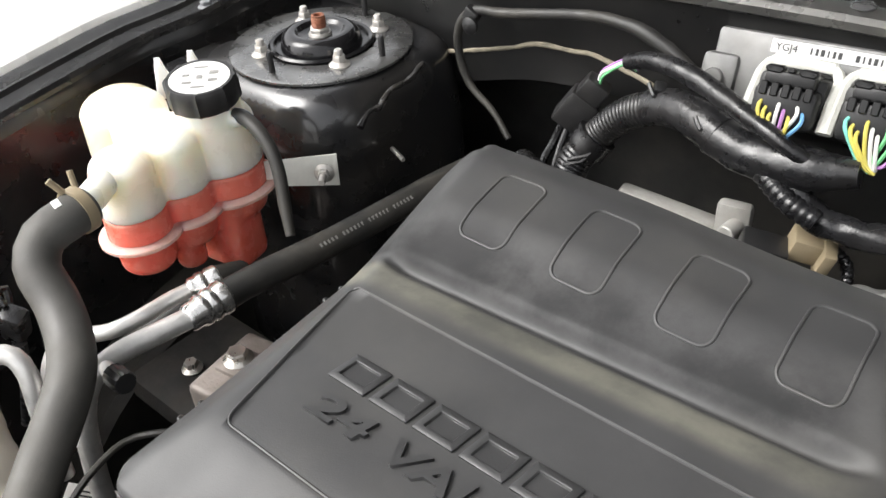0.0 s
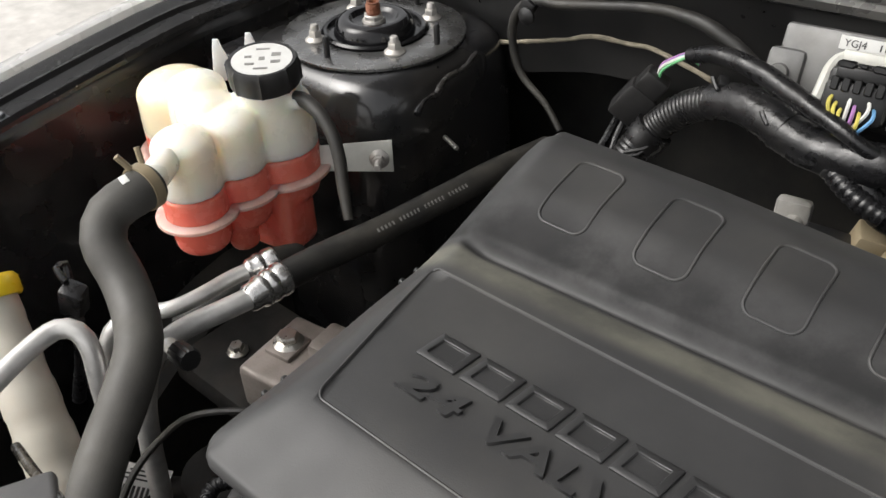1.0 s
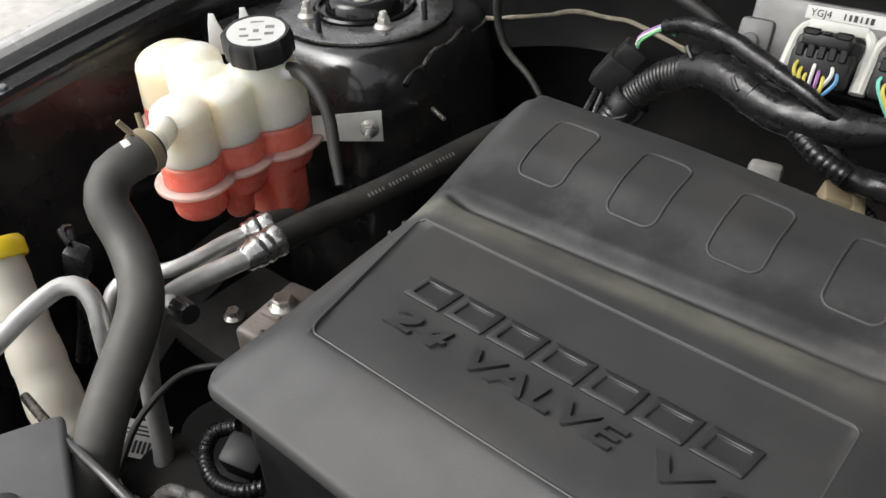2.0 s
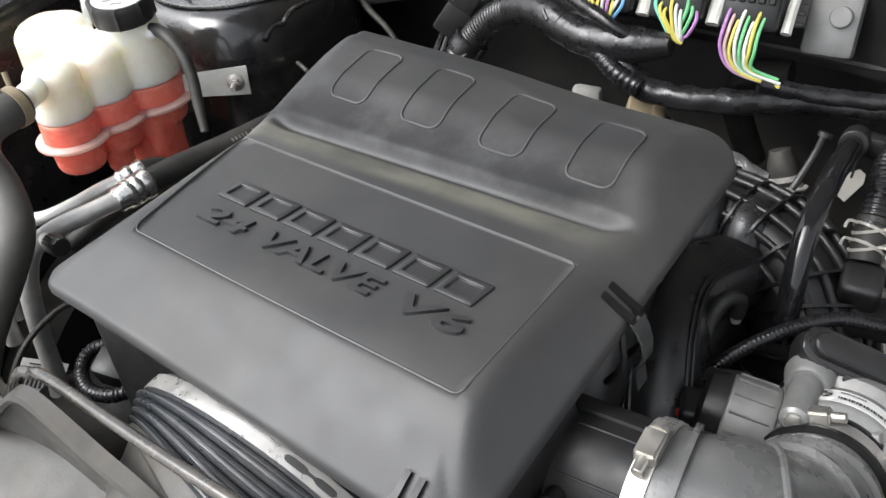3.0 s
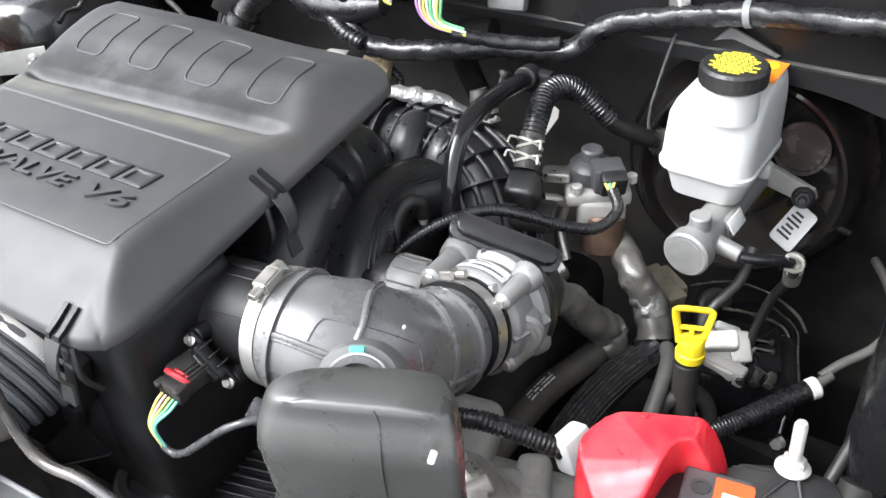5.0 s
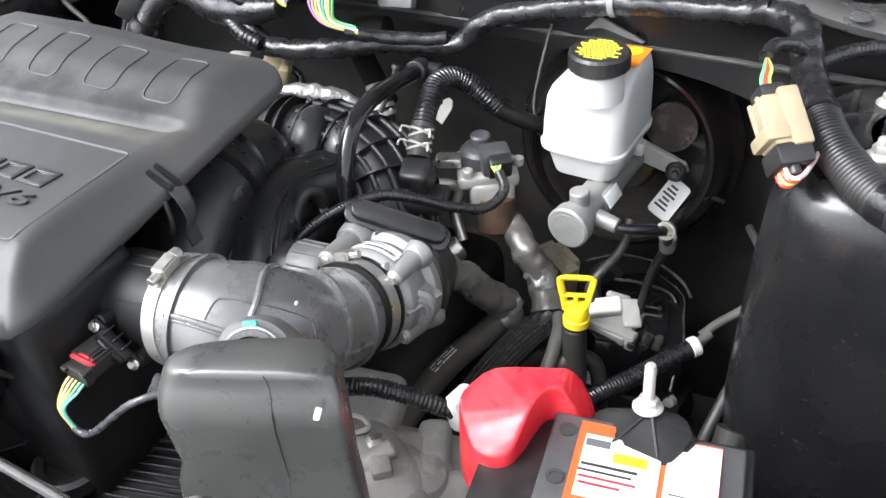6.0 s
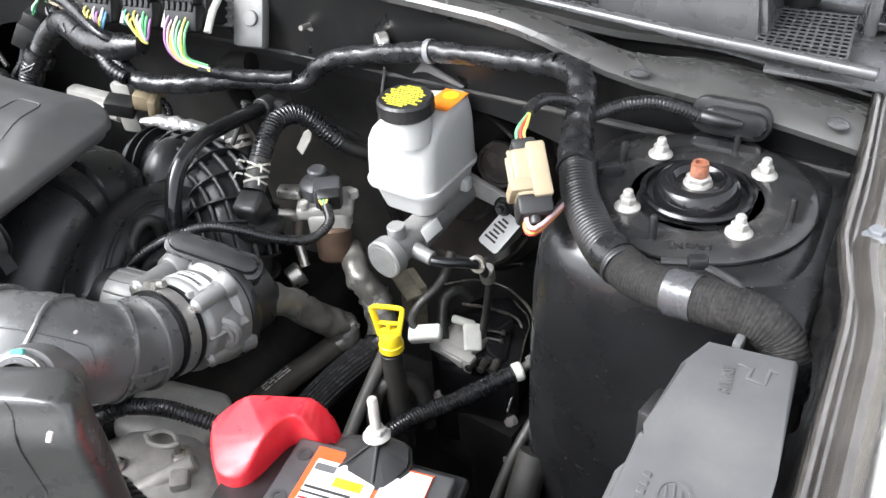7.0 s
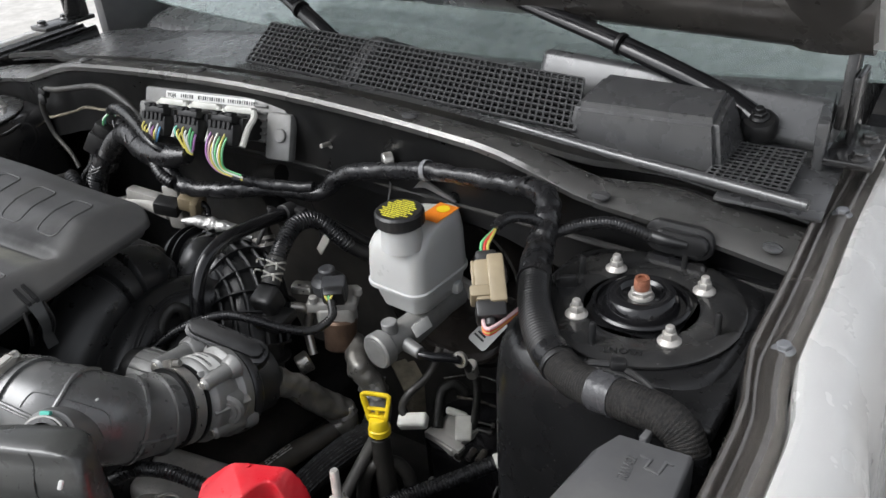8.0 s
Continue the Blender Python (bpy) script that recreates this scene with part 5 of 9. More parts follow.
for piece in strut.children:
    if piece.name == "plate":
        piece.data = piece.data.copy()
        piece.data.materials[0] = LITPLATE
    elif piece.name in ("centre_nut", "threaded_stud"):
        piece.data = piece.data.copy()
        piece.data.transform(Matrix.Diagonal((0.86, 0.86, 0.96, 1)))
strut.matrix_basis = pose(-0.588, -0.004, 0.9355, 0, 0, 18)


# ---- brake fluid reservoir, master cylinder, booster ----
brake = thing("brake_fluid_reservoir", "white plastic brake fluid reservoir with a black cap", "brake reservoir", (0.31, 0.03, 0.84))
BR = Matrix.Translation((0.3035, 0.037, 0.0)) @ pose(0, 0, 0, 0, 0, -4)


bm = B()


def tank_ring(z, x0, x1, y0, y1, r):
    return [BR @ Vector((x, y, z)) for x, y in rounded(x1 - x0, y1 - y0, r, 6, (x0 + x1) / 2, (y0 + y1) / 2)]


LEVELS = [  # height, left, right, front, back, corner radius
    (0.832, -0.0330, 0.022, -0.030, 0.046, 0.014), (0.836, -0.0380, 0.027, -0.036, 0.050, 0.016), (0.850, -0.0410, 0.031, -0.040, 0.052, 0.017),
    (0.8645, -0.0440, 0.034, -0.044, 0.053, 0.018), (0.8655, -0.0490, 0.038, -0.049, 0.056, 0.020), (0.8700, -0.0495, 0.0385, -0.0495, 0.0565, 0.020),
    (0.8712, -0.0475, 0.0365, -0.0475, 0.055, 0.019), (0.895, -0.0465, 0.036, -0.046, 0.054, 0.018), (0.915, -0.0450, 0.0355, -0.044, 0.054, 0.018),
    (0.924, -0.0420, 0.035, -0.040, 0.0535, 0.018), (0.932, -0.0350, 0.034, -0.032, 0.053, 0.018), (0.938, -0.010, 0.033, -0.018, 0.052, 0.018),
    (0.942, 0.000, 0.031, 0.0, 0.050, 0.014), (0.944, 0.008, 0.026, 0.012, 0.044, 0.008),
]
rows = [[bm.verts.new(p) for p in tank_ring(*lv)] for lv in LEVELS]
for a, b in zip(rows, rows[1:]):
    for k in range(len(a)):
        q = (k + 1) % len(a)
        bm.faces.new((a[k], a[q], b[q], b[k]))
bm.faces.new(rows[-1])
bm.faces.new(rows[0][::-1])
part("tank", bm, WHITE, brake, "", 40)
bm = B()
cyl(bm, BR @ Vector((0.007, -0.032, 0.925)), BR @ Vector((0.007, -0.032, 0.952)), 0.0245, 0.023, 32)
part("filler_neck", bm, WHITE, brake)
bm = B()
rbox(bm, (0.337, 0.062, 0.845), (0.012, 0.014, 0.016), 0.004)
part("lug", bm, WHITE, brake)
bm = B()
m = Matrix.Translation(BR @ Vector((0.007, -0.032, 0.0)))
lathe(bm, [(0.0262, 0.9545), (0.0278, 0.956), (0.0278, 0.9685), (0.0255, 0.9710), (0, 0.9715)], m, 72, 1, 1, lambda a: 1 + 0.012 * math.cos(a * 24))
bcap = part("cap", bm, PLASTIC, brake, "black ribbed screw cap")
bm = B()
for k in range(11):
    y = -0.019 + 0.0038 * k
    half = math.sqrt(max(0.0, 0.0225**2 - y * y)) * (0.7 + 0.25 * ((k * 7) % 5) / 4)
    x = -half
    while x < half - 0.003:
        w = 0.003 + 0.003 * ((k * 5 + int(x * 3000)) % 4) / 3
        rbox(bm, (0, 0, 0), (w, 0.0022, 0.0003), 0)
        for v in bm.verts[-8:]:
            v.co = m @ pose(0, 0, 0, 0, 0, 0) @ (v.co + Vector((x + w / 2, y, 0.9717)))
        x += w + 0.0009
part("cap_print", bm, YPRINT, bcap, "rows of yellow warning print")
bm = B()
local_box(bm, BR, (0.0175, 0.022, 0.9446), (0.028, 0.042, 0.0006), 0.0002, 1)
lab = part("warning_label", bm, SIGNORANGE, brake, "orange warning label")
bm = B()
lathe(bm, [(0.008, 0.9499), (0.008, 0.9505), (0, 0.9505)], Matrix.Translation(BR @ Vector((0.018, 0.030, -0.0046))), 24)
part("label_sign", bm, YELLOW, lab)

master = thing("brake_master_cylinder", "cast aluminium brake master cylinder under the fluid reservoir", "master cylinder", (0.32, 0.0, 0.78))
bm = B()
cyl(bm, (0.305, -0.062, 0.818), (0.308, -0.045, 0.818), 0.0215, 0.021, 36, 0.002)
lathe(bm, [(0.016, 0), (0.016, 0.0012), (0.004, 0.0016), (0, 0.0016)], along((0.305, -0.062, 0.818), (0.304, -0.07, 0.818)), 28)
part("end_cap", bm, CAST, master)
bm = B()
cyl(bm, (0.307, -0.05, 0.818), (0.322, 0.085, 0.820), 0.0165, 0.0165, 28, 0.002)
cyl(bm, (0.309, -0.035, 0.815), (0.308, -0.036, 0.846), 0.0095, None, 18, 0.001)
cyl(bm, (0.316, 0.03, 0.815), (0.315, 0.03, 0.84), 0.013, None, 18, 0.001)
rbox(bm, (0.318, 0.02, 0.818), (0.026, 0.07, 0.026), 0.005)
cyl(bm, (0.318, -0.028, 0.816), (0.346, -0.032, 0.812), 0.009, 0.0075, 16, 0.001)
part("cylinder", bm, CAST, master)
bm = B()
prism(bm, [(-0.03, -0.012), (0.022, -0.009), (0.036, -0.006), (0.040, 0.002), (0.034, 0.009), (0.022, 0.009), (-0.03, 0.013)], -0.004, 0.004, 0.002, pose(0.345, 0.088, 0.822, 90, 18, 0))
part("flange", bm, DULLCAST, master)
bm = B()
hexhead(bm, (0.372, 0.082, 0.812), (0.1, -0.9, 0.3), 0.008, 0.010, 0.011, 0.018, 0.004)
part("mounting_nut", bm, PLASTIC, master)
bm = B()
rbox(bm, (0.333, -0.008, 0.829), (0.0008, 0.028, 0.014), 0.0002, (0, -30, -6))
part("paper_label", bm, LABEL, master)
booster = thing("brake_booster", "glossy black domed brake booster on the bulkhead", "brake booster", (0.303, 0.15, 0.69))
bm = B()
m = along((0.300, 0.222, 0.785), (0.307, 0.082, 0.813))
lathe(bm, [(0.116, 0.0), (0.122, 0.004), (0.122, 0.074), (0.1245, 0.078), (0.1245, 0.086), (0.121, 0.089), (0.113, 0.096), (0.107, 0.112), (0.103, 0.128), (0.1000, 0.1335), (0.0965, 0.1335), (0.093, 0.128), (0.090, 0.121), (0.075, 0.117), (0.045, 0.118), (0.040, 0.124), (0, 0.125)], m, 96)
part("shell", bm, BOOSTER, booster)
# pressed discs, lighter than the shell to show their reflection
for p in ((0.3590, 0.1015, 0.8515), (0.250, 0.1010, 0.770)):
    bm = B()
    lathe(bm, [(0.026, -0.004), (0.026, 0.0030), (0.0225, 0.0030), (0.0215, 0.0005), (0, 0.0002)], along(p, Vector(p) + Vector((0.007, -0.14, 0.028))), 40)
    part("pressed_disc", bm, BOOSTERDISC, booster, "dusty brown pressed disc, lightened for its sheen")

# ---- throttle body ----
throttle = thing("throttle_body", "cast aluminium throttle body with a white label", "throttle body", (0.187, -0.2, 0.78))
BORE = along((0.1845, -0.247, 0.829), (0.1845, -0.152, 0.797))
bm = B()
lathe(bm, [(0, 0.0), (0.0395, 0.0), (0.0400, 0.012), (0.0425, 0.015), (0.0460, 0.018), (0.0470, 0.021), (0.0470, 0.041), (0.0460, 0.043), (0.0460, 0.047), (0.0500, 0.050), (0.0520, 0.052), (0.0520, 0.062), (0.0500, 0.064), (0, 0.064)], BORE, 56)
body = part("casting", bm, CAST, throttle)
for a, b, r in (((0.1585, -0.242, 0.866), (0.153, -0.184, 0.852), 0.0100), ((0.2150, -0.230, 0.8560), (0.2175, -0.187, 0.8540), 0.0080), ((0.2240, -0.240, 0.803), (0.2250, -0.188, 0.790), 0.0080)):
    bm = B()
    cyl(bm, a, b, r * 0.92, r * 1.08, 22, 0.0025)
    cyl(bm, Vector(b).lerp(Vector(a), 0.25), Vector(b).lerp(Vector(a), -0.03), r * 1.45, r * 1.7, 22, 0.002)
    boss = part("screw_boss", bm, CAST, throttle)
    bm = B()
    w = (Vector(a) - Vector(b)).normalized()
    hexhead(bm, Vector(a) - w * 0.001, w, r * 0.55, 0.003, r * 0.62)
    part("screw", bm, STEEL, boss)
# webs of the casting between the bosses
for p, turn in (((0.166, -0.207, 0.848), 35), ((0.207, -0.206, 0.852), -25), ((0.229, -0.212, 0.824), -70)):
    bm = B()
    rbox(bm, p, (0.006, 0.042, 0.014), 0.002, (-18, turn, 0), 2)
    part("web", bm, CAST, throttle)
bm = B()
cyl(bm, (0.214, -0.200, 0.815), (0.2275, -0.220, 0.818), 0.0210, 0.0190, 28, 0.003)
lathe(bm, [(0.013, 0), (0.012, 0.0025), (0.009, 0.0025), (0.008, 0.0015), (0, 0.0015)], along((0.2270, -0.2195, 0.818), (0.231, -0.226, 0.8185)), 24)
part("gear_cover", bm, CAST, throttle)
DRUM = along((0.113, -0.232, 0.837), (0.150, -0.226, 0.834))
bm = B()
lathe(bm, [(0.0245, 0.0), (0.0275, 0.002), (0.0280, 0.004), (0.0280, 0.029), (0.0265, 0.032), (0.0215, 0.033), (0.0215, 0.044), (0.026, 0.052), (0.03, 0.062), (0, 0.062)], DRUM, 48)
drum = part("motor_drum", bm, CAST, throttle)
for k in range(14):
    a = 0.45 * k
    bm = B()
    rbox(bm, DRUM @ Vector((0.0282 * math.cos(a), 0.0282 * math.sin(a), 0.0165)), (0.0012, 0.0012, 0.024), 0.0004, [math.degrees(v) for v in DRUM.to_euler()])
    part("rib", bm, CAST, drum)
bm = B()
lathe(bm, [(0.0262, 0.0035), (0.0262, -0.004), (0.0245, -0.012), (0.018, -0.0155), (0, -0.0165)], DRUM, 36)
rbox(bm, (0.097, -0.236, 0.831), (0.022, 0.028, 0.022), 0.004, (0, 0, 20), 3)
rbox(bm, (0.108, -0.212, 0.846), (0.03, 0.012, 0.014), 0.003, (10, -10, 12), 2)
part("motor_cap", bm, PLASTIC, throttle)
bm = B()
rbox(bm, (0.0885, -0.240, 0.826), (0.008, 0.006, 0.010), 0.001, (0, 0, 30))
part("red_clip", bm, RED, throttle)
bm = B()
A0, A1, NL = 1.02, 2.08, 14
for k in range(NL):
    a0, a1 = A0 + (A1 - A0) * k / NL, A0 + (A1 - A0) * (k + 1) / NL
    bm.faces.new([bm.verts.new(BORE @ Vector((0.0473 * math.cos(a), 0.0473 * math.sin(a), zz))) for a, zz in ((a0, 0.0225), (a1, 0.0225), (a1, 0.0395), (a0, 0.0395))])
bmesh.ops.remove_doubles(bm, verts=bm.verts, dist=0.0002)
bmesh.ops.solidify(bm, geom=bm.faces[:], thickness=0.0003)
lab = part("paper_label", bm, LABEL, throttle, "white bar-code label")
bm = B()


def on_label(u0, u1, z0, z1):
    """One dark print mark, u along the label from 0 to 1, z across it."""
    a0, a1 = A0 + (A1 - A0) * u0, A0 + (A1 - A0) * u1
    bm.faces.new([bm.verts.new(BORE @ Vector((0.0479 * math.cos(a), 0.0479 * math.sin(a), zz))) for a, zz in ((a0, z0), (a1, z0), (a1, z1), (a0, z1))])


rl = random.Random(5)
for i in range(9):
    for j in range(9):
        if rl.random() < 0.55:
            on_label(0.06 + 0.021 * i, 0.081 + 0.021 * i, 0.0265 + 0.0011 * j, 0.0276 + 0.0011 * j)
for k in range(11):
    on_label(0.33 + 0.028 * k, 0.352 + 0.028 * k, 0.0345, 0.0362)
for k in range(20):
    on_label(0.33 + 0.030 * k, 0.342 + 0.030 * k + 0.006 * (k % 3), 0.0260, 0.0295)
part("label_print", bm, INK, lab)

# ---- resonator box ----
reson = thing("intake_resonator", "black blow-moulded plastic resonator box beside the battery", "resonator", (0.235, -0.42, 0.7))
bm = B()
top = [(0.180, -0.424), (0.190, -0.411), (0.217, -0.395), (0.262, -0.374), (0.276, -0.376), (0.288, -0.393), (0.293, -0.404), (0.284, -0.409), (0.237, -0.428), (0.198, -0.443), (0.187, -0.441), (0.180, -0.433)]
for _ in range(2):
    top = [p for (ax, ay), (bx, by) in zip(top, top[1:] + top[:1]) for p in ((ax * 0.75 + bx * 0.25, ay * 0.75 + by * 0.25), (ax * 0.25 + bx * 0.75, ay * 0.25 + by * 0.75))]
cx, cy = 0.235, -0.42
rows = []
for z, k in ((0.68, 1.24), (0.79, 1.17), (0.836, 1.12), (0.850, 1.06), (0.900, 1.09), (0.914, 1.06), (0.922, 1.02), (0.9275, 0.98), (0.9320, 0.93), (0.9355, 0.84), (0.9375, 0.5)):
    rows.append([bm.verts.new((cx - 0.010 + (x - cx) * k + max(k - 1, 0) * 0.03, cy + (y - cy) * k - max(k - 1, 0) * 0.10, z)) for x, y in top])
for a, b in zip(rows, rows[1:]):
    for k in range(len(top)):
        q = (k + 1) % len(top)
        bm.faces.new((a[k], a[q], b[q], b[k]))
bm.faces.new(rows[-1])
bm.faces.new(rows[0][::-1])
column = min((k for k in range(len(top)) if top[k][1] < cy), key=lambda k: abs(top[k][0] - 0.252))
mould = [r[column].co.copy() for r in rows[1:-1]]
part("shell", bm, RESON, reson, "", 45)
bm = B()
tube(bm, mould, 0.0008, 6)
part("mould_line", bm, RESON, reson)
bm = B()
rbox(bm, (0.279, -0.4215, 0.9195), (0.004, 0.0035, 0.008), 0.001, (-20, 20, 25))
part("paint_chip", bm, LABEL, reson)

# ---- battery ----
battery = thing("battery", "black car battery with orange and white labels", "battery", (0.43, -0.42, 0.66))
BT = Matrix.Translation((0.446, -0.407, 0.0)) @ pose(0, 0, 0, 0, 0, 8)
bm = B()
local_box(bm, BT, (0, 0, 0.755), (0.170, 0.235, 0.165), 0.006)
local_box(bm, BT, (0, 0, 0.835), (0.174, 0.239, 0.012), 0.003)
part("case", bm, PLASTIC, battery)
bm = B()
local_box(bm, BT, (0.018, 0.0, 0.8435), (0.126, 0.222, 0.012), 0.003)
blid = part("lid", bm, CASEGREY, battery)
bm = B()
local_box(bm, BT, (0, 0, 0.672), (0.19, 0.25, 0.012), 0.003)
local_box(bm, BT, (0, 0, 0.56), (0.12, 0.16, 0.22), 0.01)
part("tray", bm, DARK, battery, "black pressed battery tray")
bm = B()
local_box(bm, BT, (0.020, 0.020, 0.8500), (0.092, 0.172, 0.0012), 0.0003, 1)
olab = part("orange_label", bm, ORANGE, battery, "orange and white maker's label")
bm = B()
local_box(bm, BT, (0.004, 0.070, 0.8509), (0.050, 0.050, 0.0008), 0.0002, 1)
wl1 = part("white_panel", bm, LABEL, olab)
for k, (dx, dy, w, h, mt) in enumerate(((-0.012, 0.088, 0.016, 0.006, GREYPLASTIC), (0.010, 0.079, 0.022, 0.008, YELLOW), (-0.002, 0.070, 0.036, 0.0022, INK), (-0.004, 0.065, 0.034, 0.0018, INK), (-0.002, 0.060, 0.036, 0.0018, RED), (-0.006, 0.055, 0.026, 0.0018, RED))):
    bm = B()
    local_box(bm, BT, (dx, dy, 0.8515), (w, h, 0.0005), 0, 1)
    part("print_bar", bm, mt, wl1)
for k in range(5):
    bm = B()
    local_box(bm, BT, (-0.004 + 0.003 * (k % 2), 0.034 - 0.010 * k, 0.8509), (0.040 - 0.006 * (k % 3), 0.0026, 0.0005), 0, 1)
    part("print_bar", bm, LABEL if k % 2 else RED, olab)
bm = B()
local_box(bm, BT, (0.049, 0.060, 0.8510), (0.033, 0.088, 0.0010), 0.0003, 1)
wl2 = part("white_label", bm, LABEL, battery)
for k in range(6):
    bm = B()
    local_box(bm, BT, (0.046 - 0.003 * (k % 2), 0.060 - 0.011 * k, 0.8517), (0.020 + 0.004 * (k % 2), 0.0010, 0.0004), 0, 1)
    part("print_bar", bm, INK, wl2)
for k in range(4):
    bm = B()
    local_box(bm, BT, (-0.064 + 0.007 * (k % 2), -0.010 - 0.022 * k, 0.8417), (0.006, 0.018, 0.0008), 0, 1)
    part("print_bar", bm, LABEL, battery)
for k in range(3):
    bm = B()
    lathe(bm, [(0.006, 0.0), (0.006, 0.0006), (0.0035, 0.0006), (0.003, -0.003), (0, -0.003)], BT @ Matrix.Translation((-0.034, 0.096 - 0.040 * k, 0.8497)), 18)
    part("vent_hole", bm, INK, blid)
redcap = thing("terminal_cover", "bright red plastic battery terminal cover", "terminal cover", (0.36, -0.32, 0.80))
# hooked outline, wider below, with a top that falls towards its tail and its front
OUT = [(0.323, -0.325), (0.331, -0.308), (0.345, -0.300), (0.362, -0.293), (0.378, -0.287), (0.392, -0.281), (0.400, -0.277), (0.408, -0.282), (0.409, -0.292), (0.404, -0.300), (0.396, -0.303), (0.385, -0.304), (0.379, -0.309), (0.377, -0.322), (0.376, -0.338), (0.373, -0.354), (0.362, -0.361), (0.348, -0.359), (0.338, -0.350), (0.328, -0.338)]


def cover_top(x, y):
    return 0.874 - 0.045 * smooth01(0.385, 0.415, x) - 0.022 * smooth01(-0.325, -0.362, y) - 0.010 * smooth01(0.342, 0.322, x)


soft = OUT
for _ in range(2):
    soft = [p for (ax, ay), (bx, by) in zip(soft, soft[1:] + soft[:1]) for p in ((ax * 0.75 + bx * 0.25, ay * 0.75 + by * 0.25), (ax * 0.25 + bx * 0.75, ay * 0.25 + by * 0.75))]
mx0, my0 = 0.364, -0.318
bm = B()
rows = []
for z, k in ((0.800, 1.05), (0.8015, 1.055), (0.812, 1.05)):
    rows.append([bm.verts.new((mx0 + (x - mx0) * k, my0 + (y - my0) * k, z)) for x, y in soft])
rows.append([bm.verts.new((x, y, cover_top(x, y) - 0.001)) for x, y in soft])
for a, b in zip(rows, rows[1:]):
    for k in range(len(a)):
        q = (k + 1) % len(a)
        bm.faces.new((a[k], a[q], b[q], b[k]))
bm.faces.new(rows[0][::-1])
bm.faces.new(rows[-1])
bmesh.ops.triangulate(bm, faces=[f for f in bm.faces if len(f.verts) > 4])
ob = part("cover", bm, RED, redcap, "", 80)
md = ob.modifiers.new("mould", "REMESH")
md.mode, md.voxel_size, md.use_smooth_shade = "VOXEL", 0.0013, True
sm = ob.modifiers.new("soften", "SMOOTH")
sm.factor, sm.iterations = 0.5, 7
bm = B()
cyl(bm, (0.3555, -0.3005, 0.874), (0.3555, -0.3005, 0.8748), 0.0022, None, 14, 0.0003)
part("mould_dimple", bm, RED, redcap)

# ---- fuse box ----
fuse = thing("fuse_box", "grey plastic fuse box with a moulded lid beside the wing", "fuse box", (0.67, -0.3, 0.8))
bm = B()
prism(bm, [(0.6375, -0.203), (0.6480, -0.177), (0.7030, -0.172), (0.7055, -0.1745), (0.7115, -0.27), (0.713, -0.46), (0.6305, -0.46), (0.6315, -0.2705), (0.6365, -0.2675)], 0.80, 0.945, 0.004, Matrix(), 2)
flid = part("lid", bm, GREYPLASTIC, fuse)
bm = B()
prism(bm, [(0.622, -0.28), (0.628, -0.265), (0.640, -0.26), (0.640, -0.46), (0.622, -0.46)], 0.76, 0.915, 0.003, Matrix(), 2)
part("body", bm, GREYPLASTIC, fuse)
lettering("moulded_lettering", "RELEASE", 0.011, Matrix.Translation((0.6725, -0.2205, 0.9452)) @ pose(0, 0, 0, 0, 0, 95), GREYPLASTIC, flid, 0.0008, 0.62)
bm = B()
for px, py, w, h in ((0.6795, -0.1975, 0.0022, 0.012), (0.6845, -0.203, 0.011, 0.0022), (0.690, -0.197, 0.0022, 0.014), (0.6925, -0.190, 0.007, 0.0022), (0.6755, -0.192, 0.009, 0.0022)):
    rbox(bm, (px, py, 0.9455), (w, h, 0.0015), 0.0004, (0, 0, -5))
part("latch_mark", bm, GREYPLASTIC, flid)
for bx, n, y0 in ((0.6465, 8, -0.300), (0.6400, 5, -0.325)):
    for k in range(n):
        bm = B()
        rbox(bm, (bx, y0 - 0.0062 * k, 0.9455), (0.0048, 0.0036, 0.0012), 0.0004, (0, 0, -5), 1)
        part("moulded_bar", bm, GREYPLASTIC, flid)
bm = B()
lathe(bm, [(0.0110, 0), (0.0110, 0.0012), (0.0092, 0.0012), (0.0092, 0)], Matrix.Translation((0.6640, -0.3085, 0.9446)), 32, 0.9, 1.1)
for k in (-1, 0, 1):
    rbox(bm, (0.6640 + 0.0045 * k, -0.3085, 0.9453), (0.0014, 0.016 - 0.005 * abs(k), 0.0014), 0.0003, (0, 0, 12), 1)
part("moulded_mark", bm, GREYPLASTIC, flid)
bm = B()
rbox(bm, (0.6665, -0.170, 0.942), (0.006, 0.012, 0.010), 0.0015, (0, 0, -5))
part("tab", bm, GREYPLASTIC, fuse)
bm = B()
rbox(bm, (0.628, -0.215, 0.885), (0.014, 0.030, 0.055), 0.004, (0, 0, -12), 2)
part("latch", bm, PLASTIC, fuse, "black side latch")
# ---- engine control module ----
ecu = thing("engine_control_module", "cast aluminium engine control module with a white label", "control module", (-0.06, 0.08, 0.93))
EM = Matrix.Translation((-0.06, 0.083, 0.985)) @ pose(0, 0, 0, -22, -2, 4)
bm = B()
local_box(bm, EM, (-0.005, 0.006, 0.008), (0.262, 0.022, 0.058), 0.004, 2)
local_box(bm, EM, (0.118, -0.002, -0.010), (0.042, 0.016, 0.062), 0.005, 2)
local_box(bm, EM, (-0.128, -0.002, -0.006), (0.03, 0.016, 0.045), 0.005, 2)
cyl(bm, EM @ Vector((0.124, -0.008, -0.008)), EM @ Vector((0.124, -0.014, -0.008)), 0.009, None, 20, 0.001)
cyl(bm, EM @ Vector((-0.13, -0.008, -0.004)), EM @ Vector((-0.13, -0.014, -0.004)), 0.008, None, 20, 0.001)
for k in range(6):
    local_box(bm, EM, (0.085, -0.006, -0.018 + 0.009 * k), (0.022, 0.006, 0.004), 0.0012, 1)
part("case", bm, ECUCAST, ecu)
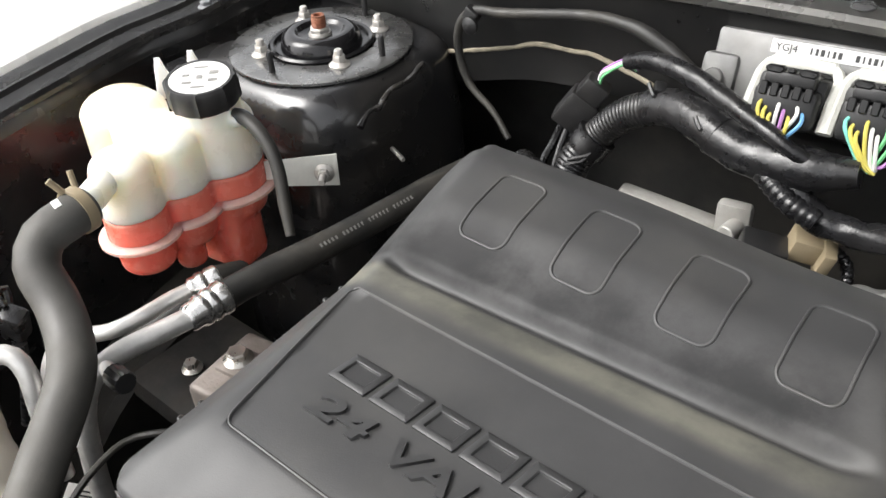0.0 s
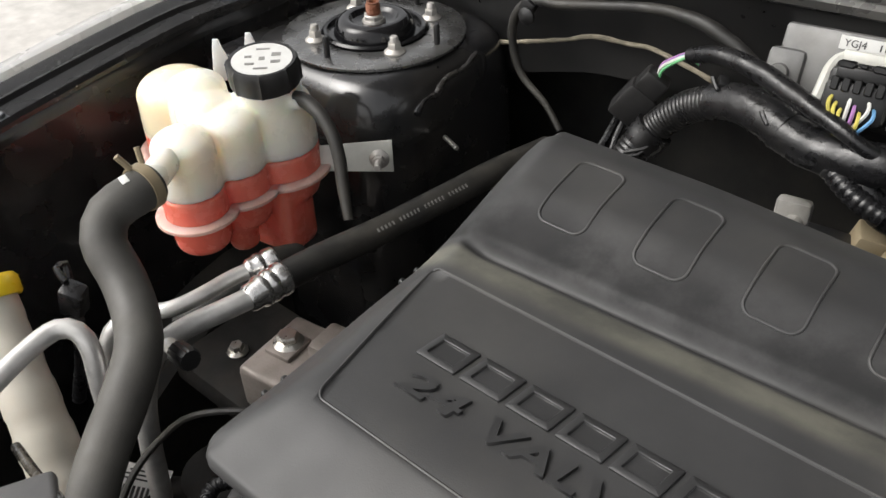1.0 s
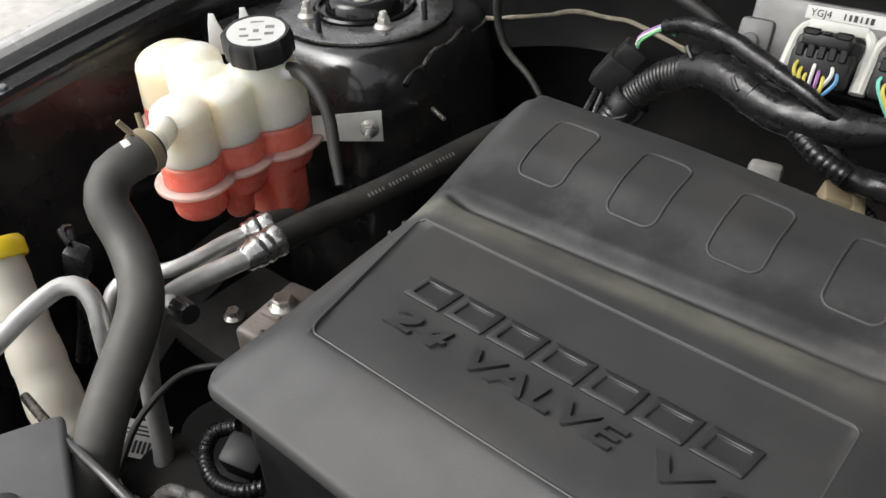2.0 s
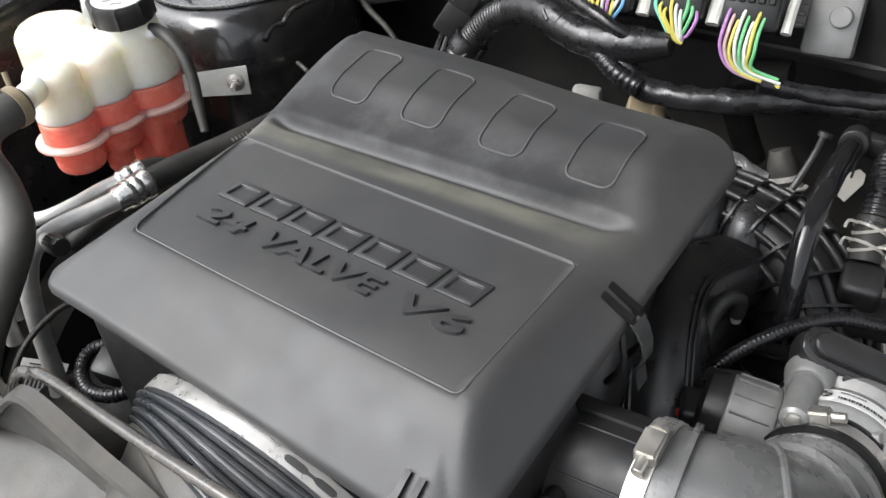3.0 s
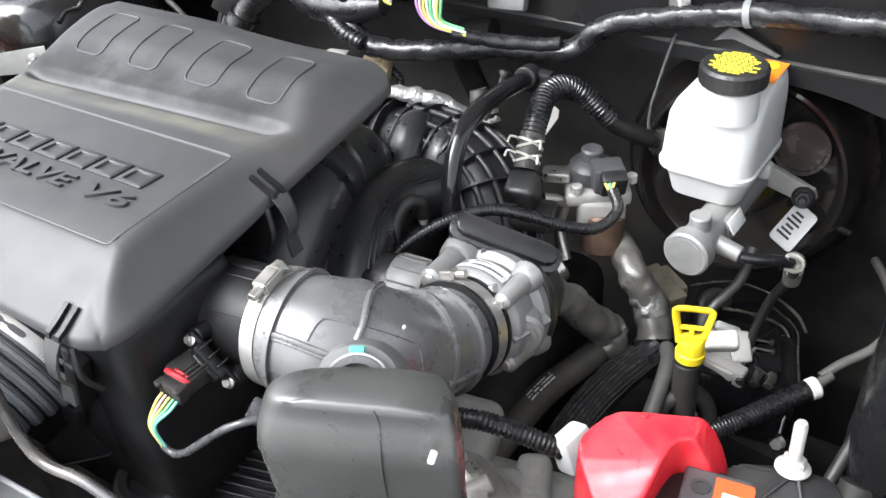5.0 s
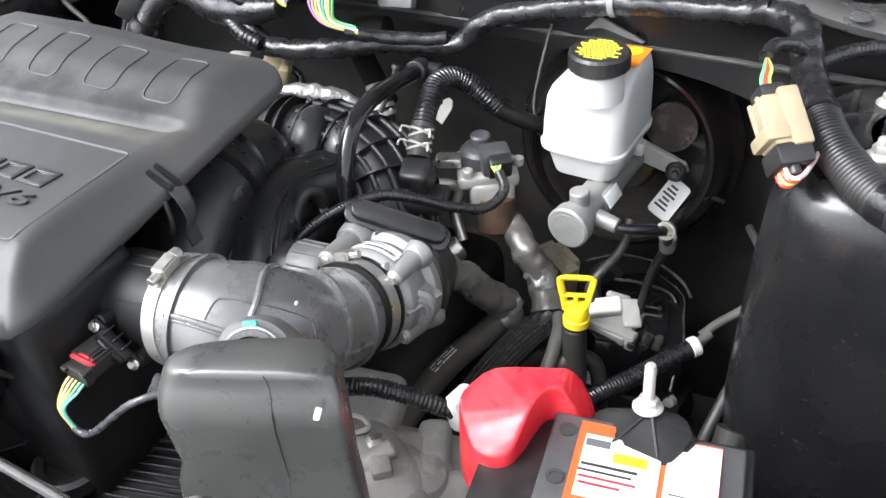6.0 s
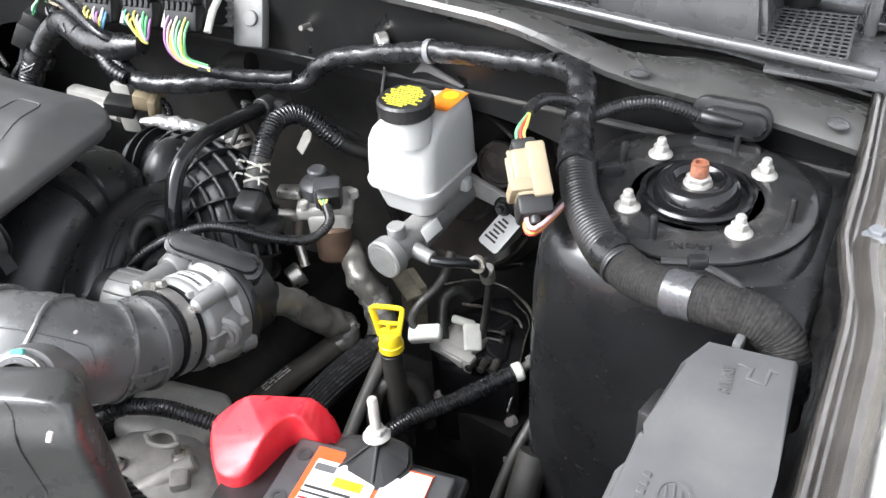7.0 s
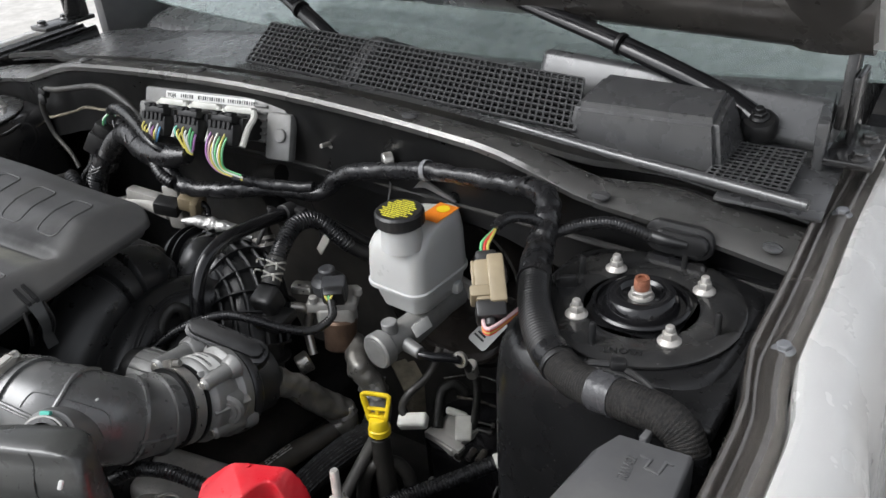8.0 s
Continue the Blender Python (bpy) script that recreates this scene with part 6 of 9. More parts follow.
bm = B()
local_box(bm, EM, (-0.01, -0.0056, 0.0285), (0.165, 0.0006, 0.0105), 0.0001, 1)
strip = part("paper_label", bm, LABEL, ecu, "white bar-code strip")
bm = B()
for k in range(34):
    if k not in (6, 7, 20):
        local_box(bm, EM, (-0.062 + 0.0042 * k, -0.0061, 0.0285), (0.0012 + 0.0008 * (k * 7 % 3), 0.0004, 0.005), 0, 1)
part("label_print", bm, INK, strip)
lettering("label_code", "YGJ4", 0.008, EM @ Matrix.Translation((-0.089, -0.0062, 0.0258)) @ pose(0, 0, 0, 90, 0, 0), INK, strip, 0.0002)
WIRE_SETS = (("yellow", "yellow", "yellow", "white", "violet", "yellow", "white", "blue"), ("teal", "yellow", "yellow", "yellow", "white", "white", "green", "green", "violet"), ("violet", "pink", "yellow", "white", "green", "white", "yellow", "green"))
ENDS = ((-0.118, 0.018, 0.962), (-0.048, 0.020, 0.963), (0.026, 0.022, 0.945))
for k in range(3):
    x = -0.061 + 0.0615 * k
    bm = B()
    local_box(bm, EM, (x, -0.022, -0.004), (0.050, 0.040, 0.030), 0.004, 2)
    local_box(bm, EM, (x, -0.046, -0.012), (0.046, 0.022, 0.030), 0.005, 2)
    local_box(bm, EM, (x, -0.040, 0.008), (0.036, 0.030, 0.010), 0.002, 2)
    for q in (-1, 1):
        local_box(bm, EM, (x + 0.012 * q, -0.05, 0.014), (0.012, 0.012, 0.006), 0.0015, 1)
    plug = part("connector", bm, INKPLASTIC, ecu, "black multi-pin connector")
    for q in range(5):
        bm = B()
        local_box(bm, EM, (x - 0.016 + 0.008 * q, -0.0575, 0.000), (0.0055, 0.003, 0.010), 0.0008, 1)
        local_box(bm, EM, (x - 0.016 + 0.008 * q, -0.052, 0.0145), (0.0050, 0.008, 0.003), 0.0008, 1)
        part("rib", bm, INKPLASTIC, plug)
    bm = B()
    pts = [(x - 0.029, -0.045, -0.026), (x - 0.0285, -0.036, -0.004), (x - 0.0275, -0.024, 0.0125), (x - 0.017, -0.020, 0.0195), (x + 0.017, -0.020, 0.0195), (x + 0.0275, -0.024, 0.0125), (x + 0.0285, -0.036, -0.004), (x + 0.029, -0.045, -0.026)]
    tube(bm, [EM @ Vector(p) for p in pts], 0.0044, 8, 0.004)
    local_box(bm, EM, (x, -0.019, 0.0195), (0.046, 0.012, 0.009), 0.002, 2)
    part("lever_frame", bm, GREYFRAME, plug, "pale grey locking lever")
    for w, nm in enumerate(WIRE_SETS[k]):
        bm = B()
        a = EM @ Vector((x - 0.015 + 0.0040 * w, -0.056, -0.010 - 0.004 * (w % 3)))
        e = Vector(ENDS[k]) + Vector((0.002 * (w % 3), 0.0, 0.003 * (w // 3)))
        drop = 0.006 if k < 2 else 0.004
        if k == 2:
            way = [a + Vector((0, 0.004, 0.002)), a + Vector((0, -0.010, -0.010)), Vector((a.x + 0.001, e.y - 0.008, e.z * 0.55 + a.z * 0.45)), Vector((a.x * 0.5 + e.x * 0.5 - 0.004, e.y - 0.006, e.z + 0.006)), e + Vector((0.012, 0, -0.002))]
        else:
            way = [a + Vector((0, 0.004, 0.002)), a + Vector((0.0006 * w, -0.006, -0.004)), a.lerp(e, 0.6) + Vector((0.001 * (w % 3), -0.003 - 0.001 * (w % 2), -drop)), e]
        tube(bm, way, 0.0015, 6, 0.003)
        part("wire", bm, WIRES[nm], plug, nm + " wire")
# ---- dipstick ----
dip = thing("oil_dipstick", "yellow ring-handled dipstick in a black tube", "dipstick", (0.333, -0.1, 0.62))
bm = B()
cyl(bm, (0.336, -0.108, 0.60), (0.330, -0.101, 0.735), 0.0125, 0.0115, 20, 0.001)
part("guide_tube", bm, RUBBER, dip)
bm = B()
lathe(bm, [(0.0120, 0), (0.0130, 0.001), (0.0130, 0.008), (0.0118, 0.009), (0.0110, 0.020), (0.0095, 0.022), (0, 0.022)], along((0.3315, -0.102, 0.741), (0.331, -0.1005, 0.77)), 28)
DM = Matrix.Translation((0.3300, -0.1005, 0.760)) @ pose(0, 0, 0, -6, 0, 18)
tube(bm, [DM @ Vector(p) for p in ((-0.0095, 0, -0.002), (-0.0120, 0, 0.012), (-0.0152, 0, 0.028), (-0.0135, 0, 0.0322), (0, 0, 0.0330), (0.0135, 0, 0.0322), (0.0152, 0, 0.028), (0.0120, 0, 0.012), (0.0095, 0, -0.002))], 0.0036, 10, 0.002, flat=0.75)
local_box(bm, DM, (0.0, 0, 0.0045), (0.0220, 0.0080, 0.0035), 0.001, 2)
local_box(bm, DM, (0.0, 0, 0.0135), (0.0220, 0.0050, 0.0030), 0.001, 2)
local_box(bm, DM, (0.0, 0, 0.009), (0.0040, 0.0060, 0.010), 0.001, 2)
part("handle", bm, YELLOW, dip)


# ---- intake manifold ----
manifold = thing("intake_manifold", "ribbed black plastic intake manifold", "intake manifold", (0.06, -0.14, 0.76))
MANI = mat("black_manifold_plastic", (0.018, 0.018, 0.0186), 0.33, spec=0.7, var=0.15, scale=30, bump=0.2, bscale=500, dirt=((0.09, 0.085, 0.08), 0.12, 12.0), depth=0.0004)
PLEN = [(0.115, -0.02, 0.775), (0.085, -0.055, 0.812), (0.056, -0.095, 0.832), (0.044, -0.142, 0.838), (0.052, -0.190, 0.828), (0.070, -0.235, 0.798), (0.088, -0.268, 0.75), (0.10, -0.285, 0.69)]
bm = B()
tube(bm, PLEN, [0.031, 0.032, 0.033, 0.033, 0.034, 0.035, 0.035, 0.035], 36, 0.008)
plenum = part("plenum", bm, MANI, manifold)
for turn, rr in ((0.62, 0.0345), (0.78, 0.0345), (0.98, 0.0348), (1.12, 0.0346), (-0.55, 0.0345), (-0.68, 0.0345)):
    bm = B()
    line = []
    for a, b, c in zip(PLEN[1:-2], PLEN[2:-1], PLEN[3:]):
        way = (Vector(c) - Vector(a)).normalized()
        side = way.cross(Vector((0, 0, 1))).normalized()
        up = side.cross(way)
        line.append(Vector(b) + (up * math.cos(turn) - side * math.sin(turn) * -1) * rr)
    tube(bm, line, 0.0016, 6, 0.008)
    part("moulded_rib", bm, MANI, plenum)
UPPER = [(0.022, -0.318, 0.745), (0.014, -0.278, 0.806), (0.002, -0.228, 0.850), (-0.008, -0.172, 0.868), (-0.010, -0.130, 0.864), (0.0, -0.10, 0.845)]
bm = B()
radii = []
for k in range(101):
    u = k / 100
    r = 0.0405 + 0.0025 * math.sin(math.pi * u) - 0.010 * smooth01(0.84, 1.0, u)
    for at in (0.575, 0.675):
        r -= 0.0065 * smooth01(0.0135, 0.0095, abs(u - at))
    for at in (0.625,):
        r += 0.0012 * smooth01(0.040, 0.034, abs(u - at))
    radii.append(r)
tube(bm, UPPER, radii, 40, 0.002)
part("upper_tube", bm, MANI, manifold, "", 30)
# bank of runners behind the plenum, under a net of ribs
RIBBED = mat("satin_black_ribbed_plastic", (0.012, 0.012, 0.0126), 0.36, spec=0.4, var=0.2, scale=30, bump=0.15, bscale=500, dirt=((0.09, 0.085, 0.08), 0.1, 12.0), depth=0.0004)
BANK = [(-0.055, -0.022, 0.822), (0.0, -0.026, 0.832), (0.045, -0.034, 0.836), (0.085, -0.046, 0.832), (0.112, -0.066, 0.820), (0.130, -0.092, 0.79), (0.136, -0.105, 0.74)]
bm = B()
tube(bm, BANK, [0.039, 0.041, 0.041, 0.041, 0.041, 0.040, 0.038], 32, 0.006)
bank = part("runner_bank", bm, RIBBED, manifold)
marks = spline(BANK, 0.006)
for k in range(11):
    i = int(len(marks) * (0.08 + 0.08 * k))
    p, w = marks[i][0], marks[i + 1][0] - marks[i - 1][0]
    bm = B()
    band(bm, p, w, 0.0400, 0.0024, 0.0095 if k % 2 else 0.0078, 40)
    part("rib", bm, RIBBED, bank)
for turn in (-1.15, -0.75, -0.35, 0.05, 0.45, 0.85, 1.25):
    bm = B()
    line = []
    for a, b, c in zip(BANK, BANK[1:], BANK[2:]):
        way = (Vector(c) - Vector(a)).normalized()
        side = Vector((0.25, 1, 0)) - way * way.dot(Vector((0.25, 1, 0)))
        side.normalize()
        up = way.cross(side)
        if up.z < 0:
            up = -up
        line.append(Vector(b) + (up * math.cos(turn) + side * math.sin(turn)) * 0.0452)
    tube(bm, line, 0.0032, 6, 0.008, flat=0.45)
    part("rib", bm, RIBBED, bank)
# two runner mouths that swell out in front of the bank
for x, y, z in ((0.024, -0.076, 0.852), (0.062, -0.072, 0.846)):
    bm = B()
    tube(bm, [(x - 0.012, y + 0.055, z + 0.006), (x - 0.004, y + 0.025, z + 0.016), (x, y, z - 0.002), (x + 0.004, y - 0.012, z - 0.03), (x + 0.006, y - 0.014, z - 0.07)], [0.017, 0.019, 0.020, 0.019, 0.018], 24, 0.005)
    part("runner", bm, MANI, manifold)
bm = B()
lathe(bm, [(0, 0.064), (0.052, 0.064), (0.0535, 0.066), (0.0535, 0.074), (0.051, 0.077), (0.043, 0.080), (0.041, 0.115), (0, 0.12)], BORE, 48)
part("throttle_flange", bm, MANI, manifold)
# slot-shaped cover that lies slanted over the flange
ca, cb = Vector((0.149, -0.181, 0.881)), Vector((0.226, -0.155, 0.851))
ce = (cb - ca).normalized()
cn = Vector((0.05, -0.45, 0.9))
cn = (cn - ce * cn.dot(ce)).normalized()
SLOT = Matrix((ce.to_4d(), cn.cross(ce).to_4d(), cn.to_4d(), (0, 0, 0, 1))).transposed()
SLOT.translation = (ca + cb) / 2
bm = B()
prism(bm, rounded(0.088, 0.017, 0.0083, 6), -0.004, 0.004, 0.0025, SLOT, 3)
cover = part("top_cover", bm, PLASTIC, manifold, "dusty slot-shaped black cover")
bm = B()
prism(bm, rounded(0.097, 0.025, 0.011, 6), -0.009, -0.0045, 0.0012, SLOT, 2)
prism(bm, rounded(0.091, 0.030, 0.010, 6), -0.030, -0.009, 0.002, SLOT, 2)
part("cover_flange", bm, MANI, manifold)
for u in (-0.032, -0.012, 0.010, 0.030):
    bm = B()
    rbox(bm, SLOT @ Vector((u, -0.0132, -0.0065)), (0.009, 0.004, 0.006), 0.001, (-25, 20, 18))
    part("snap_tab", bm, MANI, cover)
# rear part of the intake, under the cowl
bm = B()
rbox(bm, (-0.11, -0.10, 0.82), (0.14, 0.10, 0.09), 0.02, (0, 0, 0), 4)
rbox(bm, (-0.10, -0.11, 0.78), (0.36, 0.2, 0.08), 0.02, (0, 0, 0), 3)
part("rear_plenum", bm, MANI, manifold)

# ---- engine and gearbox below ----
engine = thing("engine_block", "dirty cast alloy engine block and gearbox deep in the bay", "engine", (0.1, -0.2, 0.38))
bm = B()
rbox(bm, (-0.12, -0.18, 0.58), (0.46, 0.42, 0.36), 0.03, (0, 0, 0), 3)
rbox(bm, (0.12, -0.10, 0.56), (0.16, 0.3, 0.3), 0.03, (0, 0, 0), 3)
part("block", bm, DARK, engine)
bm = B()
rbox(bm, (0.235, -0.36, 0.60), (0.22, 0.26, 0.2), 0.035, (0, 0, 10), 4)
gear = part("gearbox", bm, DULLCAST, engine)
for c, sc in (((0.205, -0.320, 0.700), (0.085, 0.055, 0.040)), ((0.262, -0.352, 0.690), (0.045, 0.055, 0.045)), ((0.300, -0.318, 0.680), (0.035, 0.05, 0.04)), ((0.250, -0.290, 0.700), (0.04, 0.03, 0.03))):
    bm = B()
    for v in bmesh.ops.create_icosphere(bm, subdivisions=4, radius=1.0)["verts"]:
        q = v.co * (1.0 + 0.12 * noise.noise(v.co * 2.2 + Vector(c) * 9) + 0.03 * noise.noise(v.co * 9))
        v.co = Vector((c[0] + q.x * sc[0], c[1] + q.y * sc[1], c[2] + max(-1, min(0.8, q.z)) * sc[2]))
    part("casing_boss", bm, DULLCAST, gear)
bm = B()
rbox(bm, (0.165, -0.255, 0.705), (0.10, 0.075, 0.05), 0.014, (0, 6, 14), 4)
rbox(bm, (0.262, -0.268, 0.700), (0.03, 0.05, 0.05), 0.010, (0, 0, 24), 3)
part("casting_shoulder", bm, DULLCAST, gear)
bm = B()
lathe(bm, [(0.030, 0), (0.030, 0.014), (0.026, 0.019), (0.017, 0.021), (0, 0.0215)], pose(0.259, -0.306, 0.705, -8, 14, 0), 32)
part("domed_cap", bm, DULLCAST, gear)
bm = B()
cyl(bm, (0.205, -0.345, 0.722), (0.243, -0.300, 0.738), 0.010, 0.0085, 18, 0.002)
rbox(bm, (0.239, -0.318, 0.733), (0.018, 0.030, 0.016), 0.004, (0, 0, 40), 2)
part("lever_boss", bm, DULLCAST, gear)
bm = B()
for k in range(7):
    band(bm, (0.190 + 0.008 * k, -0.352 - 0.002 * k, 0.728), (1, -0.25, 0), 0.0105, 0.0045, 0.0035, 20)
part("ribbed_boot", bm, PLASTIC, gear)
bm = B()
tube(bm, [(0.178, -0.297, 0.738), (0.190, -0.288, 0.741), (0.204, -0.287, 0.742), (0.214, -0.293, 0.741), (0.206, -0.301, 0.740), (0.190, -0.303, 0.739), (0.178, -0.297, 0.738)], 0.0026, 8, 0.003)
part("raised_rim", bm, DULLCAST, gear)
for x, y, z in ((0.243, -0.375, 0.735), (0.225, -0.30, 0.738), (0.175, -0.335, 0.735), (0.30, -0.345, 0.72)):
    bm = B()
    hexhead(bm, (x, y, z), (0.1, -0.1, 1), 0.0065, 0.008, 0.009)
    part("bolt", bm, STEEL, gear)
bm = B()
rbox(bm, (0.075, -0.405, 0.742), (0.15, 0.14, 0.03), 0.010, (0, 0, 10), 3)
cover = part("ribbed_cover", bm, PLASTIC, engine)
for k in range(13):
    bm = B()
    rbox(bm, (0.075, -0.352 - 0.0085 * k, 0.758), (0.115, 0.0028, 0.005), 0.001, (0, 0, 14), 1)
    part("rib", bm, PLASTIC, cover)
bm = B()
lathe(bm, [(0.030, 0), (0.030, 0.012), (0.026, 0.015), (0.020, 0.014), (0.019, 0.008), (0, 0.008)], pose(0.034, -0.4435, 0.766), 32)
part("round_cap", bm, PLASTIC, engine)
bm = B()
hexhead(bm, (0.0540, -0.4255, 0.770), (0, 0, 1), 0.0062, 0.007, 0.0088)
part("bolt", bm, STEEL, engine)

# ---- exhaust gas valve ----
egr = thing("egr_valve", "grey exhaust gas valve with a cast base and browned pipe", "valve", (0.205, -0.01, 0.74))
bm = B()
lathe(bm, [(0.0215, 0.836), (0.0215, 0.849), (0.018, 0.853), (0.0105, 0.855), (0.0105, 0.865), (0.0085, 0.867), (0, 0.867)], Matrix.Translation((0.191, -0.004, 0)), 28)
rbox(bm, (0.213, -0.018, 0.850), (0.03, 0.028, 0.026), 0.004, (0, 0, 35))
body = part("solenoid", bm, CASEGREY, egr, "dark grey plastic solenoid")
bm = B()
rbox(bm, (0.224, -0.031, 0.852), (0.024, 0.014, 0.024), 0.003, (20, 0, 35))
part("plug", bm, PLASTIC, body)
bm = B()
rbox(bm, (0.199, -0.008, 0.826), (0.062, 0.044, 0.016), 0.005, (0, 0, 30), 3)
rbox(bm, (0.205, -0.012, 0.808), (0.046, 0.036, 0.036), 0.007, (0, 0, 30), 3)
for a, b in ((0.17, -0.008), (0.19, -0.034), (0.228, 0.006)):
    cyl(bm, (a, b, 0.833), (a, b, 0.842), 0.0055, None, 12, 0.001)
part("cast_base", bm, DULLCAST, egr)
bm = B()
cyl(bm, (0.210, -0.014, 0.805), (0.214, -0.024, 0.766), 0.0215, 0.0200, 28, 0.003)
part("pipe_stub", bm, BROWN, egr, "heat-browned steel stub")
bm = B()
tube(bm, [(0.16, -0.045, 0.825), (0.175, -0.03, 0.815), (0.172, -0.035, 0.79), (0.185, -0.045, 0.76)], 0.006, 10)
cyl(bm, (0.185, -0.052, 0.757), (0.176, -0.066, 0.752), 0.014, 0.013, 18, 0.002)
rbox(bm, (0.163, -0.022, 0.84), (0.028, 0.018, 0.012), 0.004, (0, 0, 20))
part("pipe_nut", bm, STEEL, egr)
for w, nm in enumerate(("yellow", "green", "yellow")):
    bm = B()
    tube(bm, [(0.218 + 0.005 * w, -0.038 + 0.003 * w, 0.858), (0.222 + 0.003 * w, -0.044 + 0.002 * w, 0.858), (0.228, -0.045, 0.850)], 0.0016, 6, 0.003)
    part("wire", bm, WIRES[nm], egr, nm + " wire")

loom = thing("sensor_loom", "ribbed black loom from the exhaust gas valve over the throttle", "cable", (0.18, -0.12, 0.83))
bm = B()
tube(bm, [(0.228, -0.042, 0.852), (0.239, -0.056, 0.842), (0.230, -0.080, 0.835), (0.207, -0.103, 0.845), (0.178, -0.122, 0.860), (0.152, -0.137, 0.866), (0.126, -0.162, 0.862), (0.102, -0.188, 0.848), (0.085, -0.21, 0.825)], 0.0052, 12, 0.003, rib=(0.0032, 0.025))
part("loom_tube", bm, LOOM, loom)

# ---- breather and vacuum hoses ----
b1 = thing("breather_hose", "glossy black breather hose bent over the manifold", "hose", (0.12, -0.1, 0.85))
bm = B()
tube(bm, [(0.124, -0.152, 0.845), (0.121, -0.145, 0.885), (0.117, -0.122, 0.916), (0.115, -0.086, 0.928), (0.111, -0.038, 0.922), (0.108, 0.010, 0.912), (0.107, 0.03, 0.909)], 0.0085, 18, 0.006)
part("hose", bm, GLOSSY, b1)
bm = B()
cyl(bm, (0.108, 0.018, 0.911), (0.107, 0.036, 0.908), 0.0115, None, 18, 0.001)
rbox(bm, (0.116, 0.035, 0.905), (0.03, 0.014, 0.02), 0.004)
tube(bm, [(0.118, 0.035, 0.905), (0.135, 0.04, 0.90), (0.15, 0.06, 0.885), (0.18, 0.09, 0.85)], 0.007, 12)
part("t_piece", bm, PLASTIC, b1)
b2 = thing("vacuum_hose", "ribbed black vacuum hose to the brake booster", "hose", (0.18, 0.02, 0.86))
bm = B()
tube(bm, [(0.1455, -0.042, 0.882), (0.143, -0.022, 0.898), (0.139, 0.004, 0.908), (0.146, 0.026, 0.908), (0.160, 0.038, 0.898), (0.178, 0.044, 0.880), (0.186, 0.050, 0.869)], 0.0108, 18, 0.003, rib=(0.0040, 0.05))
part("ribbed_tube", bm, LOOM, b2)
bm = B()
tube(bm, [(0.183, 0.048, 0.873), (0.190, 0.054, 0.863), (0.202, 0.066, 0.851), (0.216, 0.082, 0.838)], 0.0092, 18, 0.006)
part("rubber_end", bm, PLASTIC, b2)
bm = B()
tube(bm, [(0.1448, -0.036, 0.887), (0.146, -0.046, 0.876), (0.149, -0.060, 0.862)], 0.0118, 16, 0.006)
part("rubber_end", bm, RUBBER, b2)
bm = B()
cyl(bm, (0.213, 0.079, 0.840), (0.2235, 0.092, 0.831), 0.0085, None, 16, 0.001)
cyl(bm, (0.2215, 0.0895, 0.833), (0.232, 0.104, 0.824), 0.0145, None, 20, 0.003)
part("check_valve", bm, PIPE, b2, "dull check valve in a grommet")
for p, q in (((0.1455, -0.043, 0.880), (0.15, -0.6, -0.75)), ((0.147, -0.052, 0.870), (0.15, -0.6, -0.75))):
    # two crossed wire rings with ears
    bm = B()
    for lean in (-0.28, 0.28):
        way = (Vector(q) + Vector((lean, lean * 0.6, -lean * 0.3))).normalized()
        band(bm, p, way, 0.0118, 0.0022, 0.0016, 28)
    pv = Vector(p) + Vector((0.009, -0.008, 0.009))
    tube(bm, [pv, pv + Vector((0.007, -0.003, 0.003)), pv + Vector((0.008, -0.007, -0.003))], 0.0012, 6)
    tube(bm, [pv - Vector((0.018, 0, 0)), pv + Vector((-0.024, -0.003, 0.002)), pv + Vector((-0.025, -0.006, -0.003))], 0.0012, 6)
    part("spring_clamp", bm, CREAM, b2, "cream spring clamp")
bm = B()
rbox(bm, (0.153, -0.072, 0.847), (0.030, 0.030, 0.034), 0.006, (20, 0, 10), 3)
rbox(bm, (0.160, -0.078, 0.828), (0.05, 0.04, 0.014), 0.004, (0, 0, 10), 2)
part("elbow_block", bm, PLASTIC, b2)
b3 = thing("purge_hose", "small black curved hose beside the plenum", "hose", (0.085, -0.16, 0.84))
bm = B()
tube(bm, [(0.098, -0.205, 0.785), (0.082, -0.186, 0.820), (0.0755, -0.168, 0.848), (0.0800, -0.1525, 0.8620), (0.0870, -0.1435, 0.8575), (0.0865, -0.1420, 0.8420)], 0.0062, 12, 0.004)
part("hose", bm, RUBBER, b3)
bm = B()
cyl(bm, (0.0865, -0.1424, 0.8432), (0.0862, -0.1405, 0.8340), 0.0046, 0.0040, 14, 0.0008)
part("pale_nipple", bm, GREYFRAME, b3, "pale plastic nipple")
tag = thing("paper_tag", "cream paper tag hanging before the bulkhead", "tag", (0.103, 0.085, 0.831))
bm = B()
prism(bm, [(-0.006, -0.012), (0.006, -0.012), (0.007, 0.008), (0.003, 0.014), (-0.003, 0.014), (-0.007, 0.008)], -0.0006, 0.0006, 0.0, pose(0.103, 0.085, 0.831, 60, 15, -25) @ Matrix.Scale(1.15, 4))
part("tag", bm, CREAM, tag)
bm = B()
tube(bm, [(0.103, 0.081, 0.842), (0.106, 0.078, 0.875), (0.110, 0.066, 0.914)], 0.0012, 6)
part("string", bm, INK, tag)

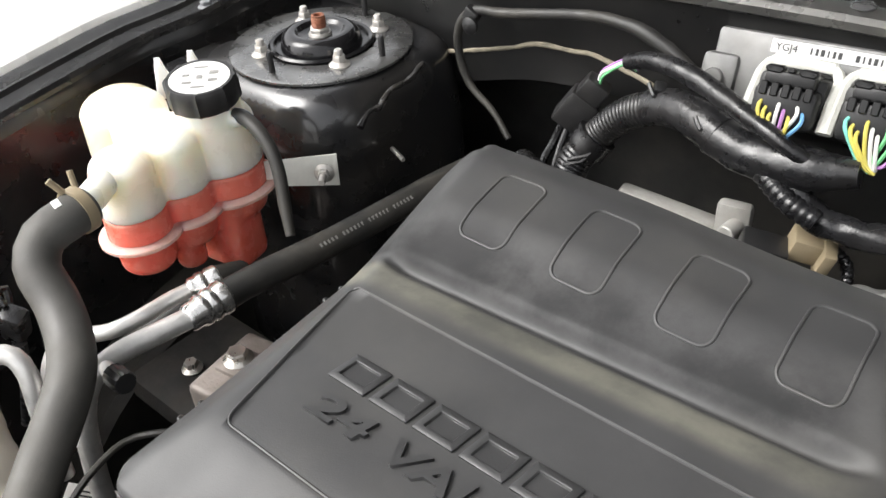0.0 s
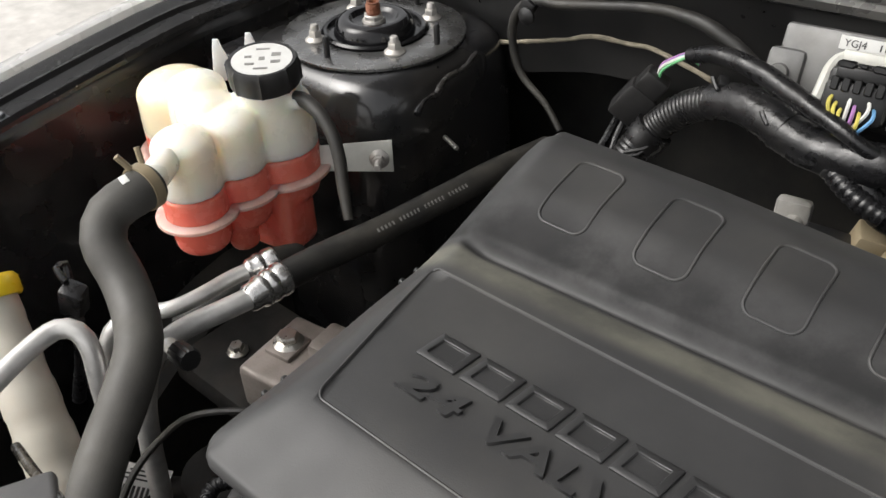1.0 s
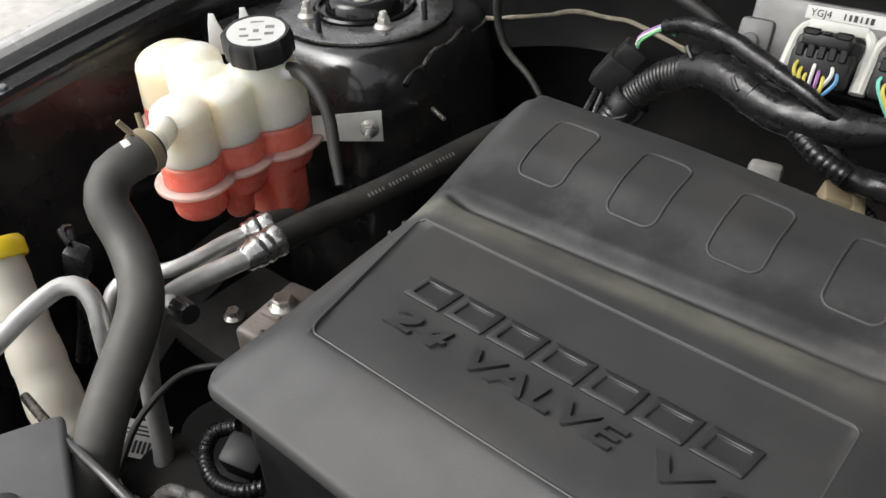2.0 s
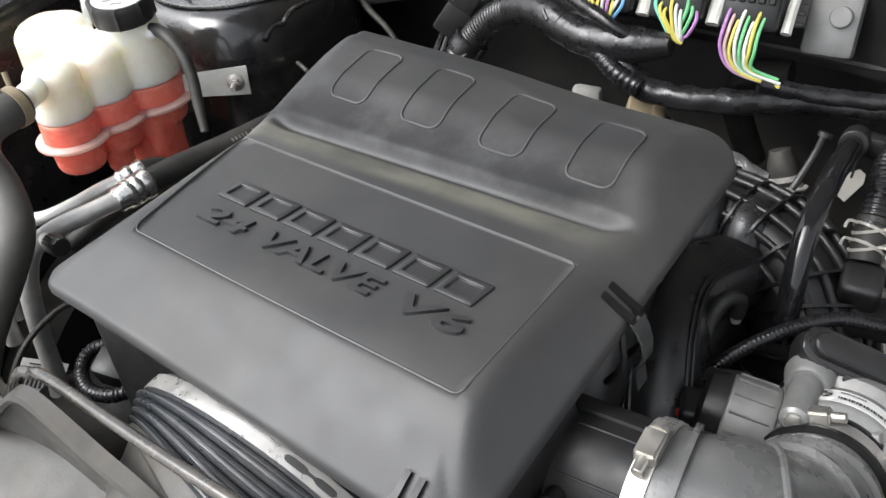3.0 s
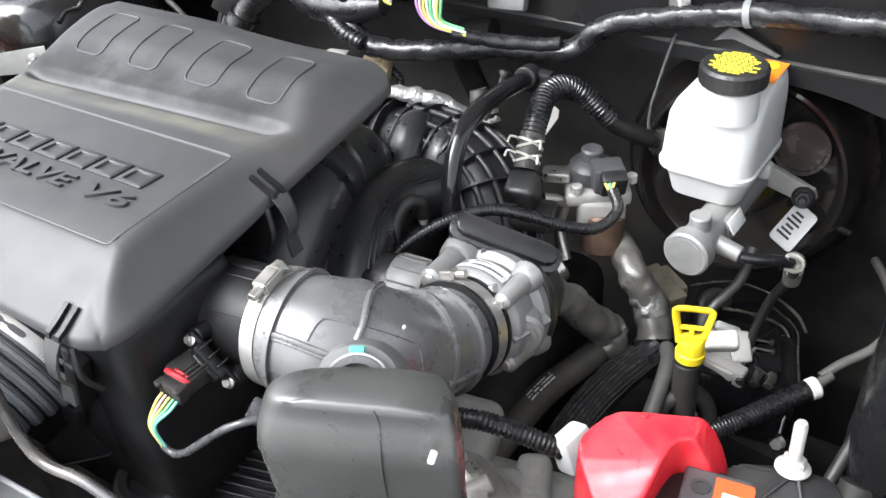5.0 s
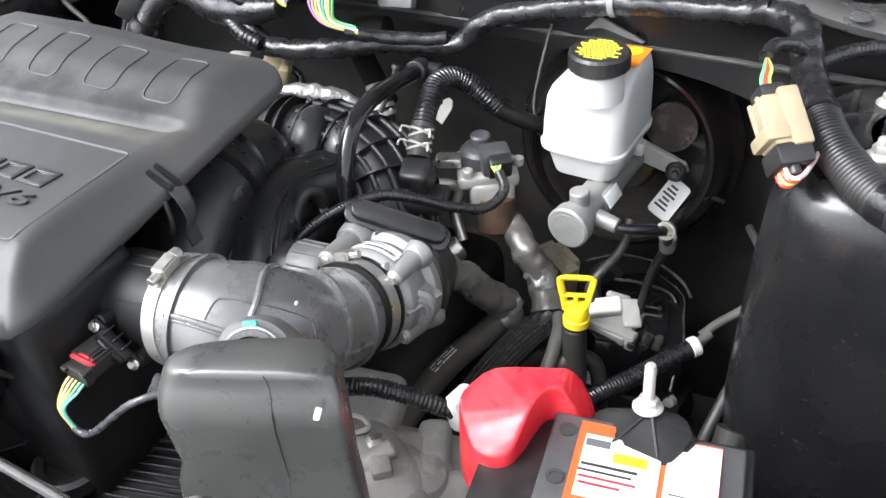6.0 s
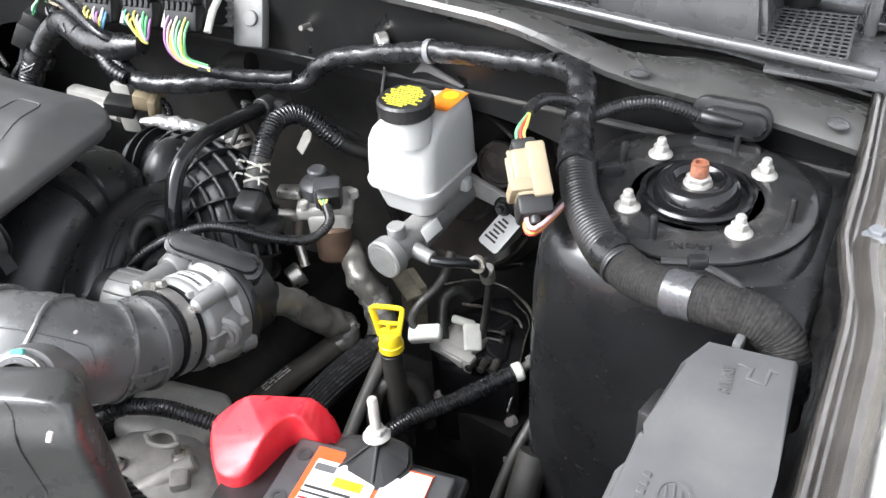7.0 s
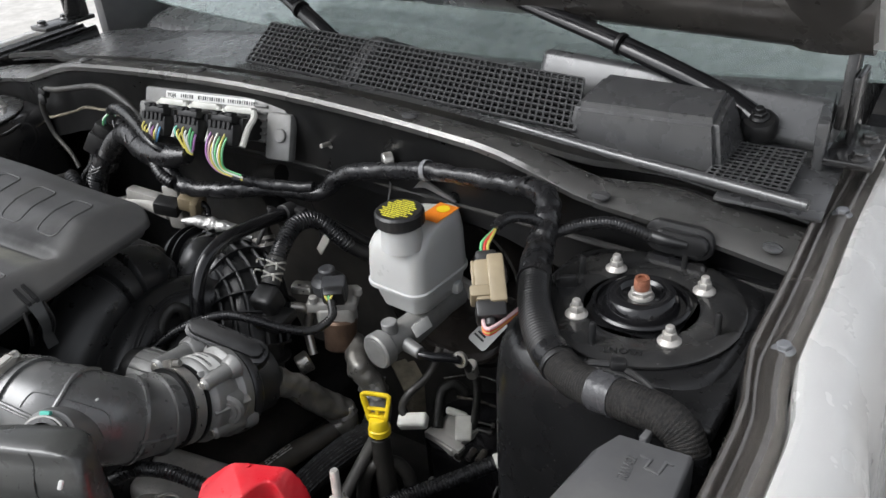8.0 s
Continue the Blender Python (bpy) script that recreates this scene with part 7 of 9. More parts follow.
hc = thing("coolant_hose", "short black coolant hose with a pale spring clamp behind the manifold", "hose", (0.064, 0.02, 0.85))
bm = B()
tube(bm, [(0.052, 0.024, 0.886), (0.057, 0.021, 0.874), (0.064, 0.017, 0.858), (0.072, 0.010, 0.835), (0.078, 0.0, 0.80)], [0.009, 0.0125, 0.013, 0.013, 0.013], 18, 0.004)
part("rubber_hose", bm, RUBBER, hc)
bm = B()
for d in (-0.005, 0.003):
    band(bm, (0.064 + d * 0.4, 0.017 - d * 0.3, 0.858 - d), (0.4, -0.3, -0.85), 0.0134, 0.0045, 0.0012, 28)
tube(bm, [(0.076, 0.006, 0.864), (0.082, 0.002, 0.868), (0.084, 0.004, 0.872)], 0.0018, 6)
part("spring_clamp", bm, NUT, hc, "pale steel spring clamp")

# ---- heater hoses in foil sleeves ----
for label, pts, r, mt in (
    ("dirty foil-wrapped heater hose below the valve", [(0.212, -0.135, 0.795), (0.221, -0.112, 0.770), (0.232, -0.090, 0.736), (0.242, -0.070, 0.712), (0.246, -0.070, 0.700), (0.240, -0.080, 0.694)], [0.0150, 0.0160, 0.0165, 0.0170, 0.0165, 0.0155], FOIL),
    ("dirty foil-wrapped heater hose from the valve to the sleeved hose", [(0.224, -0.008, 0.775), (0.236, -0.022, 0.770), (0.254, -0.038, 0.760), (0.269, -0.036, 0.733), (0.278, -0.042, 0.712), (0.284, -0.052, 0.700)], [0.0115, 0.0130, 0.0145, 0.0155, 0.0165, 0.0165], FOIL),
):
    hose = thing("heater_hose", label, "hose", pts[2], "heater hoses")
    bm = B()
    tube(bm, pts, r, 28, 0.0025, rough=0.22, freq=70)
    part("foil_sleeve", bm, mt, hose)
    for q in (3,):
        bm = B()
        tube(bm, [Vector(pts[q]).lerp(Vector(pts[q + 1]), k) for k in (-0.35, 0.1, 0.55)], [r[q] * 1.05, r[q] * 1.06, r[q] * 1.05], 28, 0.002, rough=0.3, freq=110)
        part("foil_wrap", bm, SILVERFOIL, hose, "bright crinkled foil wrap")
low = thing("coolant_hose", "worn black rubber coolant hose below the throttle", "hose", (0.22, -0.13, 0.68))
bm = B()
tube(bm, [(0.247, -0.068, 0.702), (0.240, -0.082, 0.694), (0.228, -0.108, 0.686), (0.214, -0.142, 0.681), (0.207, -0.190, 0.680), (0.200, -0.25, 0.67)], [0.0125, 0.0130, 0.0135, 0.0140, 0.0140, 0.014], 22, 0.006)
part("rubber_hose", bm, HEATER, low)
bm = B()
LOW = spline([(0.228, -0.108, 0.686), (0.214, -0.142, 0.681), (0.207, -0.190, 0.680), (0.200, -0.25, 0.67)], 0.0015)
rp = random.Random(12)
for i, (p, u) in enumerate(LOW[20:-20]):
    j = i + 20
    way = (LOW[j + 1][0] - LOW[j - 1][0]).normalized()
    side = way.cross(Vector((0, 0, 1))).normalized()
    for a in (-0.25, 0.0, 0.25):
        if 0.18 < u < 0.56 and rp.random() < 0.75:
            d = side.cross(way) * math.cos(a) + side * math.sin(a)
            c = along(p + d * 0.01405, p + d * 0.02)
            local_box(bm, c, (0, 0, 0), (0.0011 + 0.0006 * rp.random(), 0.0011 + 0.0006 * rp.random(), 0.0004), 0, 1)
part("hose_print", bm, LABEL, low, "worn white print")
woven = thing("sleeved_hose", "black hose in a woven protective sleeve", "hose", (0.28, -0.15, 0.66))
bm = B()
tube(bm, [(0.285, -0.050, 0.690), (0.277, -0.066, 0.684), (0.263, -0.100, 0.676), (0.252, -0.140, 0.667), (0.245, -0.19, 0.655), (0.24, -0.25, 0.64)], 0.0172, 24, 0.006)
part("woven_sleeve", bm, BRAID, woven)
SL = spline([(0.285, -0.050, 0.690), (0.277, -0.066, 0.684), (0.263, -0.100, 0.676), (0.252, -0.140, 0.667), (0.245, -0.19, 0.655)], 0.010)
for k in range(13):
    bm = B()
    line = []
    for i, (p, u) in enumerate(SL):
        way = (SL[min(i + 1, len(SL) - 1)][0] - SL[max(i - 1, 0)][0]).normalized()
        side = way.cross(Vector((0, 0, 1))).normalized()
        up = side.cross(way)
        a = -1.5 + 0.25 * k + 0.35 * u + 0.03 * math.sin(9 * u + k)
        line.append(p + (up * math.cos(a) + side * math.sin(a)) * 0.0172)
    tube(bm, line, 0.0009, 5, 0.006)
    part("strand", bm, GREYTAPE, woven)
bm = B()
tube(bm, [(0.287, -0.046, 0.696), (0.282, -0.054, 0.688), (0.276, -0.068, 0.684)], [0.0170, 0.0182, 0.0178], 22, 0.003, rough=0.06, freq=200)
part("end_tape", bm, TAPE, woven)
drain = thing("drain_hose", "smooth grey-black rubber hose hanging beside the dipstick", "hose", (0.31, -0.1, 0.7))
bm = B()
tube(bm, [(0.300, -0.062, 0.705), (0.309, -0.085, 0.712), (0.312, -0.108, 0.706), (0.313, -0.14, 0.69), (0.312, -0.18, 0.66)], 0.0072, 16, 0.006)
part("rubber_hose", bm, HOSE, drain)


# ---- wiring harness along the bulkhead ----
harness = thing("wiring_harness", "black taped wiring harness along the bulkhead and strut tower", "wiring harness", (0.2, 0.06, 0.93))
RUN = [(-0.128, 0.022, 0.948), (-0.095, 0.012, 0.937), (-0.065, 0.006, 0.920), (-0.02, 0.008, 0.922), (0.018, 0.018, 0.925), (0.058, 0.04, 0.926), (0.105, 0.060, 0.922), (0.135, 0.068, 0.926), (0.158, 0.074, 0.947), (0.185, 0.076, 0.960), (0.235, 0.078, 0.971), (0.295, 0.076, 0.984), (0.355, 0.078, 0.987), (0.410, 0.074, 0.992), (0.440, 0.066, 0.998)]
bm = B()
tube(bm, RUN, [0.008, 0.010, 0.0115, 0.0105, 0.0105, 0.010, 0.010, 0.0105, 0.011, 0.0105, 0.010, 0.0105, 0.010, 0.0105, 0.011], 16, 0.004, rough=0.22, freq=85)
part("taped_run", bm, TAPE, harness)
bm = B()
tube(bm, [(0.026, 0.020, 0.944), (0.05, 0.032, 0.937), (0.09, 0.05, 0.932), (0.125, 0.062, 0.932)], [0.0065, 0.0075, 0.0075, 0.007], 12, 0.004, rough=0.2, freq=90)
part("taped_branch", bm, TAPE, harness)
bm = B()
tube(bm, [(-0.148, 0.020, 0.956), (-0.12, 0.010, 0.945), (-0.092, -0.002, 0.934), (-0.068, -0.004, 0.926)], 0.0085, 14, 0.004, rib=(0.006, 0.05))
part("split_loom", bm, LOOM, harness)
DOWN = [(0.440, 0.066, 0.998), (0.462, 0.056, 0.997), (0.473, 0.040, 0.989), (0.480, 0.016, 0.976), (0.490, -0.014, 0.968), (0.500, -0.040, 0.962)]
bm = B()
tube(bm, DOWN, [0.011, 0.0125, 0.0135, 0.0135, 0.0145, 0.0165], 24, 0.003, rough=0.20, freq=110)
part("taped_drop", bm, TAPE, harness)
bm = B()
tube(bm, [(0.498, -0.034, 0.963), (0.512, -0.062, 0.955), (0.528, -0.085, 0.949), (0.548, -0.107, 0.944), (0.57, -0.124, 0.942)], [0.0150, 0.0155, 0.0160, 0.0163, 0.0165], 24, 0.002, rib=(0.0034, 0.012))
part("ribbed_sleeve", bm, PLASTIC, harness)
bm = B()
tube(bm, [(0.556, -0.113, 0.943), (0.586, -0.132, 0.942), (0.615, -0.142, 0.947), (0.645, -0.148, 0.951), (0.672, -0.150, 0.950), (0.690, -0.153, 0.940), (0.697, -0.160, 0.920), (0.700, -0.168, 0.88)], [0.0165, 0.0160, 0.0160, 0.0165, 0.0165, 0.0160, 0.0155, 0.015], 24, 0.0010, rib=(0.0026, 0.012))
part("woven_sleeve", bm, BRAID, harness, "woven black sleeve")
for p, q, w in (((0.560, -0.116, 0.943), (0.8, -0.6, 0.0), 0.016), ((0.622, -0.1435, 0.948), (0.95, -0.2, 0.15), 0.022), ((0.697, -0.160, 0.918), (0.15, -0.25, -1), 0.03)):
    bm = B()
    band(bm, p, q, 0.0166, w, 0.0006)
    part("tape_wrap", bm, GREYTAPE if w == 0.022 else TAPE, harness)
bm = B()
band(bm, (0.297, 0.0765, 0.9845), (1, 0, 0.2), 0.0112, 0.006, 0.0012, 20)
part("pale_tape", bm, MIDGREY, harness, "pale grey tape ring")
bm = B()
tube(bm, [(0.482, 0.028, 0.972), (0.505, 0.050, 0.977), (0.530, 0.062, 0.980), (0.552, 0.068, 0.976), (0.570, 0.074, 0.968)], 0.0062, 14, 0.003, rib=(0.0032, 0.03))
part("side_branch", bm, TAPE, harness)
grommet = thing("cable_grommet", "black rubber cable grommet on the cowl panel", "grommet", (0.60, 0.08, 0.97))
GM = pose(0.596, 0.0845, 0.966, 84, 0, -2)
bm = B()
prism(bm, rounded(0.070, 0.034, 0.014, 6), -0.004, 0.003, 0.0015, GM, 2)
part("plate", bm, PLASTIC, grommet)
bm = B()
prism(bm, rounded(0.056, 0.022, 0.010, 6, 0.004, 0.0), 0.002, 0.010, 0.003, GM, 3)
part("boot", bm, PLASTIC, grommet)
bm = B()
tube(bm, [GM @ Vector(p) for p in ((-0.030, 0.001, 0.009), (-0.010, 0.001, 0.012), (0.012, 0.0, 0.009))], [0.0068, 0.0060, 0.0035], 14, 0.004)
part("cable_boot", bm, PLASTIC, grommet)
bm = B()
prism(bm, rounded(0.062, 0.011, 0.005, 6, 0.0, -0.0255), -0.004, 0.006, 0.004, GM, 3)
part("pressed_ridge", bm, BODY, grommet)
# small screws and clips of the harness
bm = B()
cyl(bm, (0.228, 0.082, 0.981), (0.236, 0.092, 0.981), 0.0095, None, 20, 0.0015)
tube(bm, [(0.236, 0.079, 0.980), (0.262, 0.080, 0.976), (0.285, 0.078, 0.982)], 0.0045, 8, flat=0.5)
part("clip_washer", bm, STEEL, harness, "round metal clip")
bm = B()
rbox(bm, (0.625, -0.128, 0.968), (0.014, 0.010, 0.010), 0.003, (0, 0, 20))
tube(bm, [(0.60, -0.13, 0.962), (0.625, -0.126, 0.964), (0.655, -0.138, 0.964), (0.668, -0.148, 0.955)], 0.003, 8)
part("clip", bm, PLASTIC, harness)

# ---- thick harness from the control module ----
fat = thing("wiring_harness", "thick glossy black taped harness from the control module", "wiring harness", (-0.2, 0.04, 0.9))
bm = B()
tube(bm, [(-0.052, 0.018, 0.961), (-0.085, 0.015, 0.955), (-0.13, 0.018, 0.950), (-0.165, 0.026, 0.953)], [0.0105, 0.0165, 0.0172, 0.0172], 24, 0.004, rough=0.05, freq=120)
part("smooth_sleeve", bm, TAPE, fat)
bm = B()
tube(bm, [(-0.160, 0.025, 0.953), (-0.178, 0.030, 0.957), (-0.205, 0.040, 0.957), (-0.232, 0.048, 0.947)], [0.0176, 0.0168, 0.0164, 0.016], 24, 0.004, rough=0.04, freq=100)
part("taped_elbow", bm, TAPE, fat)
bm = B()
tube(bm, [(-0.230, 0.048, 0.948), (-0.258, 0.050, 0.931), (-0.282, 0.046, 0.905), (-0.298, 0.030, 0.875), (-0.30, 0.01, 0.83)], [0.0150, 0.0148, 0.0148, 0.016, 0.017], 22, 0.003, rib=(0.0042, 0.022))
part("ribbed_sleeve", bm, LOOM, fat)
bm = B()
tube(bm, [(-0.282, 0.046, 0.905), (-0.291, 0.04, 0.890)], 0.0195, 18, 0.004, rough=0.1, freq=200)
tube(bm, [(-0.298, 0.058, 0.914), (-0.276, 0.030, 0.898), (-0.296, 0.018, 0.888)], 0.0018, 6)
tube(bm, [(-0.303, 0.054, 0.908), (-0.280, 0.026, 0.892), (-0.30, 0.016, 0.882)], 0.0018, 6)
part("tape_binding", bm, TAPE, fat)
bm = B()
tube(bm, [(-0.2655, 0.060, 0.976), (-0.2374, 0.052, 0.9865), (-0.2015, 0.042, 0.9885), (-0.1654, 0.030, 0.9835), (-0.1409, 0.020, 0.980), (-0.1198, 0.010, 0.978), (-0.0975, 0.006, 0.970), (-0.080, 0.012, 0.960)], [0.0065, 0.0078, 0.0085, 0.0085, 0.0075, 0.0062, 0.0055, 0.005], 16, 0.004, rough=0.12, freq=90)
part("upper_branch", bm, TAPE, fat)
for p in ((-0.226, 0.045, 0.966), (-0.172, 0.022, 0.962)):
    bm = B()
    rbox(bm, p, (0.010, 0.012, 0.012), 0.002, (20, 10, 30))
    tube(bm, [Vector(p) + Vector((-0.008, -0.004, 0.006)), Vector(p) + Vector((0, -0.010, 0.0)), Vector(p) + Vector((0.008, -0.004, -0.006))], 0.002, 6)
    part("cable_tie", bm, PLASTIC, fat)
plug = thing("sensor_connector", "black sensor connector strapped to the thick harness", "connector", (-0.305, 0.06, 0.93))
bm = B()
m = along((-0.322, 0.050, 0.902), (-0.283, 0.066, 0.962))
local_box(bm, m, (0, 0, 0.020), (0.024, 0.030, 0.036), 0.003, 2)
local_box(bm, m, (0, 0, 0.046), (0.020, 0.025, 0.022), 0.003, 2)
local_box(bm, m, (0.013, 0, 0.030), (0.006, 0.016, 0.030), 0.002, 2)
part("housing", bm, PLASTIC, plug)
for w, nm in enumerate(("green", "white", "teal", "violet")):
    bm = B()
    a = m @ Vector((-0.004 + 0.003 * w, 0.002 * (w % 2), 0.056))
    tube(bm, [a, a + Vector((0.004, 0.0, 0.010)), Vector((-0.268, 0.062, 0.972)) + Vector((0, 0.001 * w, 0.001 * w)), Vector((-0.256, 0.061, 0.969))], 0.0014, 6, 0.003)
    part("wire", bm, WIRES[nm], plug, nm + " wire")
bm = B()
tube(bm, [(-0.322, 0.048, 0.903), (-0.327, 0.038, 0.882), (-0.325, 0.02, 0.872), (-0.318, 0.01, 0.86)], 0.004, 8, rough=0.1)
tube(bm, [(-0.316, 0.05, 0.902), (-0.316, 0.036, 0.886), (-0.312, 0.02, 0.87)], 0.003, 8)
part("lead", bm, TAPE, plug)
bm = B()
tube(bm, [(-0.345, 0.015, 0.872), (-0.325, 0.005, 0.874), (-0.30, -0.005, 0.868)], 0.010, 14, 0.003, rib=(0.006, 0.1))
part("boot", bm, LOOM, plug)

# ---- thin cables on the cowl panel ----
thin = thing("cable", "thin black cable clipped along the cowl panel", "cable", (-0.35, 0.08, 0.95))
bm = B()
tube(bm, [(-0.394, 0.06, 0.857), (-0.418, 0.066, 0.878), (-0.452, 0.07, 0.90), (-0.464, 0.07, 0.935), (-0.460, 0.07, 0.962), (-0.441, 0.07, 0.980), (-0.41, 0.07, 0.984), (-0.371, 0.07, 0.992), (-0.313, 0.07, 1.003), (-0.28, 0.07, 1.004), (-0.259, 0.068, 1.002), (-0.232, 0.066, 0.993), (-0.211, 0.064, 0.983), (-0.190, 0.058, 0.973), (-0.165, 0.046, 0.962)], [0.0035, 0.0035, 0.004, 0.0045, 0.005, 0.005, 0.005, 0.005, 0.005, 0.0055, 0.0065, 0.0065, 0.0055, 0.004, 0.003], 12, 0.005, rough=0.12, freq=120)
part("sheath", bm, RUBBER, thin)
bm = B()
rbox(bm, (-0.443, 0.068, 0.976), (0.016, 0.012, 0.016), 0.003, (0, 30, 0))
lathe(bm, [(0.009, 0), (0.009, 0.003), (0.004, 0.006), (0, 0.006)], along((-0.44, 0.062, 0.968), (-0.44, 0.05, 0.968)), 12)
part("clip", bm, PLASTIC, thin)

# ---- tan connector beside the booster ----
tanc = thing("large_connector", "tan and black cable connector with red and yellow wires", "connector", (0.475, -0.06, 0.955))
m = along((0.487, -0.098, 0.955), (0.458, -0.058, 0.990)) @ Matrix.Diagonal((0.78, 0.70, 0.95, 1))
bm = B()
local_box(bm, m, (0, 0, 0.030), (0.034, 0.038, 0.044), 0.005, 2)
local_box(bm, m, (0.008, 0, 0.018), (0.030, 0.044, 0.012), 0.003, 2)
local_box(bm, m, (-0.010, 0.016, 0.030), (0.02, 0.016, 0.050), 0.003, 2)
for k in (-1, 1):
    local_box(bm, m, (0.017, 0.010 * k, 0.034), (0.004, 0.006, 0.036), 0.001, 1)
part("tan_shell", bm, TAN, tanc)
bm = B()
local_box(bm, m, (0, 0, 0.000), (0.036, 0.042, 0.018), 0.004, 2)
part("black_collar", bm, PLASTIC, tanc)
bm = B()
local_box(bm, m, (0, 0, 0.056), (0.026, 0.032, 0.012), 0.004, 2)
part("black_collar", bm, PLASTIC, tanc)
bm = B()
for k in (-1, 1):
    cyl(bm, m @ Vector((0.002, 0.009 * k, -0.008)), m @ Vector((0.002, 0.009 * k, -0.016)), 0.005, None, 12, 0.001)
part("seal_pair", bm, PLASTIC, tanc)
for w, nm in enumerate(("red", "yellow", "red", "pink")):
    bm = B()
    a = m @ Vector((0.010, -0.012 + 0.007 * w, -0.008))
    tube(bm, [a, a + Vector((0.005, -0.006, -0.004)), a + Vector((0.014, -0.002, -0.002)), Vector((0.508, -0.064 + 0.003 * w, 0.955)), Vector((0.504, -0.045, 0.962 + 0.002 * w))], 0.0019, 8, 0.003)
    part("wire", bm, WIRES[nm], tanc, nm + " wire")
for w, nm in enumerate(("yellow", "red", "green")):
    bm = B()
    a = m @ Vector((-0.004 + 0.004 * w, 0.0, 0.060))
    tube(bm, [a, a + Vector((-0.003, 0.004, 0.008)), a + Vector((-0.003, 0.010, 0.012)), Vector((0.452, -0.026, 0.999))], 0.0015, 8, 0.002)
    part("wire", bm, WIRES[nm], tanc, nm + " wire")
bm = B()
tube(bm, [(0.452, -0.030, 1.0), (0.455, -0.008, 1.002), (0.468, 0.012, 0.994), (0.480, 0.024, 0.982)], 0.0055, 10, 0.004, rough=0.2, freq=120)
part("tape_tail", bm, TAPE, tanc)


# ---- cowl tray, grilles, wipers, windscreen, hood ----
cowl = thing("cowl_panel", "black grained plastic cowl panel with air grilles", "cowl panel", (0.0, 0.25, 1.0))


def cowl_z(x, y):
    """Height of the cowl tray."""
    z = lip_z(x) - 0.016 - 0.008 * smooth01(0.15, 0.24, y)
    return z


bm = B()


def tray(u, v):
    x = -0.70 + 1.40 * u
    y = 0.138 + 0.012 * math.cos(x * 2) + 0.032 * smooth01(0.46, 0.57, abs(x)) + 0.21 * v
    return Vector((x, y, cowl_z(x, y)))


sheet(bm, tray, 60, 12, 0.003)
part("tray", bm, COWL, cowl)
bm = B()
sweep(bm, [(0, 0), (0.002, 0.006), (0.008, 0.007), (0.012, 0.002), (0.022, 0.004), (0.026, -0.004)], [(Vector((x, 0.122 + 0.012 * math.cos(x * 2) + 0.036 * smooth01(0.46, 0.57, abs(x)), lip_z(x) - 0.012)), Vector((0, 1, 0)), Vector((0, 0, 1))) for x in XS[1:-1]])
bmesh.ops.solidify(bm, geom=bm.faces[:], thickness=0.002)
part("rubber_seal", bm, RUBBER, cowl, "black rubber hood seal")


def grille(a, b, c, d, nu, nv, bar=0.0012, depth=0.004):
    """A grid of bars over the four-sided field a b c d."""
    bm = B()
    a, b, c, d = (Vector(p) for p in (a, b, c, d))
    up = (b - a).cross(d - a).normalized()
    for i in range(nu + 1):
        p, q = a.lerp(b, i / nu), d.lerp(c, i / nu)
        side = (b - a).normalized() * bar
        vs = [bm.verts.new(k) for k in (p - side, p + side, q + side, q - side, p - side - up * depth, p + side - up * depth, q + side - up * depth, q - side - up * depth)]
        for f in ((0, 1, 2, 3), (0, 4, 5, 1), (2, 6, 7, 3), (1, 5, 6, 2), (3, 7, 4, 0)):
            bm.faces.new([vs[k] for k in f])
    for j in range(nv + 1):
        p, q = a.lerp(d, j / nv), b.lerp(c, j / nv)
        side = (d - a).normalized() * bar
        o = up * 0.0003
        vs = [bm.verts.new(k) for k in (p - side + o, p + side + o, q + side + o, q - side + o, p - side - up * depth, p + side - up * depth, q + side - up * depth, q - side - up * depth)]
        for f in ((0, 1, 2, 3), (0, 4, 5, 1), (2, 6, 7, 3), (1, 5, 6, 2), (3, 7, 4, 0)):
            bm.faces.new([vs[k] for k in f])
    return bm


bm = B()
# raised scoop that carries the sloping grille
prism(bm, [(0.148, 1.005), (0.188, 1.020), (0.250, 1.060), (0.275, 1.062), (0.34, 1.03), (0.34, 1.0)], 0.075, 0.10, 0.003, Matrix(((0, 0, 1, 0), (1, 0, 0, 0), (0, 1, 0, 0), (0, 0, 0, 1))))
part("scoop", bm, COWL, cowl)
GF = [(x, y, cowl_z(x, y) + 0.006) for x, y in ((-0.10, 0.158), (0.435, 0.152), (0.430, 0.188), (-0.10, 0.192))]
part("grille", grille((-0.10, 0.192, 1.032), (0.430, 0.188, 1.014), (0.41, 0.252, 1.052), (-0.10, 0.255, 1.070), 60, 9, 0.0011), COWL, cowl, "black square-mesh grille")
part("grille", grille(*GF, 64, 5, 0.0011), COWL, cowl)
# black sheets under the bars, added as the shade in the mesh holes
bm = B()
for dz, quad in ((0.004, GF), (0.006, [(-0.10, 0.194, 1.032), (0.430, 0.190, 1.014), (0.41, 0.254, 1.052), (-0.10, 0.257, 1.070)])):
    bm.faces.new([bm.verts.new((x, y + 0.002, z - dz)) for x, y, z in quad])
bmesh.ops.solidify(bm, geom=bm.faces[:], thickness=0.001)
part("grille_shade", bm, GRILLESHADE, cowl)
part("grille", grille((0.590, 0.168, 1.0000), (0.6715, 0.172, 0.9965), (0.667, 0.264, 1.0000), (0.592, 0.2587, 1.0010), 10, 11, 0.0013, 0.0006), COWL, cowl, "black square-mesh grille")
# the same added shade sheet below the right grille
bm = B()
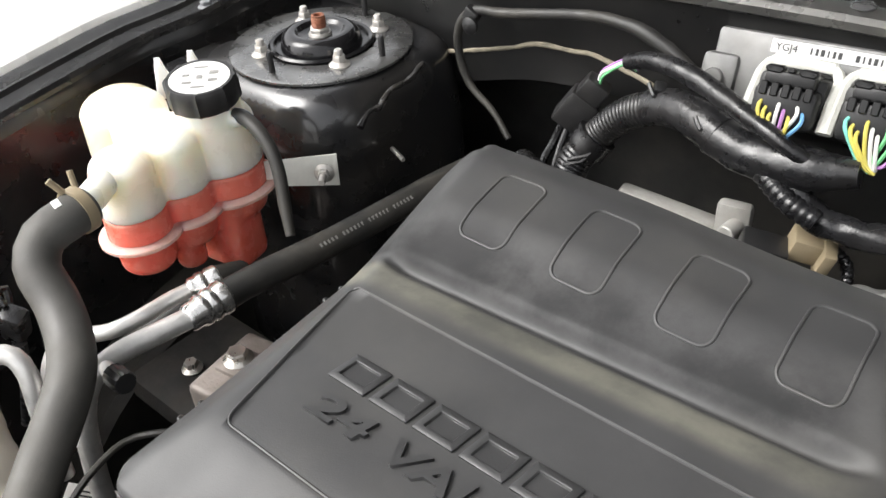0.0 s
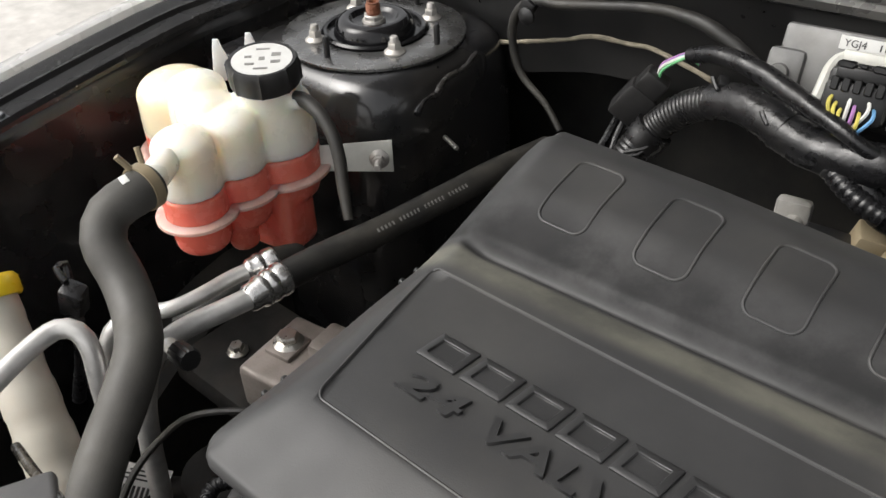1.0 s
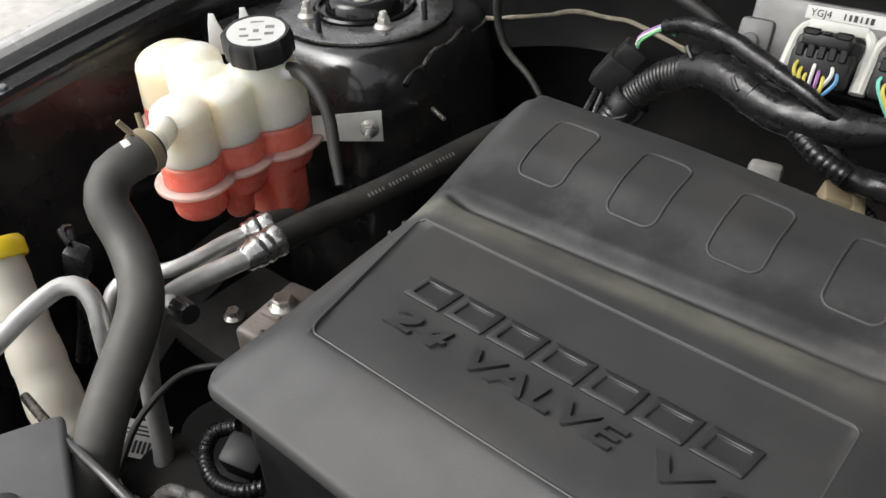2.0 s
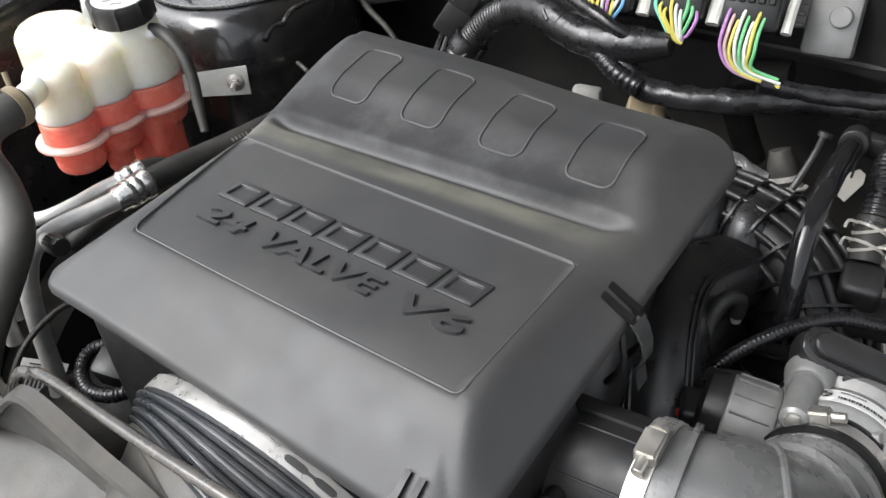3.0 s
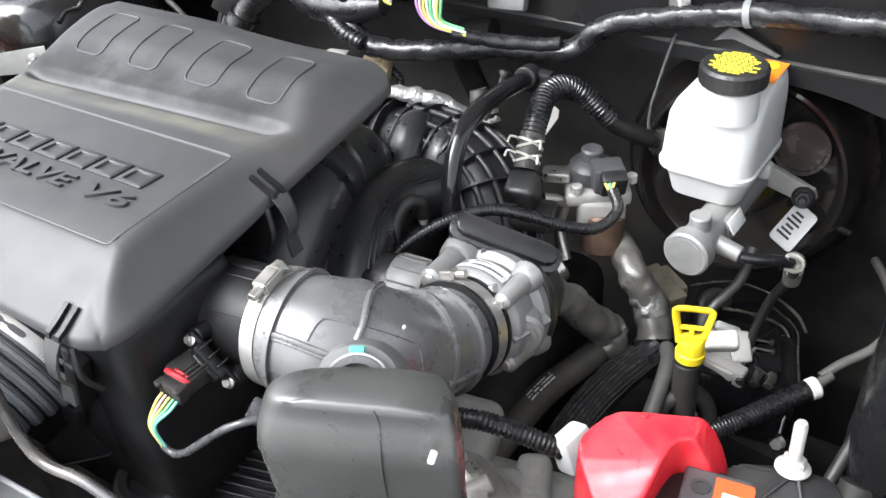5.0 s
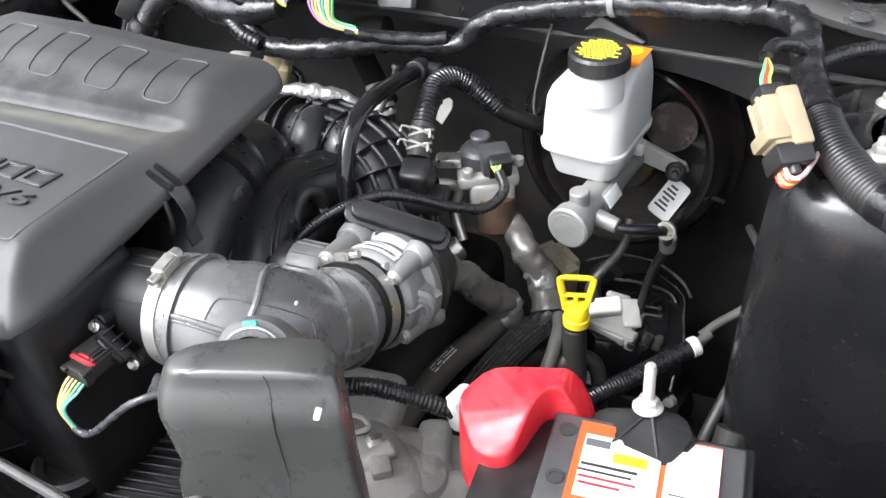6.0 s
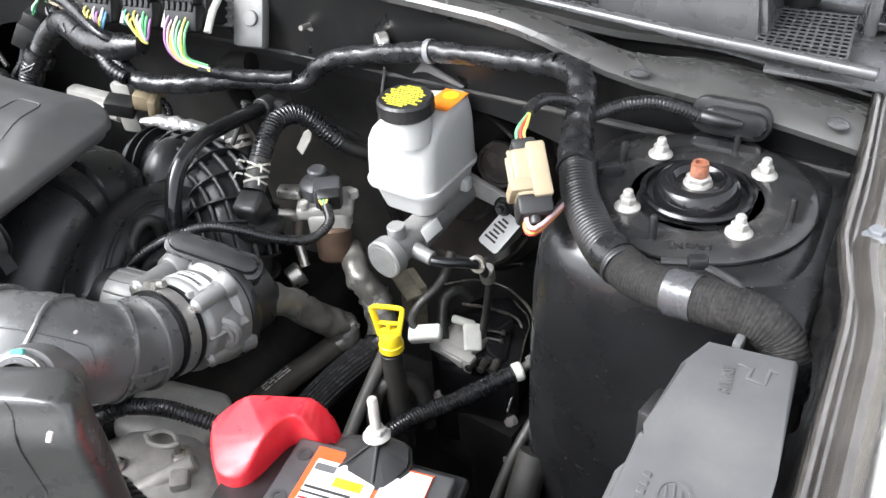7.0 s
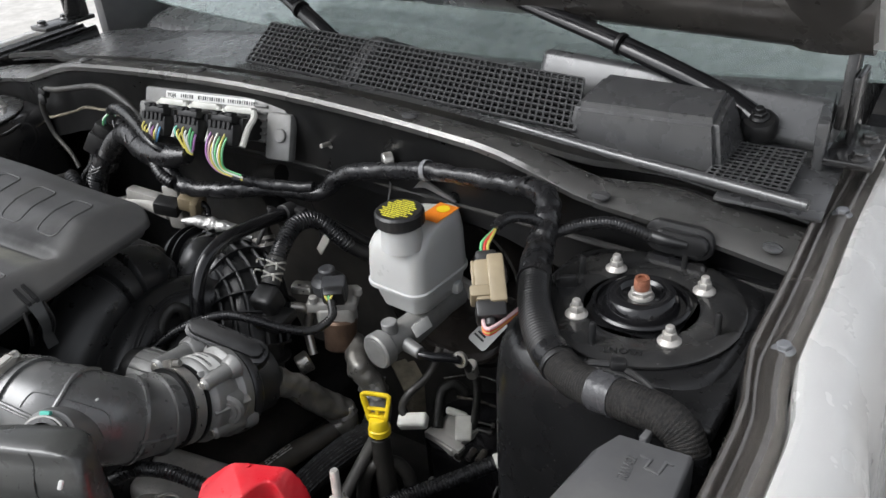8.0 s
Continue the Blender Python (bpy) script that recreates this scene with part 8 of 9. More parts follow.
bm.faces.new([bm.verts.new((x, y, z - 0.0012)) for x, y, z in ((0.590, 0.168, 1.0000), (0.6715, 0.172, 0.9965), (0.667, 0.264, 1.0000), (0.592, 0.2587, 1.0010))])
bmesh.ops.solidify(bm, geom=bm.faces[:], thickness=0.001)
part("grille_shade", bm, GRILLESHADE, cowl)
bm = B()
rbox(bm, (0.655, 0.225, 0.9850), (0.105, 0.150, 0.004), 0.001, (2, 2.5, 3))
part("grille_surround", bm, COWL, cowl)
bm = B()
tube(bm, [(0.34, 0.176, 1.013), (0.391, 0.172, 1.010), (0.508, 0.154, 1.008), (0.613, 0.147, 1.004), (0.700, 0.137, 1.002)], 0.0060, 14, 0.01)
part("front_ridge", bm, COWL, cowl)
bm = B()
low = [bm.verts.new(p) for p in ((0.412, 0.188, 0.985), (0.600, 0.186, 0.985), (0.604, 0.285, 0.985), (0.405, 0.290, 0.985))]
high = [bm.verts.new(p) for p in ((0.424, 0.196, 1.043), (0.590, 0.194, 1.048), (0.582, 0.268, 1.058), (0.430, 0.276, 1.056))]
bm.faces.new(low[::-1])
bm.faces.new(high)
for k in range(4):
    bm.faces.new((low[k], low[(k + 1) % 4], high[(k + 1) % 4], high[k]))
bmesh.ops.bevel(bm, geom=bm.edges[:], offset=0.007, segments=4, affect="EDGES")
part("cover_box", bm, COWL, cowl, "smooth satin black plastic cover")
bm = B()
rbox(bm, (0.50, 0.315, 1.02), (0.36, 0.03, 0.06), 0.01, (-25, 3, 0), 3)
rbox(bm, (0.675, 0.30, 1.01), (0.012, 0.10, 0.06), 0.003, (0, 0, 8), 2)
part("rear_upstand", bm, COWL, cowl)
# push-pin clips along the flange
pin = thing("push_pin", "black plastic push pin on the cowl flange", "clip", (0, 0, 0), "cowl flange pins")
bm = B()
lathe(bm, [(0.0095, 0), (0.0095, 0.0015), (0.007, 0.003), (0.003, 0.0032), (0, 0.0025)], Matrix(), 20)
part("pin_head", bm, COWL, pin)
for x, y in ((0.262, 0.092), (0.509, 0.080), (-0.10, 0.098), (-0.35, 0.09)):
    copy_thing(pin, pose(x, y + 0.008, lip_z(x) + 0.0035 - flange_drop(x) + 0.003 * smooth01(0.46, 0.57, abs(x)), 0, 8 * x, 0))
pin.matrix_basis = pose(0.681, 0.100, lip_z(0.681) - flange_drop(0.681) + 0.0065, 0, 8, 0)


def wiper(px, py, pz, pts):
    arm = thing("wiper_arm", "black painted wiper arm on the cowl", "wiper", (px, py, pz), "wipers")
    bm = B()
    lathe(bm, [(0.019, -0.012), (0.020, 0.004), (0.017, 0.009), (0.010, 0.010), (0, 0.010)], pose(px, py, pz, 20, 0, 0), 28)
    part("pivot", bm, PLASTIC, arm)
    bm = B()
    hexhead(bm, Vector((px, py - 0.003, pz + 0.010)), (0, -0.3, 1), 0.0085, 0.008, 0.011, 0.013, 0.005)
    part("nut", bm, PLASTIC, arm)
    bm = B()
    tube(bm, [(px, py, pz + 0.004), *pts], [0.014, 0.013, 0.012, 0.010, 0.008], 14, 0.01, flat=0.6)
    part("arm", bm, GLOSSY, arm)
    bm = B()
    c = Vector(pts[1])
    band(bm, c, Vector(pts[2]) - Vector(pts[0]), 0.0128, 0.005, 0.0012, 20)
    part("joint", bm, PLASTIC, arm)


wiper(0.612, 0.276, 1.018, [(0.55, 0.292, 1.045), (0.43, 0.312, 1.078), (0.25, 0.36, 1.11), (0.0, 0.45, 1.16)])
wiper(0.06, 0.245, 1.028, [(0.01, 0.262, 1.052), (-0.07, 0.29, 1.082), (-0.22, 0.35, 1.12), (-0.4, 0.42, 1.16)])
bm = B()


def pane(u, v):
    x = (u - 0.5) * 1.42
    return Vector((x, 0.36 + 0.75 * v - 0.10 * (2 * u - 1) ** 2 * (1 - 0.3 * v) * -1, 1.02 + 0.44 * v))


sheet(bm, pane, 24, 8, 0.005)
glass = solo("window_1", bm, GLASS, "tinted windscreen behind the cowl", "windscreen", "structure")
glass.visible_shadow = False
bm = B()
rbox(bm, (0, 0.78, 0.98), (1.36, 0.7, 0.12), 0.04, (12, 0, 0), 3)
solo("dashboard", bm, COWL, "dark dashboard seen through the windscreen", "dashboard")
bm = B()
rbox(bm, (0, 1.5, 1.0), (1.5, 0.03, 0.9), 0.01)
rbox(bm, (0, 0.9, 1.56), (1.3, 1.0, 0.03), 0.012)
rbox(bm, (0, 0.9, 0.6), (1.4, 1.0, 0.03), 0.012)
rbox(bm, (0.74, 0.9, 0.85), (0.03, 1.0, 0.5), 0.01)
rbox(bm, (-0.74, 0.9, 0.85), (0.03, 1.0, 0.5), 0.01)
solo("cabin", bm, GREYPLASTIC, "dark car cabin behind the windscreen", "car cabin", "structure")

# ---- raised hood ----
hood = thing("hood", "raised silver hood with a dark insulated underside", "hood", (0, 0.3, 1.06))
HM = Matrix.Translation((0, 0.335, 1.098)) @ pose(0, 0, 0, -52, 0, 0)
bm = B()


def hood_at(x, y, z):
    """A point of the hood: across, forward from its rear edge, off its skin; crowned across, bowed back at the rear."""
    k = 1 - (x / 0.72) ** 2
    return HM @ Vector((x, y + 0.055 * k * max(0.0, 1 + y / 0.4), 0.045 * k + 0.015 * math.sin(-math.pi * y / 1.14) + z))


sheet(bm, lambda u, v: hood_at((u - 0.5) * 1.44, -1.14 * v, 0.0), 30, 20, 0.004)
part("skin", bm, PAINT, hood)


def hood_rib(bm, x0, x1, y0, y1):
    """A hollow-looking rib of the inner frame that follows the skin."""
    sheet(bm, lambda u, v: hood_at(x0 + (x1 - x0) * u, y0 + (y1 - y0) * v, -0.008 - 0.022 * (1 - (2 * (u if x1 - x0 < y0 - y1 else v) - 1) ** 4)), 12 if x1 - x0 < 0.3 else 40, 8 if y0 - y1 < 0.3 else 30)


bm = B()
for x0, w in ((-0.66, 0.10), (0.66, 0.10), (0.0, 0.09), (-0.36, 0.06), (0.36, 0.06)):
    hood_rib(bm, x0 - w / 2, x0 + w / 2, -0.02, -1.12)
for y0 in (-0.005, -0.30, -1.04):
    hood_rib(bm, -0.71, 0.71, y0, y0 - 0.09)
part("inner_frame", bm, HOODPAINT, hood)
bm = B()
sheet(bm, lambda u, v: hood_at((u - 0.5) * 1.30, -0.11 - 0.93 * v, -0.016), 24, 20, 0.006)
part("insulation_pad", bm, FIREWALL, hood, "dark quilted insulation pad")
for s in (-1, 1):
    bm = B()
    rbox(bm, (s * 0.712, 0.30, 1.0), (0.05, 0.11, 0.008), 0.002)
    rbox(bm, (s * 0.70, 0.325, 1.035), (0.008, 0.05, 0.08), 0.003)
    hinge = part("hood_hinge", bm, BODY, hood, "black steel hinge plate")
    bm = B()
    rbox(bm, (s * 0.69, 0.328, 1.085), (0.012, 0.03, 0.15), 0.003, (-14, 0, 0))
    part("arm", bm, BODY, hinge)
    for dy in (-0.03, 0.02):
        bm = B()
        hexhead(bm, (s * 0.72, 0.29 + dy, 1.004), (0, 0, 1), 0.008, 0.008, 0.011)
        part("bolt", bm, BODY, hinge)
# bolts on the wing rails
fb = thing("fender_bolt", "dull steel bolt with washer on the wing rail", "bolt", (0, 0, 0), "fender bolts")
bm = B()
hexhead(bm, (0, 0, 0), (0, 0, 1), 0.0065, 0.007, 0.0098)
part("head", bm, MIDGREY, fb)
for s, y in ((1, 0.2), (1, -0.34), (-1, -0.04), (-1, -0.34), (-1, 0.15)):
    copy_thing(fb, pose(s * (rail_x(y) + 0.025), y, rail_z(y) - 0.0085))
fb.matrix_basis = pose(0.730, -0.039, rail_z(-0.039) - 0.0085)


# ---- hydraulic unit, brake lines and tags ----
absu = thing("hydraulic_unit", "black brake hydraulic unit with an aluminium block", "brake unit", (0.37, 0.05, 0.5))
bm = B()
BOX = [(0.292, 0.080), (0.318, 0.122), (0.352, 0.136), (0.392, 0.104), (0.4155, 0.020), (0.404, 0.008), (0.322, -0.002), (0.305, 0.010)]
prism(bm, BOX, 0.49, 0.6315, 0.004, Matrix(), 2)
prism(bm, [(0.345, 0.100), (0.356, 0.112), (0.378, 0.090), (0.396, 0.030), (0.388, 0.022), (0.366, 0.030)], 0.630, 0.6365, 0.002, Matrix(), 2)
part("controller", bm, GLOSSY, absu)
# thin paler line laid along the controller's rim as its edge highlight
bm = B()
rim = [Vector((*p, 0.633)) for p in BOX]
tube(bm, [rim[2].lerp(rim[3], 0.2), rim[3], rim[3].lerp(rim[4], 0.5), rim[4]], 0.0013, 6, 0.006)
part("rim_highlight", bm, PIPE, absu)
bm = B()
local_box(bm, Matrix.Translation((0.333, 0.030, 0.634)) @ pose(0, 0, 0, 4, 0, -14), (0, 0, 0), (0.052, 0.050, 0.012), 0.002, 2)
local_box(bm, Matrix.Translation((0.336, 0.012, 0.632)) @ pose(0, 0, 0, 0, 0, -10), (0, 0, 0), (0.058, 0.014, 0.020), 0.002, 2)
part("valve_block", bm, DULLCAST, absu, "worn alloy valve block")
for k in range(3):
    bm = B()
    cyl(bm, (0.362 + 0.013 * k, 0.016 + 0.004 * k, 0.634), (0.362 + 0.013 * k, -0.002 + 0.004 * k, 0.632), 0.0052, None, 12, 0.001)
    part("union", bm, PIPE, absu)
for a, b in (((0.352, 0.060, 0.639), (0.374, 0.064, 0.639)), ((0.356, 0.048, 0.639), (0.378, 0.051, 0.639))):
    bm = B()
    cyl(bm, a, b, 0.0022, None, 10, 0.0004)
    hexhead(bm, b, Vector(b) - Vector(a), 0.0036, 0.004, 0.0045)
    part("bleed_screw", bm, PIPE, absu)
for p in ((0.3192, 0.0, 0.565), (0.4085, 0.012, 0.552), (0.4162, -0.008, 0.505)):
    bm = B()
    hexhead(bm, p, (0.1, -0.9, 0.4), 0.0068, 0.007, 0.009)
    part("mounting_bolt", bm, DULLCAST, absu)
bm = B()
rbox(bm, (0.365, 0.03, 0.50), (0.12, 0.065, 0.10), 0.006, (0, 0, -8), 2)
cyl(bm, (0.38, 0.06, 0.32), (0.38, 0.06, 0.50), 0.05, None, 24, 0.004)
part("support", bm, DARK, absu)
for name, label, pts, r, mt in (
    ("brake_line", "black rubber-covered brake line from the master cylinder", [(0.347, -0.035, 0.812), (0.36, -0.032, 0.812), (0.375, -0.022, 0.809), (0.386, -0.012, 0.803)], 0.0052, GLOSSY),
    ("brake_line", "black brake hose falling towards the hydraulic unit", [(0.388, -0.010, 0.802), (0.388, 0.0, 0.785), (0.38, 0.025, 0.75), (0.368, 0.045, 0.71), (0.36, 0.05, 0.67), (0.355, 0.045, 0.63)], 0.0050, RUBBER),
    ("brake_line", "curved black brake hose beside the dipstick", [(0.350, 0.0, 0.80), (0.347, -0.02, 0.775), (0.332, -0.045, 0.755), (0.328, -0.055, 0.74), (0.338, -0.06, 0.728)], 0.0048, RUBBER),
    ("brake_line", "short black hose above the hydraulic unit", [(0.318, 0.088, 0.655), (0.308, 0.078, 0.671), (0.299, 0.062, 0.667), (0.305, 0.043, 0.653), (0.315, 0.024, 0.640)], 0.0072, RUBBER),
    ("brake_line", "thin steel brake pipe looped over the hydraulic unit", [(0.320, 0.066, 0.664), (0.345, 0.080, 0.656), (0.372, 0.096, 0.640), (0.386, 0.093, 0.632), (0.396, 0.074, 0.622), (0.407, 0.044, 0.611), (0.41, 0.0, 0.58)], 0.0019, PIPE),
    ("brake_line", "thin dark brake pipe behind the hydraulic unit", [(0.272, 0.105, 0.648), (0.310, 0.125, 0.654), (0.352, 0.128, 0.652), (0.388, 0.110, 0.648), (0.404, 0.092, 0.642)], 0.0020, PIPE),
    ("brake_line", "dark rubber brake hose deep in the bay", [(0.445, 0.17, 0.70), (0.462, 0.13, 0.705), (0.478, 0.085, 0.700), (0.47, 0.05, 0.688), (0.446, 0.025, 0.675), (0.432, 0.008, 0.666)], 0.0048, HOSE),
    ("brake_line", "dark hose along the strut tower", [(0.482, -0.02, 0.70), (0.478, -0.05, 0.68), (0.465, -0.10, 0.64), (0.455, -0.14, 0.58), (0.45, -0.17, 0.5)], 0.006, RUBBER),
    ("drain_hose", "black hose looping below the dipstick", [(0.317, -0.125, 0.58), (0.312, -0.125, 0.65), (0.318, -0.115, 0.688), (0.335, -0.095, 0.692), (0.35, -0.085, 0.67), (0.355, -0.085, 0.62)], 0.0085, RUBBER),
    ("oil_hose", "dark hose at the front of the strut tower", [(0.49, -0.10, 0.66), (0.488, -0.13, 0.62), (0.486, -0.16, 0.55), (0.485, -0.2, 0.45)], 0.017, RUBBER),
):
    ln = thing(name, label, "hose", pts[len(pts) // 2], "brake lines" if name == "brake_line" else "")
    bm = B()
    tube(bm, pts, r, 12, 0.005)
    part("line", bm, mt, ln)
bm = B()
fit_t = thing("pipe_union", "bright banjo union on the brake line", "pipe union", (0.388, -0.01, 0.8))
lathe(bm, [(0.006, -0.002), (0.0095, -0.002), (0.0095, 0.002), (0.006, 0.002), (0.006, -0.002)], along((0.388, -0.014, 0.806), (0.386, -0.03, 0.81)), 24)
cyl(bm, (0.387, 0.006, 0.785), (0.386, 0.012, 0.765), 0.0085, 0.008, 16, 0.001)
part("ring", bm, STEEL, fit_t)
ribhose = thing("ribbed_conduit", "ribbed black conduit with a white collar", "hose", (0.4, -0.06, 0.65))
bm = B()
tube(bm, [(0.428, -0.010, 0.664), (0.405, -0.035, 0.657), (0.380, -0.068, 0.652), (0.355, -0.105, 0.654), (0.34, -0.15, 0.66)], 0.0095, 16, 0.003, rib=(0.004, 0.05))
part("conduit", bm, LOOM, ribhose)
bm = B()
cyl(bm, (0.425, -0.013, 0.663), (0.433, -0.005, 0.665), 0.0108, None, 18, 0.002)
part("collar", bm, GREYFRAME, ribhose, "white collar")
bm = B()
tube(bm, [(0.428, -0.010, 0.663), (0.434, 0.002, 0.665), (0.440, 0.012, 0.668)], 0.0055, 12)
part("pipe", bm, HOSE, ribhose)
ptag = thing("paper_tag", "white bar-code tag hanging on the brake line", "tag", (0.38, 0.07, 0.78))
TM = Matrix.Translation((0.370, 0.074, 0.782)) @ pose(0, 0, 0, 42, 22, 14)
bm = B()
prism(bm, rounded(0.026, 0.046, 0.004, 3), -0.0006, 0.0006, 0.0, TM @ pose(0, 0, 0, 0, 0, -18))
sheet_tag = part("card", bm, LABEL, ptag)
bm = B()
for k in range(6):
    local_box(bm, TM @ pose(0, 0, 0, 0, 0, -18), (-0.003, -0.013 + 0.0052 * k, 0.0008), (0.015 - 0.003 * (k % 3), 0.0026, 0.0002), 0, 1)
part("print", bm, INK, sheet_tag)
for c, rot, s in (((0.345, -0.058, 0.73), (20, -10, 20), (0.036, 0.018, 0.014)), ((0.350, 0.034, 0.648), (30, 10, 35), (0.022, 0.034, 0.006)), ((0.332, 0.046, 0.656), (10, 25, 28), (0.030, 0.010, 0.009))):
    cs = thing("foam_sleeve", "whitish foam sleeve scrap on a brake hose", "foam sleeve", c, "foam sleeves")
    bm = B()
    rbox(bm, c, s, 0.004, rot, 3)
    part("foam", bm, GREYFRAME, cs)
leaf = thing("dry_leaf", "curled dry brown leaf caught beside the tower", "leaf", (0.495, -0.085, 0.67))
bm = B()
sheet(bm, lambda u, v: Vector((0.482 + 0.034 * u, -0.082 - 0.012 * u + (v - 0.5) * 0.018 * math.sin(math.pi * min(1, max(0, u * 0.9 + 0.05))), 0.676 - 0.012 * u + 0.006 * (2 * v - 1) ** 2)), 10, 6, 0.0005)
part("blade", bm, LEAF, leaf)
fibre = thing("insulation_scrap", "frayed grey insulation mat below the valve", "insulation", (0.26, 0.03, 0.66))
bm = B()
rbox(bm, (0.262, 0.035, 0.70), (0.055, 0.022, 0.005), 0.002, (0, 6, -35))
rbox(bm, (0.262, 0.05, 0.66), (0.04, 0.02, 0.08), 0.004, (0, 6, -35))
part("mat", bm, SEALER, fibre)
tieline = thing("cord", "thin twisted grey cord tied near the brake reservoir", "cord", (0.22, 0.09, 0.85))
bm = B()
tube(bm, [(0.2215, 0.080, 0.838), (0.2145, 0.083, 0.852), (0.2140, 0.086, 0.872), (0.2185, 0.088, 0.897), (0.2230, 0.089, 0.920), (0.2285, 0.090, 0.943), (0.2320, 0.086, 0.951)], 0.0014, 6, 0.0025, rough=0.5, freq=300)
part("cord", bm, GREYPLASTIC, tieline)

# ---- rear of the engine: foil line, tan plug, brackets ----
rear = thing("foil_wrapped_line", "crinkled silver foil wrapped line behind the manifold", "fuel line", (0.02, 0.0, 0.86))
bm = B()
tube(bm, [(-0.045, -0.022, 0.884), (-0.020, -0.012, 0.884), (0.004, -0.004, 0.879), (0.030, 0.004, 0.872), (0.050, 0.010, 0.866)], [0.003, 0.0085, 0.010, 0.0085, 0.003], 16, 0.0025, rough=0.45, freq=75, flat=0.55)
part("foil", bm, SILVERFOIL, rear)
tplug = thing("sensor_connector", "tan and black sensor plug behind the air filter box", "connector", (-0.085, 0.015, 0.875))
bm = B()
rbox(bm, (-0.073, 0.022, 0.886), (0.034, 0.024, 0.022), 0.003, (10, 12, 25), 2)
rbox(bm, (-0.062, 0.02, 0.882), (0.010, 0.030, 0.028), 0.002, (10, 12, 25), 2)
part("tan_shell", bm, TAN, tplug)
bm = B()
rbox(bm, (-0.104, 0.004, 0.880), (0.036, 0.024, 0.020), 0.003, (10, 12, 25), 2)
part("black_half", bm, PLASTIC, tplug)
bm = B()
tube(bm, [(-0.056, 0.025, 0.886), (-0.044, 0.022, 0.878), (-0.038, 0.012, 0.855), (-0.034, 0.005, 0.82)], 0.0045, 10, 0.003, rib=(0.004, 0.08))
part("lead", bm, LOOM, tplug)
brk = thing("engine_bracket", "dull cast bracket with a bolt behind the air filter box", "bracket", (-0.19, 0.03, 0.84))
bm = B()
rbox(bm, (-0.20, 0.06, 0.84), (0.12, 0.02, 0.02), 0.005, (0, 8, 10))
rbox(bm, (-0.145, 0.045, 0.85), (0.03, 0.014, 0.07), 0.005, (0, 0, 10))
tube(bm, [(-0.30, 0.04, 0.82), (-0.24, 0.05, 0.835), (-0.17, 0.05, 0.83)], 0.010, 12)
cyl(bm, (-0.14, 0.04, 0.866), (-0.142, 0.022, 0.866), 0.008, None, 14, 0.001)
part("casting", bm, DULLCAST, brk)
pp = thing("heater_pipe", "dark steel heater pipe curving down the bulkhead", "pipe", (0.0, 0.1, 0.85))
bm = B()
tube(bm, [(0.0, 0.13, 0.80), (-0.02, 0.12, 0.86), (-0.01, 0.10, 0.905), (0.03, 0.10, 0.915)], 0.014, 16)
part("pipe", bm, DARK, pp)
wedge = thing("wall_bracket", "dull grey three-cornered sheet bracket on the cowl wall", "bracket", (0.29, 0.092, 0.945))
bm = B()
prism(bm, [(0.266, 0.950), (0.280, 0.9655), (0.2835, 0.9655), (0.3270, 0.9455), (0.3240, 0.9430), (0.284, 0.9560)], -0.0035, 0.0, 0.0008, Matrix(((1, 0, 0, 0), (0, 0, 1, 0.090), (0, 1, 0, 0), (0, 0, 0, 1))), 1)
part("sheet", bm, GREYPLASTIC, wedge)
stud = thing("firewall_stud", "threaded stud with a clip on the cowl panel", "stud", (0, 0, 0), "cowl panel studs")
bm = B()
cyl(bm, (0, 0.01, 0), (0, -0.016, 0.004), 0.003, None, 10, 0.0005)
lathe(bm, [(0.009, 0), (0.009, 0.003), (0.005, 0.005), (0, 0.005)], along((0, 0.006, 0), (0, -0.01, 0.002)), 14)
part("stud", bm, STEEL, stud)
pin_stud = thing("weld_stud", "thin bare steel pin on the strut tower", "stud", (-0.452, -0.046, 0.872), "weld studs")
bm = B()
cyl(bm, (-0.462, -0.041, 0.872), (-0.436, -0.053, 0.874), 0.0024, None, 10, 0.0004)
part("pin", bm, STEEL, pin_stud)
stud.matrix_basis = pose(0.130, 0.098, 0.978)
bs = thing("small_rod", "thin black clip rod standing at the manifold", "rod", (0.06, -0.02, 0.9))
bm = B()
tube(bm, [(0.075, -0.005, 0.87), (0.082, 0.012, 0.895), (0.085, 0.02, 0.912)], 0.003, 8)
lathe(bm, [(0.006, 0), (0.006, 0.004), (0, 0.005)], along((0.085, 0.02, 0.910), (0.087, 0.026, 0.922)), 12)
part("rod", bm, PLASTIC, bs)

# ---- air meter sensor and its lead ----
maf = thing("air_flow_sensor", "black air flow sensor with a red-locked connector", "sensor", (0.09, -0.42, 0.88))
T0, T1 = Vector((0.0795, -0.4045, 0.9070)), Vector((0.1065, -0.4050, 0.8805))
bm = B()
cyl(bm, T0 + Vector((0, 0.022, -0.004)), T0 + Vector((0, 0.001, 0)), 0.0062, None, 18, 0.001)
cyl(bm, T1 + Vector((0, 0.020, -0.002)), T1 + Vector((0, 0.001, 0)), 0.0058, None, 18, 0.001)
part("screw_post", bm, HOUSING, maf)
ang = math.degrees(math.atan2(T0.z - T1.z, T1.x - T0.x))
mid = T0.lerp(T1, 0.5)
bm = B()
rbox(bm, mid + Vector((0, -0.0005, 0)), ((T1 - T0).length + 0.008, 0.0045, 0.0110), 0.002, (0, ang, 0), 2)
rbox(bm, mid + Vector((0.0015, -0.0055, 0.0015)), (0.0270, 0.0090, 0.0150), 0.002, (0, ang, 0), 2)
rbox(bm, mid + Vector((0.0045, -0.0110, 0.0030)), (0.0230, 0.0040, 0.0060), 0.001, (0, ang, 0), 1)
